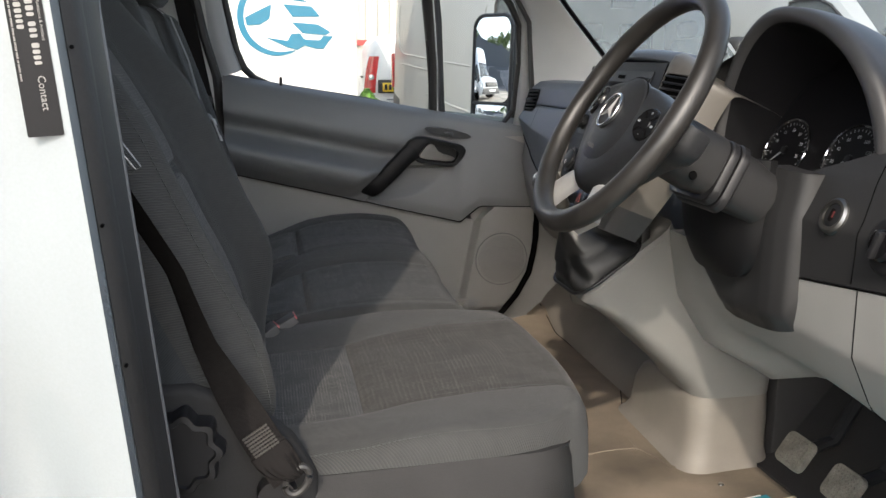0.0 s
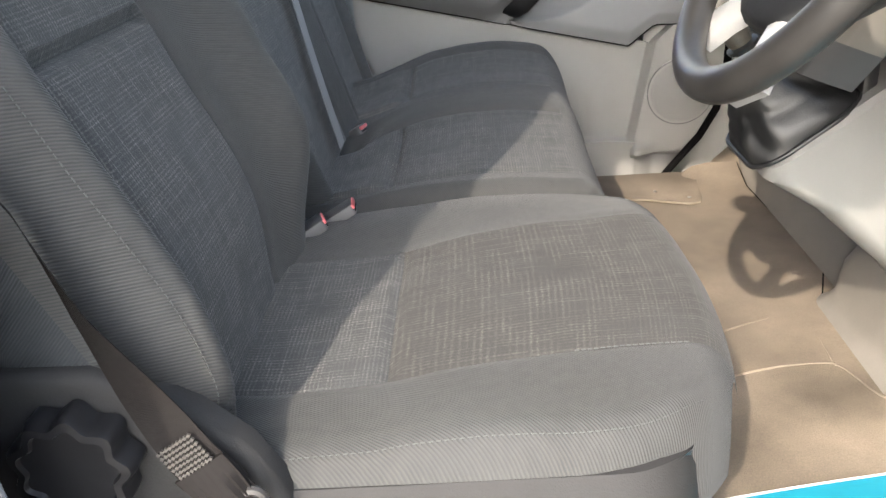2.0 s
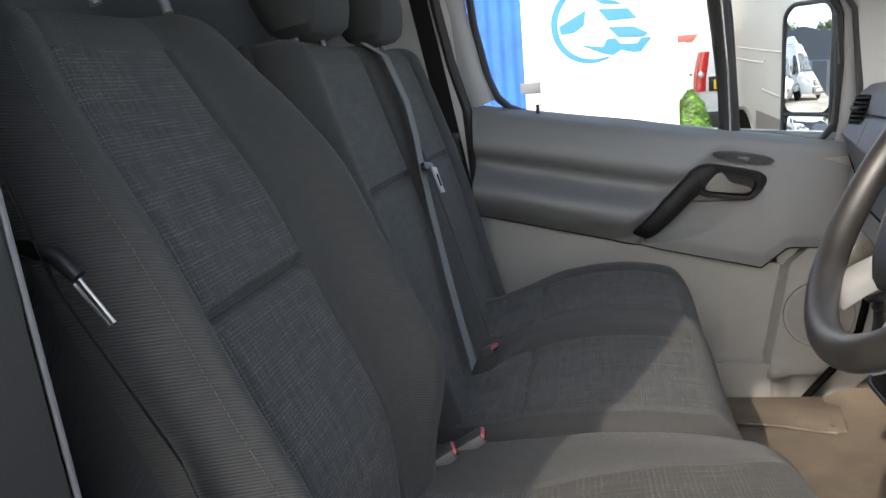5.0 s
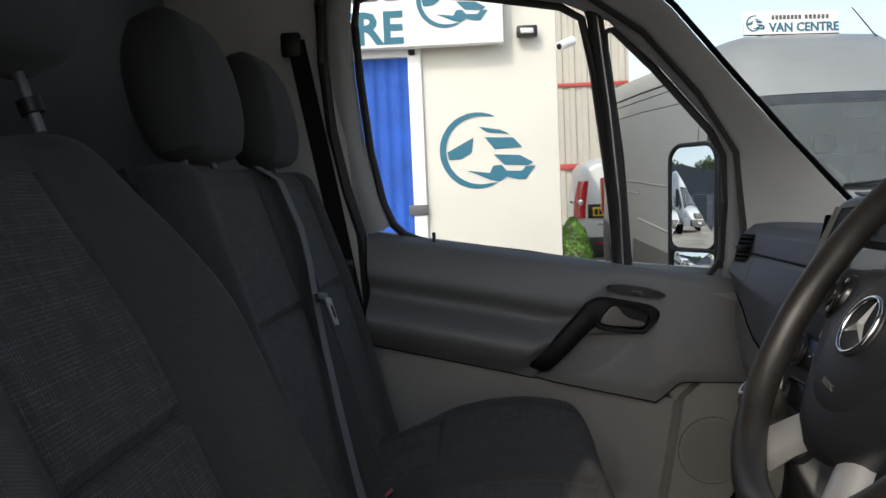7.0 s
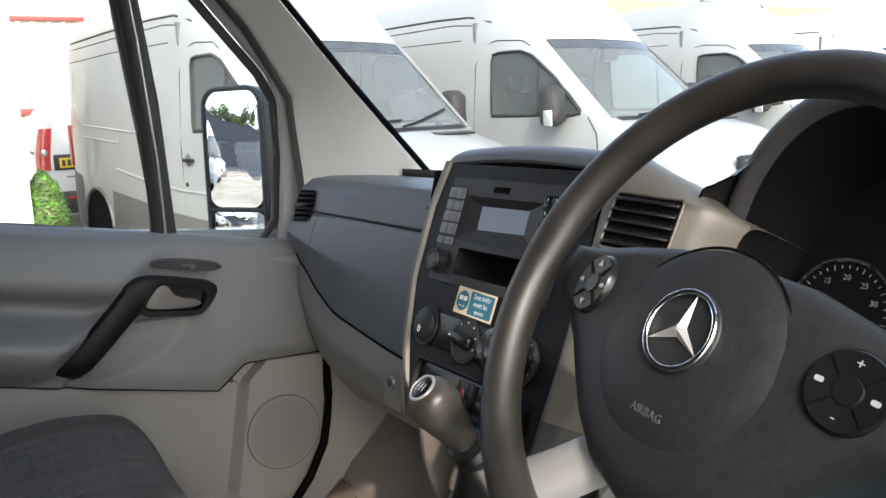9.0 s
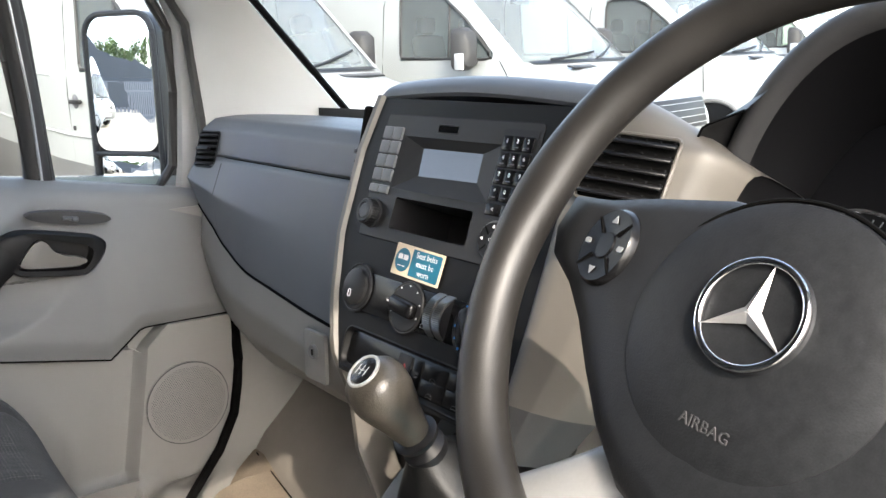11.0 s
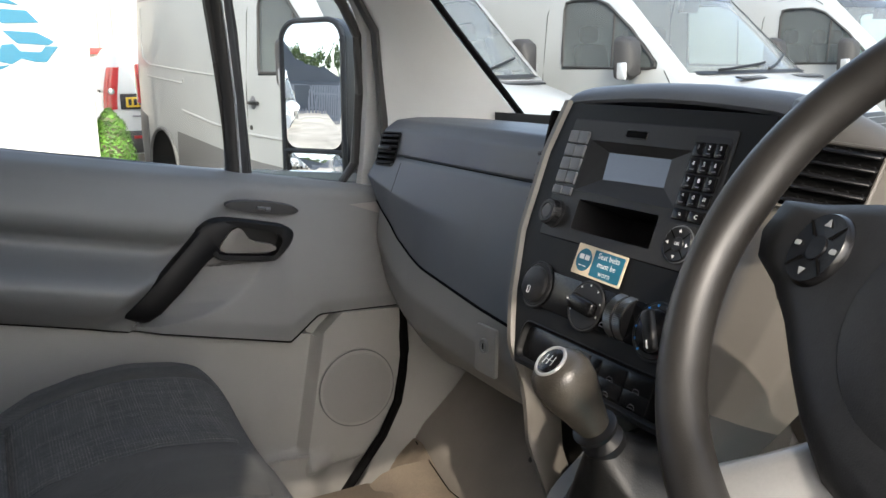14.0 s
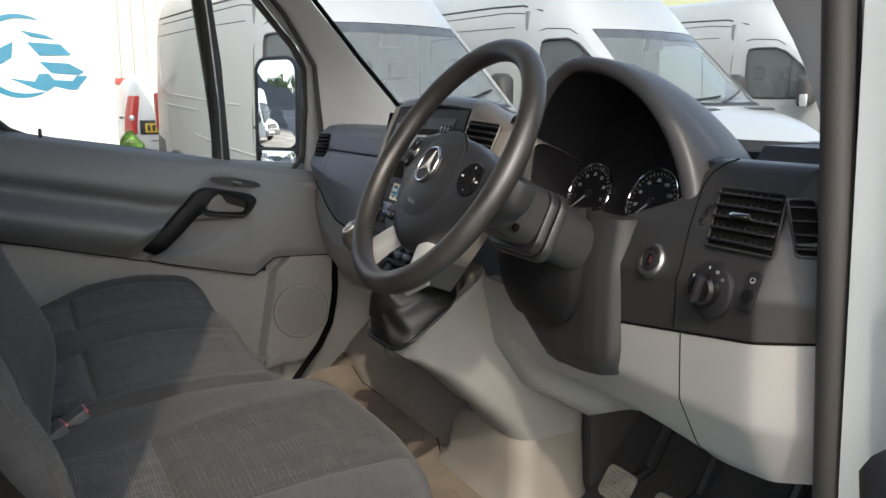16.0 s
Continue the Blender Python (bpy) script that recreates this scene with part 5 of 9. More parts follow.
stack = thing("centre_stack", (0.72, MID, 1.1), "black centre console with radio and heater controls in a taupe frame", "console")
# housing in taupe, bowed edges
lft = [(0.128, -0.197), (0.047, -0.213), (-0.059, -0.211), (-0.145, -0.187), (-0.20, -0.160), (-0.285, -0.140), (-0.335, -0.134), (-0.395, -0.088), (-0.44, -0.05)]


def left_edge(b):
    return interp(b, [p[0] for p in lft[::-1]], [p[1] for p in lft[::-1]])


def right_edge(b):
    return interp(b, (-0.30, -0.235, -0.17, -0.08, 0.0, 0.12), (0.150, 0.158, 0.195, 0.24, 0.262, 0.285))


def G(a, b, h):
    """Like F, but straight down below the fascia's bend."""
    return F(a, b, h) if b > -0.20 else F(a, -0.20, h) + Vector((0.012 * step(-0.2, -0.27, b), 0, b + 0.20))


bm = B()
rings = []
for b in np.linspace(-0.44, 0.118, 32):
    l = left_edge(b)
    rings.append([G(l - 0.004, b, -0.22), G(l - 0.002, b, -0.02), G(l, b, -0.004), G(l + 0.005, b, 0.003), G(l + 0.013, b, 0.003), G(l + 0.018, b, -0.004), G(l + 0.020, b, -0.05)])
loft(bm, rings, closed=False)
part("frame", bm, "trim_beige", stack, "taupe moulded edge of the console")
bm = B()
box(bm, (0.745, MID, 1.20), (0.02, 0.33, 0.24), bev=0.004)
part("bin_back", bm, "black", stack)
bm = B()
rows = []
for k, (b, h) in enumerate(((0.1135, -0.006), (0.1165, -0.002), (0.124, -0.002), (0.134, -0.008), (0.142, -0.021), (0.149, -0.05), (0.145, -0.10), (0.136, -0.17), (0.12, -0.26))):
    l, r = -0.192, 0.153
    rows.append([F(l - 0.012, b - 0.02, h - 0.02), F(l, b - 0.004, h)] + [F(lerp(l, r, t), b + 0.008 * math.sin(math.pi * t), h + 0.004 * math.sin(math.pi * t)) for t in np.linspace(0.05, 0.95, 10)] + [F(r, b - 0.002, h), F(r + 0.006, b - 0.006, h - 0.01)])
loft(bm, rows, closed=False)
part("hood", bm, "dash_dark", stack, "dark slate hood above the radio")


def wing(u, v):
    """The taupe wing that carries the middle outlet and rises into the shoulder."""
    b, back = [(-0.235, 0.0), (-0.18, 0), (-0.12, 0), (-0.05, 0), (0.0, 0), (0.04, 0), (0.075, 0), (0.094, 0), (0.108, 0.004), (0.116, 0.014), (0.119, 0.03), (0.117, 0.09), (0.09, 0.24)][v]
    r = right_edge(b) + 0.012
    a = lerp(0.140, r, u)
    h = interp(u, (0, 0.06, 0.14, 0.25, 0.6, 0.88, 0.96, 1.0), (-0.02, -0.003, 0.003, 0.004, -0.006, -0.026, -0.045, -0.075))
    return F(a, b + 0.026 * (1 - u) * min(1, max(0, (b - 0.05) / 0.06)) - 0.030 * u * u * (1 if b > 0.05 else 0) * (b - 0.05) / 0.06, h - back)


bm = B()
loft(bm, [[wing(u, v) for v in range(1, 13)] for u in np.linspace(0, 1, 26)], closed=False)
part("side_wing", bm, "trim_beige", stack, "taupe moulded wing beside the fascia")
# the wing's lower end, in a dark colour that paints its shade
bm = B()
loft(bm, [[wing(u, v) for v in range(2)] for u in np.linspace(0, 1, 26)], closed=False)
part("wing_foot_shade", bm, "hood_slate", stack, "lower end of the taupe wing, coloured dark for shade")
face = [(-0.182, 0.116), (0.143, 0.114), (0.150, 0.0), (0.150, -0.12), (0.145, -0.222), (-0.132, -0.222), (-0.158, -0.17), (-0.180, -0.12), (-0.196, -0.06), (-0.198, 0.047)]
part("fascia", holed(B(), face, (rrect(0.266, 0.150, 0.003, 2, -0.029, 0.0185), rrect(0.262, 0.046, 0.010, 4, -0.003, -0.1925)), FM @ Matrix.Translation((0, 0, -0.012)), 0.010), "fascia", stack, "flat black fascia")
# radio
rad = thing("car_radio", tuple(F(-0.03, 0.02)), "black car radio with a small screen, keypad and slot", "radio")
RM = FM @ Matrix.Translation((0, 0, -0.002))


def Q(a, b, h=0.0):
    return RM @ Vector((a, b, h))


bzl = [(-0.1185, 0.0695), (0.0535, 0.0695), (0.0525, 0.0045), (-0.1215, 0.0045)]
scr = [(-0.0885, 0.058), (0.0165, 0.059), (0.018, 0.0265), (-0.0855, 0.0245)]
so = rrect(0.139, 0.0385, 0.003, 3, -0.0365, -0.0243)
part("body", holed(B(), rrect(0.268, 0.152, 0.004, 3, -0.029, 0.0185), (bzl, so), RM @ Matrix.Translation((0, 0, -0.006)), 0.0075), "dash_driver", rad)
bm = B()
loft(bm, [[F(x, y, z) for x, y in rrect(w, w - 0.115, 0.004, 3, -0.029, 0.0185)] for w, z in ((0.270, -0.0017), (0.2675, -0.0010), (0.2655, -0.0015), (0.263, -0.0060))], cap=False)
part("radio_surround", bm, "fascia", rad, "sunk black edge round the radio", angle=25)
bm = B()
vo = [[bm.verts.new(Q(x, y, h)) for x, y in q] for q, h in ((bzl, 0.0010), (bzl, 0.0022), (scr, -0.0062))]
for a, b in zip(vo, vo[1:]):
    for j in range(4):
        bm.faces.new((a[j], a[(j + 1) % 4], b[(j + 1) % 4], b[j]))
part("screen_bezel", bm, "dash_driver", rad, "sloping sides down to the screen", angle=20)
part("screen", prism(B(), scr, RM @ Matrix.Translation((0, 0, -0.0070)), 0.0008), "screen", rad, "grey-blue blank screen")
part("card_slot", prism(B(), rrect(0.034, 0.0075, 0.001, 1, -0.0425, 0.0812), RM, 0.0022), "void", rad)
part("slot_lip", tube(B(), [Q(x, y, 0.0018) for x, y in rrect(0.036, 0.0095, 0.002, 2, -0.0425, 0.0812)], 0.0007, 5, closed=True), "dash_driver", rad)
bm = B()
loft(bm, [[Q(-0.0365 + (x + 0.0365) * k, -0.0243 + (y + 0.0243) * k, h) for x, y in so] for k, h in ((1.0, 0.0012), (0.97, -0.02), (0.95, -0.09), (0.02, -0.092))], cap=False)
part("tray_slot", bm, "black", rad, "dark open storage slot")
for a in (-0.1525, -0.1333):
    for j, b in enumerate((0.0712, 0.0537, 0.0362, 0.0187, 0.0012)):
        part("preset_key", prism(B(), rrect(0.0182, 0.0158 if j < 4 else 0.0105, 0.0015, 2, a, b), RM @ Matrix.Translation((0, 0, 0.0008)), 0.004, 0.001), "key_grey", rad)
part("key_well", prism(B(), rrect(0.051, 0.097, 0.003, 2, 0.0752, 0.0385), RM @ Matrix.Translation((0, 0, 0.0005)), 0.0014), "black", rad)
for r, row in enumerate(("123", "456", "789", "*0#")):
    for c, ch in enumerate(row):
        a, b = 0.0600 + 0.0153 * c, 0.0715 - 0.0180 * r
        nk = part("number_key", prism(B(), rrect(0.0140, 0.0160, 0.0015, 2, a, b), RM @ Matrix.Translation((0, 0, 0.001)), 0.0038, 0.001), "gloss_black", rad)
        part("numeral", lettering(ch, 0.0066, RM @ Matrix.Translation((a, b + 0.0022, 0.0049)), 0.0001), "mark", nk)
        if ch not in "1":
            part("legend", box(B(), RM @ Vector((a, b - 0.0042, 0.0049)), (0.0056, 0.0011, 0.0002), RM.to_3x3()), "grey_print", nk)
for a, ch in ((0.0636, "<"), (0.0868, "C")):
    nk = part("number_key", prism(B(), rrect(0.0215, 0.0125, 0.0015, 2, a, 0.0002), RM @ Matrix.Translation((0, 0, 0.001)), 0.0038, 0.001), "gloss_black", rad)
    part("numeral", lettering(ch, 0.0066, RM @ Matrix.Translation((a, 0.0002, 0.0049)), 0.0001), "mark", nk)
vm = RM @ Matrix.Translation((-0.145, -0.0295, 0))
vk = part("volume_knob", revolve(B(), [(0.0, 0.0145), (0.0095, 0.0145), (0.0105, 0.016), (0.0135, 0.016), (0.0150, 0.014), (0.0158, 0.004), (0.0185, 0.003), (0.0185, 0.0)], vm, 32), "dash_driver", rad, "ribbed round volume knob")
part("cap", revolve(B(), [(0.0, 0.0158), (0.0085, 0.0156), (0.0095, 0.0145)], vm, 28), "hood_slate", vk)
for k in range(26):
    t = 2 * math.pi * k / 26
    part("rib", box(B(), vm @ Vector((0.0155 * math.cos(t), 0.0155 * math.sin(t), 0.009)), (0.0018, 0.0016, 0.010), vm.to_3x3() @ Euler((0, 0, t)).to_matrix()), "black", vk)
pm = RM @ Matrix.Translation((0.0740, -0.0308, 0))
dp = part("arrow_pad", revolve(B(), [(0.0, 0.005), (0.0072, 0.005), (0.0080, 0.004), (0.0182, 0.0055), (0.0200, 0.003), (0.0205, 0.0)], pm, 36), "black", rad, "round arrow pad")
part("pad_rim", tube(B(), [pm @ Vector((0.0200 * math.cos(t), 0.0200 * math.sin(t), 0.003)) for t in np.linspace(0, 2 * math.pi, 40, endpoint=False)], 0.0007, 6, closed=True), "key_grey", dp)
part("numeral", lettering("OK", 0.0048, pm @ Matrix.Translation((0, 0, 0.0055)), 0.0001), "mark", dp)
for t in (0, 90, 180, 270):
    part("arrow", prism(B(), [(0.0022, 0), (-0.0014, 0.0019), (-0.0014, -0.0019)], pm @ pose(0.0138 * math.cos(radians(t)), 0.0138 * math.sin(radians(t)), 0.0052, 0, 0, t), 0.0006), "mark", dp)
    part("key_gap", box(B(), pm @ pose(0.0135 * math.cos(radians(t + 45)), 0.0135 * math.sin(radians(t + 45)), 0.0053, 0, 0, 0).translation, (0.0105, 0.0009, 0.0008), pm.to_3x3() @ Euler((0, 0, radians(t + 45))).to_matrix()), "void", dp)

# seat belt notice
stm = FM @ pose(-0.034, -0.0755, 0.0000, 0, 0, -1.5)
sk = thing("belt_notice", tuple(F(-0.034, -0.0735)), "small cream-edged turquoise notice stuck to the fascia", "sticker")
part("backing", prism(B(), rrect(0.088, 0.0365, 0.001, 1), stm, 0.0008), "kraft", sk)
part("panel", prism(B(), rrect(0.052, 0.031, 0.001, 1, 0.0145, 0), stm @ Matrix.Translation((0, 0, 0.0008)), 0.0004), "teal", sk)
part("disc", revolve(B(), [(0.0, 0.0012), (0.0135, 0.0012), (0.014, 0.0006)], stm @ Matrix.Translation((-0.0275, 0.0, 0)), 24), "teal", sk)
for j, tx in enumerate(("Seat belts", "must be", "worn")):
    part("lettering", lettering(tx, 0.0098, stm @ Matrix.Translation((0.0145, 0.0098 - 0.0098 * j, 0.0013)), 0.0001), "mark", sk)
for a, b, w, h in ((-0.032, 0.0035, 0.008, 0.006), (-0.022, 0.0035, 0.008, 0.006), (-0.031, -0.007, 0.006, 0.0012), (-0.0235, -0.007, 0.006, 0.0012)):
    part("pictogram", prism(B(), rrect(w, h, 0.0005, 1, a, b), stm @ Matrix.Translation((0, 0, 0.0012)), 0.0003), "mark", sk)

# heater controls
hc = thing("heater_controls", tuple(F(-0.02, -0.123)), "row of black heater knobs with a silver-edged fan switch", "controls")
part("strip", prism(B(), [(-0.150, -0.100), (0.075, -0.100), (0.075, -0.147), (-0.145, -0.147)], FM @ Matrix.Translation((0, 0, -0.002)), 0.0035, 0.001), "gloss_black", hc)


def knob(a, b, r, h, nm, lab):
    m = FM @ Matrix.Translation((a, b, 0))
    base = part(nm, revolve(B(), [(0.0, 0.004), (r * 0.92, 0.004), (r, 0.002), (r * 1.02, -0.002)], m, 40), "black", hc, lab)
    part("bezel", tube(B(), [m @ Vector((r * math.cos(t), r * math.sin(t), 0.003)) for t in np.linspace(0, 2 * math.pi, 44, endpoint=False)], 0.0012, 6, closed=True), "dash_driver", base)
    return m, base


m, kb = knob(-0.131, -0.1215, 0.0285, 0.01, "lid_button", "round black push button")
part("cap", revolve(B(), [(0.0, 0.0105), (0.019, 0.010), (0.0222, 0.008), (0.023, 0.002)], m, 32), "dash_driver", kb)
part("symbol", tube(B(), [m @ Vector((x, y, 0.0106)) for x, y in rrect(0.0045, 0.0085, 0.001, 2, -0.003, -0.0085)], 0.0005, 5, closed=True), "mark", kb)
m, kb = knob(-0.0305, -0.1252, 0.0290, 0.02, "fan_switch", "fan switch with a broad silver-tinted grip")
part("grip", box(B(), m @ Vector((0, 0, 0.009)), (0.045, 0.019, 0.014), m.to_3x3() @ Euler((0, 0, -0.10)).to_matrix(), 0.0065, 4), "gloss_black", kb)
part("grip_line", box(B(), m @ Vector((-0.0205, 0.0022, 0.0135)), (0.004, 0.0016, 0.004), m.to_3x3() @ Euler((0, 0, -0.10)).to_matrix(), 0.0004, 1), "mark", kb)
for k in range(7):
    t = radians(200 - k * 220 / 6)
    part("dot", revolve(B(), [(0, 0.0006), (0.0012, 0.0005)], m @ Matrix.Translation((0.0245 * math.cos(t), 0.0245 * math.sin(t), 0.004)), 8), "mark", kb)
wmx = FM @ Matrix.Translation((0.0275, -0.1228, 0.0))
twl = part("air_wheel", cyl(B(), wmx @ Vector((-0.0150, 0, -0.012)), wmx @ Vector((0.0150, 0, -0.012)), 0.0255, 0.0255, 40), "black", hc, "finely ribbed thumbwheel")
for k in range(30):
    t = radians(22 + k * 4.7)
    for q in (-0.0078, 0.0078):
        part("rib", box(B(), wmx @ Vector((q, -0.0262 * math.cos(t), -0.012 + 0.0262 * math.sin(t))), (0.0115, 0.0009, 0.0022), wmx.to_3x3() @ Euler((t - math.pi / 2, 0, 0)).to_matrix()), "steel", twl)
for a, b, w in ((-0.0665, -0.1215, 0.013), (0.0075, -0.1225, 0.009)):
    part("index_line", box(B(), F(a, b, 0.0017), (w, 0.0006, 0.0003), FM.to_3x3()), "grey_print", hc)
part("symbol", tube(B(), [F(0.0035 + x, -0.1385 + y, 0.0018) for x, y in ((-0.0045, -0.002), (-0.004, 0.001), (-0.0025, 0.0025), (0.0025, 0.0025), (0.004, 0.001), (0.0045, -0.002))], 0.0003, 5, closed=True), "mark", hc)
m, kb = knob(0.0845, -0.1245, 0.0310, 0.02, "heat_switch", "large heat knob with blue and red dots")
part("dial_cap", revolve(B(), [(0.0, 0.012), (0.020, 0.011), (0.0235, 0.008), (0.0245, 0.003)], m, 36), "gloss_black", kb)
part("grip", box(B(), m @ Vector((0, 0, 0.011)), (0.017, 0.046, 0.014), m.to_3x3() @ Euler((0, 0, 0.55)).to_matrix(), 0.006, 3), "black", kb)
part("pointer", box(B(), m @ Vector((0.008, -0.014, 0.0180)), (0.0016, 0.009, 0.0012), m.to_3x3() @ Euler((0, 0, 0.55)).to_matrix()), "mark", kb)
for k in range(12):
    t = radians(235 - k * 290 / 11)
    part("dot", revolve(B(), [(0, 0.0008), (0.0015, 0.0006), (0.0016, 0)], m @ Matrix.Translation((0.0278 * math.cos(t), 0.0278 * math.sin(t), 0.004)), 10), "blue_mark" if k < 6 else ("red" if k > 9 else "grey_print"), kb)
# sunk switch panel with push buttons
bm = B()
loft(bm, [[F(-0.003 + x, -0.1925 + y, z) for x, y in rrect(w, w - 0.216, r, 5)] for w, r, z in ((0.268, 0.013, -0.0018), (0.2645, 0.012, -0.0008), (0.2615, 0.011, -0.0016), (0.2560, 0.009, -0.0085))], cap=False)
part("panel_edge", bm, "fascia", stack, "rounded edge round the switch panel", angle=50)
sp_ = part("switch_panel", prism(B(), rrect(0.258, 0.041, 0.009, 4, -0.003, -0.1925), FM @ Matrix.Translation((0, 0, -0.0120)), 0.0040, 0.001), "gloss_black", stack, "long glossy black switch panel")
for a, b, w in ((0.0335, -0.1840, 0.040), (0.0335, -0.2020, 0.040), (0.0760, -0.1840, 0.040), (0.0760, -0.2020, 0.040)):
    pb = part("push_button", prism(B(), rrect(w, 0.0170, 0.0015, 2, a, b), FM @ Matrix.Translation((0, 0, -0.0082)), 0.0014, 0.0006), "gloss_black", sp_)
    part("symbol", tube(B(), [F(a - 0.001 + x, b - 0.0075 * (1 if b > -0.19 else 0.85) + y, -0.0065) for x, y in ((-0.005, -0.002), (-0.0042, 0.001), (-0.0025, 0.0025), (0.0025, 0.0025), (0.0042, 0.001), (0.005, -0.002), (0.002, -0.001), (-0.002, -0.001))], 0.0003, 5, closed=True), "grey_print", pb)
ak = part("push_button", prism(B(), rrect(0.018, 0.035, 0.0015, 2, 0.003, -0.1930), FM @ Matrix.Translation((0, 0, -0.0082)), 0.0014, 0.0006), "gloss_black", sp_)
part("lettering", lettering("ASR", 0.0042, FM @ Matrix.Translation((0.004, -0.1905, -0.0066)), 0.0001), "grey_print", ak)
part("lettering", lettering("OFF", 0.0028, FM @ Matrix.Translation((0.004, -0.1950, -0.0066)), 0.0001), "grey_print", ak)
hz = part("hazard_button", prism(B(), rrect(0.024, 0.035, 0.002, 3, -0.0195, -0.1930), FM @ Matrix.Translation((0, 0, -0.0082)), 0.0020, 0.0008), "black", sp_)
part("triangle", tube(B(), [F(-0.0185 + x, -0.1960 + y, -0.0060) for x, y in ((0, 0.010), (-0.009, -0.007), (0.009, -0.007))], 0.0009, 5, closed=True), "red", hz)
# vents at the stack's sides
vent(FM @ pose(0.217, 0.058, -0.002, 0, 14, 0), 0.080, 0.062, 5, stack, skew=0.10, lever=False, mat_frame="trim_beige", verticals=6)
vb = part("side_vent", prism(B(), rrect(0.026, 0.15, 0.004, 2), basis(F(-0.212, 0.03, -0.016), FM.to_3x3() @ Vector((0.0, 0.15, -1)), FM.to_3x3() @ Vector((0.03, 1, 0.1))), 0.004), "void", stack, "narrow side-facing outlet")
for k in range(9):
    part("slat", box(B(), F(-0.2165 + 0.002 * abs(k - 4) * 0.3, -0.035 + k * 0.0165, -0.014), (0.006, 0.005, 0.022), FM.to_3x3(), 0.001, 1), "black", vb)
part("vent_lever", box(B(), F(-0.224, 0.045, -0.010), (0.012, 0.006, 0.010), FM.to_3x3(), 0.002), "black", vb)

# console below, running down to the floor
con = thing("gear_console", (0.85, MID, 0.70), "light grey console carrying the gear lever between the footwells", "console")


def neck_ring(z, x0, x1, y0, y1, r):
    return [Vector((x, y, z)) for x, y in rrect(x1 - x0, y1 - y0, r, 5, (x0 + x1) / 2, (y0 + y1) / 2)]


bm = B()
rg_ = [neck_ring(*q) for q in ((0.860, 0.874, 1.064, 1.508, 1.72, 0.05), (0.878, 0.862, 1.064, 1.507, 1.72, 0.05), (0.91, 0.832, 1.066, 1.504, 1.715, 0.05), (0.96, 0.775, 1.07, 1.502, 1.71, 0.05), (1.03, 0.700, 1.07, 1.500, 1.71, 0.045), (1.075, 0.632, 1.0, 1.496, 1.715, 0.04), (1.085, 0.617, 0.90, 1.496, 1.72, 0.035))]
for z0, e in ((1.103, 0.0), (1.113, 0.008)):
    rg_.append([Vector((p.x, p.y, z0 + 0.72 * max(0, p.x - 0.617))) for p in neck_ring(0, 0.614 + e, 0.80, 1.495 + e, 1.72 - e, 0.035)])
loft(bm, rg_)
part("neck", bm, "neck_grey", con, "sloping light grey upper console")
bm = B()
loft(bm, [neck_ring(*q) for q in ((0.68, 0.835, 1.074, 1.470, 1.90, 0.06), (0.700, 0.846, 1.068, 1.484, 1.88, 0.055), (0.712, 0.858, 1.066, 1.494, 1.865, 0.05), (0.735, 0.868, 1.065, 1.502, 1.85, 0.05), (0.80, 0.874, 1.065, 1.505, 1.84, 0.05), (0.845, 0.872, 1.064, 1.508, 1.80, 0.05), (0.862, 0.880, 1.064, 1.511, 1.77, 0.05))])
part("foot", bm, "console_foot", con, "grey-beige console foot on the floor")
part("tunnel_side", box(B(), (1.19, 1.535, 0.90), (0.25, 0.05, 0.44), bev=0.01), "rubber", con, "black insulated tunnel side by the pedals")
part("rivet", revolve(B(), [(0, 0.004), (0.005, 0.003), (0.006, 0)], basis((0.90, 1.43, 0.704), (1, 0, 0), (0, 1, 0)), 12), "steel", con)

# gear lever with its gathered boot
gl = thing("gear_lever", (0.62, 1.585, 1.17), "gear lever with a worn leather knob and black gathered boot", "gear lever")


BC = Vector((0.668, 1.592, 1.150))      # the middle of the gaiter's sloping base


def boot(u, v):
    t = 2 * math.pi * v
    rb = rrect(0.135, 0.175, 0.04, 5)
    k = int(v * len(rb)) % len(rb)
    f = v * len(rb) - int(v * len(rb))
    bx, by = (lerp(rb[k][i], rb[(k + 1) % len(rb)][i], f) for i in (0, 1))
    tx, ty = 0.018 * math.cos(t), 0.018 * math.sin(t)
    s = u ** 1.15
    crease = 1 + 0.08 * math.sin(4 * t + 1 + 3 * u) * math.sin(math.pi * u) + 0.07 * abs(math.sin(3 * t + 5 * u)) * math.sin(math.pi * u) - 0.06 * math.exp(-((u - 0.45 - 0.1 * math.sin(2 * t)) / 0.06) ** 2)
    base = BC + Vector((bx, by, 0.72 * bx))
    top = Vector((0.598 + tx, 1.577 + ty, 1.243 + 0.5 * tx))
    c = BC.lerp(Vector((0.598, 1.577, 1.243)), u)
    p = Vector((lerp(bx, tx, s), lerp(by, ty, s), lerp(0.72 * bx, 0.5 * tx, s))) * crease
    return c + p + Vector((0.004, 0.0, -0.006)) * math.sin(math.pi * u)


part("boot", sheet(B(), boot, 22, 80, (0.1, 0.6)), "leatherette", gl, "black leatherette gaiter", angle=60)
part("boot_ring", tube(B(), [BC + Vector((x, y, 0.72 * x)) for x, y in rrect(0.138, 0.180, 0.04, 5)], 0.0035, 8, closed=True), "black", gl)
GO = Vector((0.604, 1.577, 1.238))
GD = (Vector((0.536, 1.580, 1.340)) - GO).normalized()
GM = basis(GO, Vector((0, -1, 0)), GD.cross(Vector((0, -1, 0))))
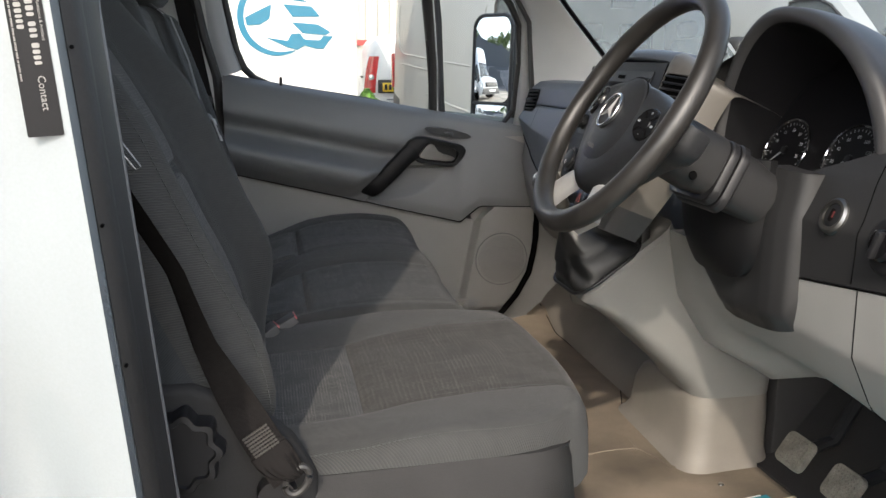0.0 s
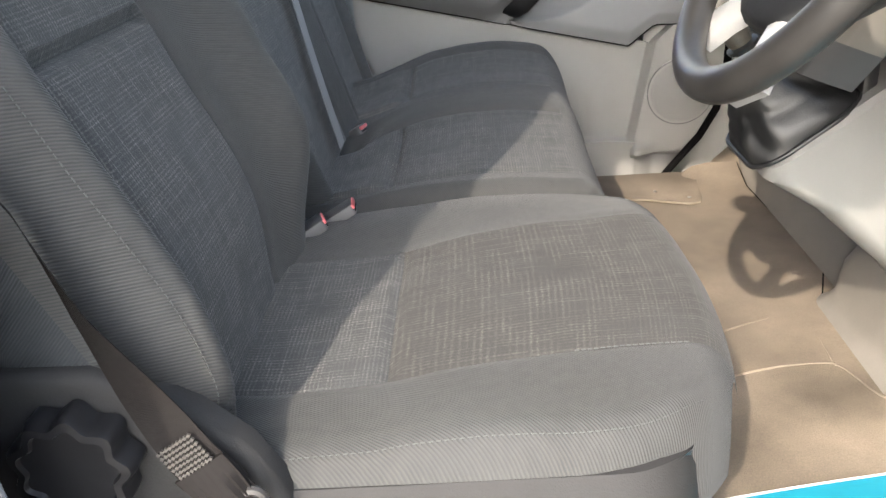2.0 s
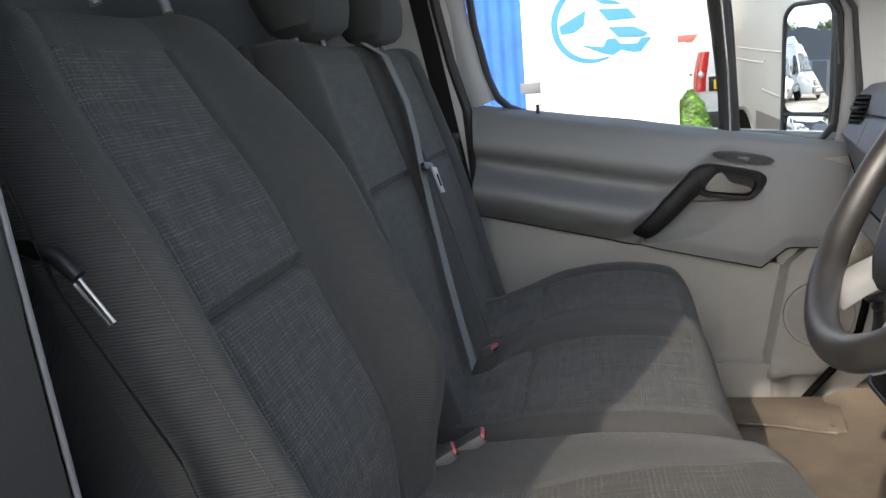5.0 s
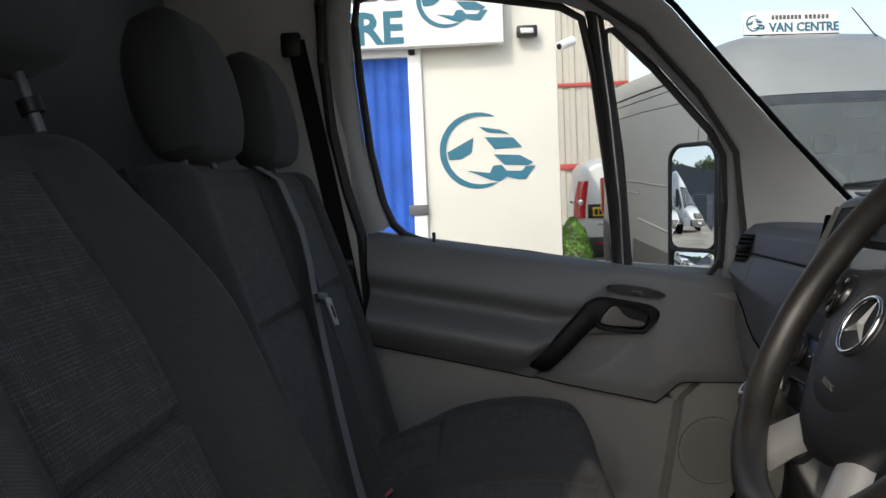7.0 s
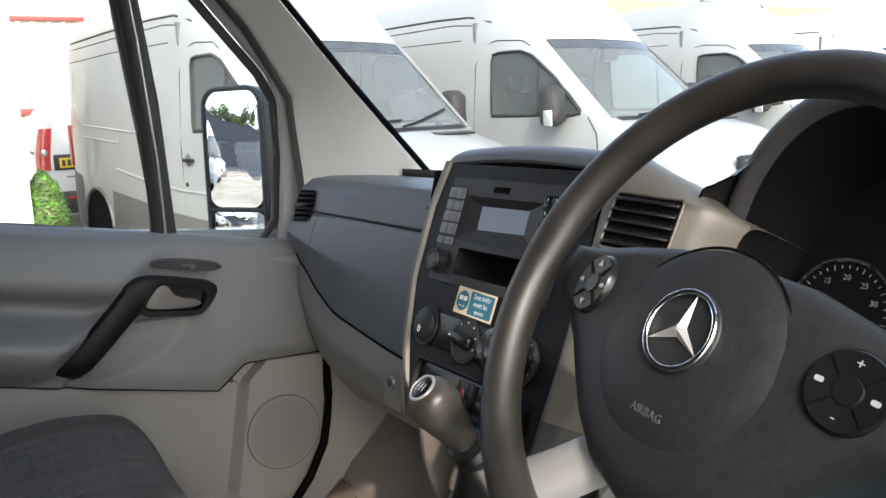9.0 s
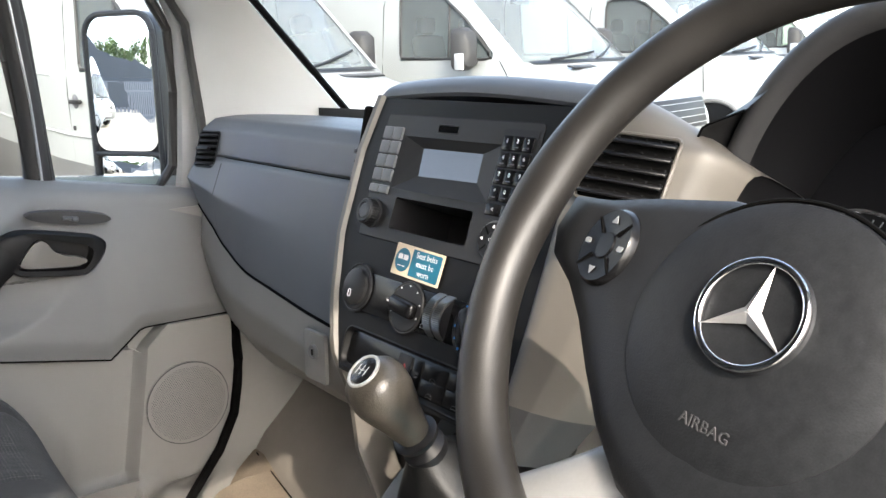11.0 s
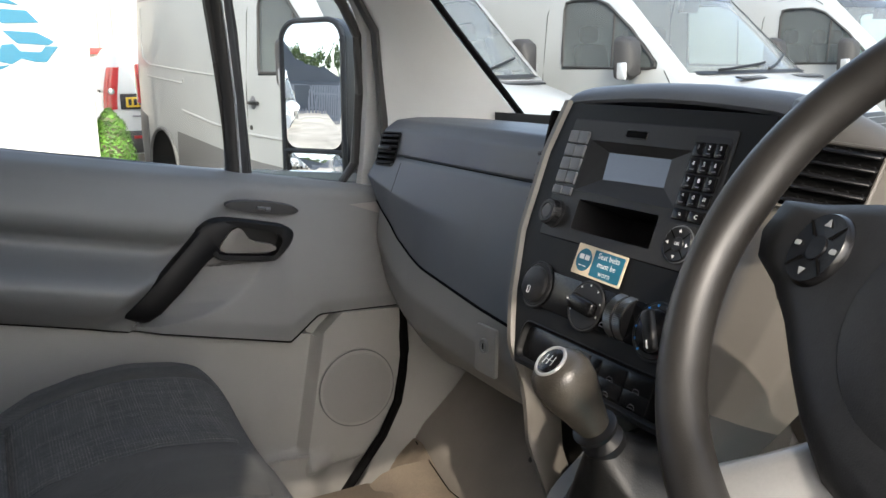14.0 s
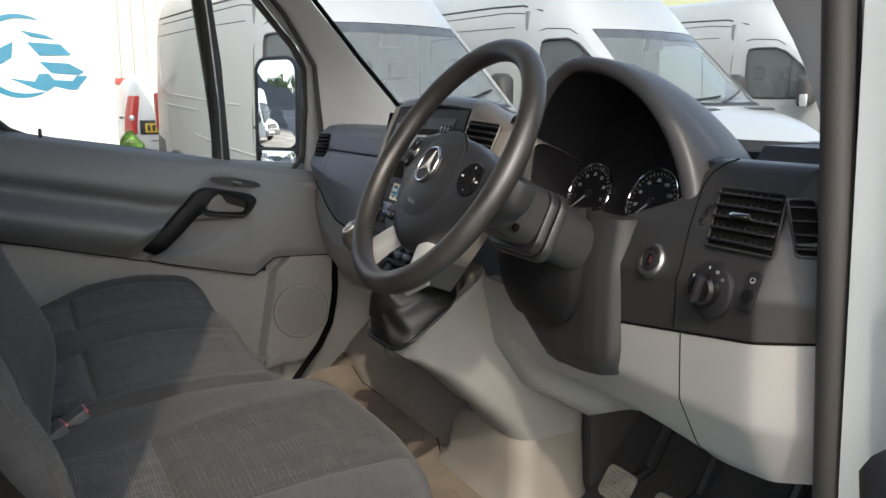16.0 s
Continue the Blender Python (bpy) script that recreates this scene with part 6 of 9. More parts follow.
part("collar", revolve(B(), [(0.016, 0.0), (0.021, 0.004), (0.022, 0.014), (0.015, 0.020), (0.015, 0.026), (0.022, 0.027), (0.023, 0.032), (0.018, 0.035)], GM, 24), "black", gl)
part("knob", revolve(B(), [(0.016, 0.033), (0.0185, 0.045), (0.021, 0.058), (0.0255, 0.075), (0.029, 0.090), (0.0295, 0.103), (0.027, 0.113), (0.021, 0.120), (0.014, 0.123), (0.0, 0.1235)], GM, 36), "knob", gl, "worn leather knob")
cm = GM @ Matrix.Translation((-0.002, 0.001, 0.110)) @ Euler((0.10, -0.06, 0)).to_matrix().to_4x4()
cap = part("cap", revolve(B(), [(0.0, 0.0152), (0.0125, 0.0148), (0.0145, 0.0135), (0.015, 0.004)], cm, 32), "gloss_black", gl, "black cap with the gear pattern")
part("cap_ring", tube(B(), [cm @ Vector((0.0158 * math.cos(t), 0.0158 * math.sin(t), 0.0130)) for t in np.linspace(0, 2 * math.pi, 40, endpoint=False)], 0.0018, 8, closed=True), "silver", gl)
for a, b in (((-0.006, -0.005), (-0.006, 0.005)), ((0, -0.005), (0, 0.005)), ((0.006, -0.005), (0.006, 0.005)), ((-0.006, 0), (0.006, 0))):
    part("pattern_line", tube(B(), [cm @ Vector((*a, 0.0152)), cm @ Vector((*b, 0.0152))], 0.0004, 5), "dial_mark", cap)

# ---- steering wheel ----
TI = radians(32.4)
CW = Vector((0.5357, 1.1971, 1.4813))
W0 = Matrix.Translation(CW) @ Matrix.Rotation(radians(-2.2), 4, "Z") @ basis((0, 0, 0), (0, -1, 0), (math.sin(TI), 0, math.cos(TI)))      # X to the right, Y up, Z at the driver
WH = W0 @ pose(0, 0, 0, 0, 0, -7)      # the wheel stands a little turned
WB = WH @ Matrix.Translation((-0.004, 0.002, -0.005))      # its boss
sw_ = thing("steering_wheel", tuple(CW), "black steering wheel with two silver lower spokes and a chrome emblem", "steering wheel")


def rim_pt(t, q, R=0.1941, r=0.0168):
    """The rim, swollen where the spokes run into it."""
    k = 1 + sum(g * math.exp(-(((t - a + math.pi) % (2 * math.pi) - math.pi) / 0.20) ** 2) * (1 - 0.5 * math.cos(q)) for a, g in ((0.10, 0.12), (math.pi - 0.10, 0.12), (-1.03, 0.06), (math.pi + 1.03, 0.06)))
    return WH @ Vector(((R + r * k * math.cos(q)) * math.cos(t), (R + r * k * math.cos(q)) * math.sin(t), 0.004 + r * 0.98 * math.sin(q)))


part("rim", sheet(B(), lambda u, v: rim_pt(2 * math.pi * u, 2 * math.pi * v), 96, 20, (1.2, 0.1)), "rim", sw_, "grained black rim with worn sheen")


def W_(x, y, h=0.0):
    return WB @ Vector((x, y, h))


# cover: wide shield with side ears, domed
cov = [(-0.186, 0.026), (-0.150, 0.030), (-0.110, 0.040), (-0.060, 0.050), (0.0, 0.052), (0.060, 0.050), (0.110, 0.040), (0.150, 0.030), (0.186, 0.026), (0.190, 0.0), (0.180, -0.018), (0.152, -0.032), (0.126, -0.052), (0.100, -0.078), (0.074, -0.102), (0.042, -0.124), (0.0, -0.136), (-0.042, -0.124), (-0.074, -0.102), (-0.100, -0.078), (-0.126, -0.052), (-0.152, -0.032), (-0.180, -0.018), (-0.190, 0.0)]
bm = B()
rings = []
for s, h in ((0.86, -0.055), (0.98, -0.040), (1.0, -0.022), (0.985, -0.006), (0.93, 0.004), (0.80, 0.010), (0.60, 0.0125), (0.30, 0.014), (0.05, 0.0145)):
    rings.append([W_(x * s, -0.02 * (1 - s) + y * s, h - 0.012 * (abs(x * s) / 0.19) ** 2) for x, y in cov])
loft(bm, rings)
part("cover", bm, "hub", sw_, "matt black boss cover")
bm = B()
revolve(bm, [(0.0745, 0.000), (0.0750, 0.008), (0.0735, 0.0115), (0.064, 0.0155), (0.042, 0.0200), (0.0, 0.0220)], WB @ Matrix.Translation((0, -0.020, 0)), 56, sx=1.0, sy=0.98)
part("airbag_cover", bm, "hub", sw_, "round domed centre pad")
part("pad_groove", tube(B(), [W_(0.0764 * math.cos(t), -0.020 + 0.0749 * math.sin(t), 0.0088) for t in np.linspace(0, 2 * math.pi, 64, endpoint=False)], 0.0012, 6, closed=True), "void", sw_)
part("lettering", lettering("AIRBAG", 0.0085, WB @ pose(0.003, -0.071, 0.0181, 12, 0, 0), 0.0005), "hood_slate", sw_, "raised grey lettering")
EM = WB @ Matrix.Translation((0.001, -0.012, 0.022))
em = part("emblem_well", revolve(B(), [(0.0, 0.0006), (0.029, 0.0006), (0.030, -0.001)], EM, 40), "hub", sw_)
part("emblem_ring", tube(B(), [EM @ Vector((0.0275 * math.cos(t), 0.0275 * math.sin(t), 0.003)) for t in np.linspace(0, 2 * math.pi, 56, endpoint=False)], 0.0022, 10, closed=True), "chrome", em, "chrome ring")
for a in (90, 210, 330):
    bm = B()
    m = EM @ pose(0, 0, 0.001, 0, 0, a)
    vs = [bm.verts.new(m @ Vector(p)) for p in ((0.0265, 0, 0.001), (0.002, 0.0046, 0.001), (-0.0026, 0, 0.001), (0.002, -0.0046, 0.001), (0.001, 0, 0.0052))]
    for q in ((0, 1, 4), (1, 2, 4), (2, 3, 4), (3, 0, 4), (3, 2, 1, 0)):
        bm.faces.new([vs[i] for i in q])
    part("emblem_arm", bm, "silver", em, angle=10)
# key pads at both sides
for s in (-1, 1):
    km = WB @ pose(s * 0.1155, -0.004, 0.0066, 0, s * 12, 0)
    kp = part("key_pad", revolve(B(), [(0.0, 0.004), (0.008, 0.004), (0.009, 0.003), (0.0235, 0.004), (0.0255, 0.001), (0.026, -0.008)], km, 36, sx=1.0 if s > 0 else 0.9), "gloss_black", sw_, "round pad of four keys")
    for a in (45, 135, 225, 315):
        part("key_gap", box(B(), km @ pose(0.0165 * math.cos(radians(a)), 0.0165 * math.sin(radians(a)), 0.0042, 0, 0, a).translation, (0.013, 0.0012, 0.001), km.to_3x3() @ Euler((0, 0, radians(a))).to_matrix()), "void", kp)
    for k, a in enumerate((0, 90, 180, 270)):
        c = km @ Matrix.Translation((0.0165 * math.cos(radians(a)), 0.0165 * math.sin(radians(a)), 0.0042))
        if s > 0 and k == 1:
            part("symbol", lettering("+", 0.009, c, 0.0003), "dial_mark", kp)
        elif s > 0 and k == 3:
            part("symbol", lettering("-", 0.009, c, 0.0003), "dial_mark", kp)
        elif k % 2 == 0:
            part("symbol", prism(B(), rrect(0.0055, 0.0035, 0.0012, 2), c, 0.0005), "dial_mark", kp)
        else:
            part("symbol", prism(B(), [(0, 0.003 if k == 1 else -0.003), (0.003, -0.002 if k == 1 else 0.002), (-0.003, -0.002 if k == 1 else 0.002)], c, 0.0005), "dial_mark", kp)
# silver lower spokes
for s in (-1, 1):
    bm = B()
    rings = []
    for t, w, h in ((0.0, 0.021, -0.022), (0.25, 0.0205, -0.014), (0.6, 0.0215, -0.010), (1.0, 0.026, -0.008)):
        c = Vector((s * lerp(0.036, 0.098, t), lerp(-0.098, -0.172, t)))
        d = Vector((s * 0.63, -0.78)).normalized()
        nrm = Vector((-d.y, d.x))
        rings.append([W_(c.x + nrm.x * w * k, c.y + nrm.y * w * k, h + z) for k, z in ((-1, -0.014), (-0.94, -0.004), (-0.7, 0.002), (-0.3, 0.005), (0.3, 0.005), (0.7, 0.002), (0.94, -0.004), (1, -0.014))])
    part("silver_spoke", loft(bm, rings), "silver", sw_, "satin silver spoke")
# column, stalks
def C_(x, y, h=0.0):
    return W0 @ Vector((x, y, h))


sc = thing("steering_column", tuple(C_(0, 0, -0.15)), "black steering column shroud with stalks and a rubber gaiter", "steering column")
bm = B()
loft(bm, [[C_(x * k, -0.004 + y * k - dy, h) for x, y in rrect(0.140, 0.096, 0.034, 5)] for k, h, dy in ((0.74, -0.03, 0), (0.90, -0.045, 0), (0.95, -0.060, 0), (0.97, -0.10, -0.002), (0.98, -0.158, -0.006), (0.90, -0.26, -0.010))])
part("shroud", bm, "dash_driver", sc, "charcoal column shroud")
for h, w in ((-0.158, 0.0), (-0.174, 0.006)):
    bm = B()
    loft(bm, [[C_(x + 0.003, -0.003 + y, h + z + 0.12 * y) for x, y in rrect(0.147 + w + e, 0.100 + w + e, 0.024, 5)] for e, z in ((-0.010, 0.004), (-0.004, 0.0045), (0.0, 0.002), (0.001, -0.008), (-0.004, -0.0105), (-0.010, -0.0105))])
    part("collar_step", bm, "black", sc, "stepped black collar")
part("stalk", tube(B(), [C_(-0.05, 0.01, -0.055), C_(-0.10, 0.008, -0.05), C_(-0.125, 0.0, -0.045), C_(-0.165, -0.005, -0.04)], [0.009, 0.008, 0.010, 0.012], 10), "black", sc, "black control stalk")
part("lower_stalk", tube(B(), [C_(-0.05, -0.035, -0.075), C_(-0.10, -0.04, -0.065), C_(-0.135, -0.045, -0.06)], [0.008, 0.008, 0.012], 10), "black", sc)
part("screw", revolve(B(), [(0, 0.003), (0.006, 0.002), (0.007, 0)], basis(C_(0.067, -0.030, -0.12), W0.to_3x3() @ Vector((0, 1, 0)), W0.to_3x3() @ Vector((0, 0, 1))), 12), "void", sc)
# black sheet in place of the dark hole that the column comes out of
bm = B()


def bib(u, v):
    y = lerp(1.137 + 0.030 * v ** 5, 1.385 - 0.030 * v ** 4, u)
    z = lerp(1.41, 1.210 + 0.022 * abs(2 * u - 1) ** 5, v)
    return (0.752 - (0.02 * (1 - v) + 0.030 * math.sin(math.pi * v) + 0.012) * math.sin(math.pi * u) ** 0.6 - 0.004 * math.sin(9 * v) * math.sin(math.pi * u), y, z)


sheet(bm, bib, 24, 16, (0.2, 0.2), (0.012, 0, 0))
part("column_hole_shade", bm, "fascia", sc, "black sheet standing for the dark recess under the column")

# ---- pedals ----
def pedal(nm, x, y, z, w, h, lab, arm=True):
    p = thing(nm, (x, y, z), lab, "pedal", "pedals")
    m = basis((x, y, z), (0, -1, 0), (0.55, 0, 0.83))
    rub = part("pad", prism(B(), rrect(w, h, 0.014, 4), m @ Matrix.Translation((0, 0, -0.008)), 0.014, 0.003), "studded", p, "worn metal-grey ribbed pad")
    nx, ny = int(w / 0.0085), int(h / 0.0085)
    for k in range(ny):
        for j in range(nx):
            part("stud", box(B(), m @ Vector(((j - (nx - 1) / 2) * 0.0084 * 0.96, (k - (ny - 1) / 2) * 0.0084 * 0.96, 0.007)), (0.0046, 0.0046, 0.0026), m.to_3x3() @ Euler((0, 0, 0.785)).to_matrix()), "studded", rub)
    part("arm", tube(B(), [m @ Vector((0, 0, -0.01)), m @ Vector((0, 0.06, -0.06)), (x + 0.16, y, z + 0.16), (x + 0.24, y, z + 0.30)], 0.013, 8), "black", p)


pedal("clutch_pedal", 0.985, 1.322, 0.822, 0.075, 0.066, "worn clutch pedal with a studded pad")
pedal("brake_pedal", 0.985, 1.183, 0.822, 0.075, 0.066, "worn brake pedal with a studded pad")
pedal("accelerator_pedal", 1.00, 1.02, 0.80, 0.055, 0.12, "black accelerator pedal on the floor")
# ---- seats ----
def dist_round(d, r):
    """Height share of a cushion's edge rounding at a distance d inside its outline."""
    t = 1 - min(1, max(0, d) / r)
    return (1 - t ** 2.3) ** (1 / 2.3)


def ease(t, p=0.6):
    """Crowd grid lines towards both ends."""
    return 0.5 - 0.5 * math.cos(math.pi * t) * 1.0


def panel(x0, x1, y0, y1, f, nu, nv, cu=False, cv=False):
    """A sheet over a rectangle of the plan, f giving the place."""
    def g(u, v):
        uu = ease(u) if cu else u
        vv = ease(v) if cv else v
        return f(lerp(x0, x1, uu), lerp(y0, y1, vv))
    return sheet(B(), g, nu, nv, (abs(x1 - x0), abs(y1 - y0)))


ds = thing("single_seat", (0.15, 1.21, 0.70), "dark grey cloth driver's seat with a woven centre and plain bolsters", "seat", "front seats")
S0, S1 = 0.948, 1.505     # outer and inner side
SF = 0.438                # front


def c_sides(x):
    """The cushion's outer and inner edge."""
    return S0 + 0.105 * max(0, (x - 0.28) / 0.168) ** 2.4 + 0.03 * max(0, (0.03 - x) / 0.10) ** 2, S1 - 0.075 * max(0, (x - 0.29) / 0.17) ** 2.4


def c_seams(x):
    """The seams at both sides of the woven insert."""
    return 1.062 + 0.13 * max(0, x - 0.12), 1.334 + 0.20 * max(0, x - 0.12)


def front(y):
    """The cushion's front edge, bowed forward in its middle."""
    return SF - 0.004 + 0.050 * math.sin(math.pi * min(1, max(0, (y - 0.97) / 0.58)))


def d_cush(x, y):
    """The driver's cushion top and rounded sides."""
    o, i = c_sides(x)
    a, b = c_seams(x)
    d = min(y - o, i - y)
    top = 1.083 + 0.004 * math.exp(-((y - 1.00) / 0.06) ** 2) + 0.016 * math.exp(-((y - 1.42) / 0.08) ** 2) + 0.008 * math.sin(math.pi * min(1, max(0, (y - 0.95) / 0.55))) - 0.012 * math.exp(-((x - 0.0) / 0.10) ** 2) + 0.008 * math.sin(math.pi * min(1, max(0, (x - 0.12) / 0.3)))
    for s in (a, b):
        top -= 0.0022 * math.exp(-((y - s) / 0.005) ** 2)
    if a < y < b:
        top -= 0.007 * math.exp(-((x - 0.121) / 0.006) ** 2)
    top += 0.0015 * noise.noise((x * 22, y * 22, 1)) + 0.003 * noise.noise((x * 7, y * 7, 4))
    k = dist_round(d, 0.036) * dist_round(front(y) - x, 0.060)
    zb = 1.030 - 0.055 * step(0.28, 0.42, x)
    return (x, y, zb + (top - zb) * k)


def strip(lo, hi, x0, x1, nu, nv, cu=False, cv=False):
    """A cushion panel between two lines that run forward."""
    def g(u, v):
        e = front(lerp(lo(0.40), hi(0.40), v)) if x1 == SF else x1
        x = lerp(x0, e, math.sin(math.pi / 2 * u) if cu else u)
        return d_cush(x, lerp(lo(x), hi(x), ease(v) if cv else v))
    return sheet(B(), g, nu, nv, (abs(x1 - x0), hi(0.2) - lo(0.2)))


edge_o, edge_i = (lambda x: c_sides(x)[0]), (lambda x: c_sides(x)[1])
seam_o, seam_i = (lambda x: c_seams(x)[0]), (lambda x: c_seams(x)[1])
part("cushion_insert_rear", strip(seam_o, seam_i, -0.07, 0.121, 18, 26), "tweed", ds, "woven grey-black insert")
part("cushion_insert_front", strip(seam_o, seam_i, 0.121, SF, 40, 26, cu=True), "tweed_fine", ds, "fine-ribbed grey insert")
band_o = (lambda x: c_sides(x)[0] + 0.019)
part("cushion_side", strip(edge_o, band_o, -0.07, SF, 50, 16, cu=True), "twill", ds, "plain side band below the seam")
part("cushion_bolster_outer", strip(band_o, seam_o, -0.07, SF, 50, 22, cu=True), "twill", ds)
part("cushion_bolster_inner", strip(seam_i, edge_i, -0.07, SF, 50, 26, cu=True, cv=True), "twill", ds)
bm = B()
for k in range(62):
    x = 0.0 + k * 0.0066
    a, b = Vector(d_cush(x, c_sides(x)[0] + 0.020)), Vector(d_cush(x + 0.0042, c_sides(x + 0.0042)[0] + 0.020))
    tube(bm, [a + Vector((0, -0.001, 0.001)), b + Vector((0, -0.001, 0.001))], 0.0007, 4)
part("stitching", bm, "thread", ds, "pale stitching along the cushion's edge")["kind"] = "stuff"
bm = B()
for k in range(18):
    x = 0.30 + k * 0.0062
    a, b = Vector(d_cush(x, seam_o(x) - 0.003)), Vector(d_cush(x + 0.004, seam_o(x) - 0.003))
    tube(bm, [a + Vector((0, 0, 0.0025)), b + Vector((0, 0, 0.0025))], 0.0009, 4)
part("stitching", bm, "thread", ds)["kind"] = "stuff"
bm = B()
loft(bm, [[Vector((x, y, z)) for x, y in rrect(w, d, r, 5, cx, 1.216)] for z, w, d, r, cx in ((1.052, 0.48, 0.52, 0.08, 0.165), (1.02, 0.47, 0.52, 0.08, 0.165), (0.93, 0.45, 0.51, 0.08, 0.16))])
part("cushion_pan", bm, "black", ds)
# plastic side shell
def shell(u, v):
    x = lerp(-0.22, 0.408, u)
    zt = interp(x, (-0.22, -0.16, -0.08, 0.0, 0.06, 0.32, 0.36, 0.385, 0.400, 0.408), (1.03, 1.05, 1.055, 1.055, 1.055, 1.060, 1.058, 1.052, 1.040, 1.00))
    z = lerp(zt, 0.80, v)
    return (x - 0.02 * v * step(0.28, 0.39, x), 0.930 + 0.02 * (1 - v) ** 6 + 0.012 * v - 0.014 * math.sin(math.pi * min(1, v * 1.3)) + 0.07 * max(0, (x - 0.31) / 0.098) ** 2.5, z)


bm = B()
sheet(bm, shell, 50, 20, (0.65, 0.2), (0, 0.03, 0))
part("side_shell", bm, "shell_plastic", ds, "grained charcoal side shell")
bm = B()
sheet(bm, lambda u, v: (lerp(0.10, 0.20, u), 0.917 - 0.010 * math.sin(math.pi * v), lerp(0.955, 0.985, v) + 0.01 * u), 8, 6, (1, 1), (0, 0.012, 0))
part("height_lever", bm, "black", ds, "black seat lever")
part("shell_cap", revolve(B(), [(0, 0.003), (0.020, 0.002), (0.022, 0.0)], basis((0.29, 0.9175, 0.96), (1, 0, 0), (0, 0, 1)), 24), "dash_driver", ds)
# arched recliner cover with its scalloped wheel
bm = B()
prism(bm, [(-0.30, 0.95), (-0.29, 1.10), (-0.235, 1.165), (-0.17, 1.188), (-0.09, 1.188), (-0.03, 1.160), (0.024, 1.108), (0.05, 1.06), (0.05, 0.95)], basis((0, 0.965, 0), (1, 0, 0), (0, 0, 1)), 0.030, 0.012, 3)
part("recliner_cover", bm, "shell_plastic", ds, "black arched recliner cover")
km = basis((-0.106, 0.922, 1.118), (1, 0, 0), (0, 0, 1))
bm = B()
scal = [((0.047 + 0.004 * math.cos(9 * t)) * math.cos(t), (0.047 + 0.004 * math.cos(9 * t)) * math.sin(t)) for t in np.linspace(0, 2 * math.pi, 90, endpoint=False)]
loft(bm, [[km @ Vector((x * s, y * s, h)) for x, y in scal] for s, h in ((1.0, -0.01), (1.0, 0.010), (0.94, 0.017), (0.80, 0.018), (0.76, 0.014), (0.3, 0.013))])
part("recliner_wheel", bm, "black", ds, "black scalloped recliner wheel")
bm = B()
box(bm, (0.10, 1.21, 0.80), (0.44, 0.46, 0.20), bev=0.03)
part("pedestal", bm, "black", ds)

# backrest: h runs up the back
BA = radians(24)


def back_at(h, y, f):
    """A place on the driver's backrest: h up it, f forward of its face."""
    return Vector((0.03 - h * math.sin(BA) + f * math.cos(BA), y, 1.055 + h * math.cos(BA) + f * math.sin(BA)))


def b_side(h):
    """The outer and inner sides at that height."""
    k = max(0, (h - 0.42) / 0.30)
    lowk = max(0, (0.17 - h) / 0.17)
    return S0 + 0.08 * k ** 2.2 + 0.012 * lowk, S1 - 0.03 - 0.09 * k ** 2.2 - 0.07 * lowk ** 1.7


BT = 0.715


def b_face(h, y):
    o, i = b_side(h)
    yy = lerp(o, i, (y - S0) / (S1 - S0))
    w = (y - S0) / (S1 - S0)
    f = (0.034 * math.exp(-((w - 0.06) / 0.08) ** 2) + 0.062 * (0.3 + 0.7 * step(0.03, 0.20, h)) * math.exp(-((w - 0.87) / 0.10) ** 2)) * (1 - 0.5 * step(0.45, 0.72, h)) + 0.018 * math.exp(-((h - 0.16) / 0.10) ** 2) - 0.018 * step(0.42, 0.68, h)
    f -= (0.050 - 0.018 * step(0.2, 0.0, w)) * math.exp(-(h / 0.20) ** 2)      # the foot of the back curls away
    for s in (1.052, 1.325):
        f -= 0.006 * math.exp(-((y - s) / 0.0055) ** 2)
    if 1.052 < y < 1.325:
        f -= 0.018 * math.exp(-((h - 0.378) / 0.008) ** 2)
    d = min(yy - o, i - yy)
    k = dist_round(d, 0.045) * dist_round(BT - h, 0.06) * dist_round(h + 0.03 - 0.085 * step(0.22, 0.04, w) - 0.06 * step(0.80, 0.98, w), 0.055)
    f += 0.0012 * noise.noise((h * 20, y * 20, 5))
    return back_at(h, yy, -0.055 + (f + 0.055) * k)


part("back_insert_lower", panel(0.0, 0.378, 1.052, 1.325, b_face, 30, 22), "tweed", ds, "woven grey-black insert")
part("back_insert_upper", panel(0.378, 0.66, 1.052, 1.325, b_face, 24, 22), "tweed", ds, "woven grey-black insert")
part("back_bolster_outer", panel(0.0, 0.66, S0, 1.052, b_face, 40, 22, cv=True), "twill", ds)
part("back_bolster_inner", panel(0.0, 0.66, 1.325, S1, b_face, 40, 22, cv=True), "twill", ds)
part("back_top", panel(0.66, BT, S0, S1, b_face, 16, 50, cu=True, cv=True), "twill", ds)


def b_wrap(h, t):
    """The back's sides and rear."""
    o, i = b_side(h)
    k = dist_round(BT - h, 0.06)
    a = math.pi * t
    return back_at(h, lerp(o, i, 0.5 - 0.5 * math.cos(a)), -0.055 - (0.125 + 0.10 * max(0, 1 - h / 0.40)) * k * math.sin(a) ** 0.5)


part("back_shell", sheet(B(), lambda u, v: b_wrap(lerp(-0.02, BT, u), v), 30, 30, (0.7, 0.7)), "side_cloth", ds)
bm = B()
for k in range(90):
    h = 0.05 + k * 0.0068
    a, b = b_face(h, S0 + 0.020), b_face(h + 0.0045, S0 + 0.020)
    tube(bm, [a + Vector((0.0015, -0.0015, 0)), b + Vector((0.0015, -0.0015, 0))], 0.0007, 4)
part("stitching", bm, "thread", ds, "pale stitching down the bolster")["kind"] = "stuff"


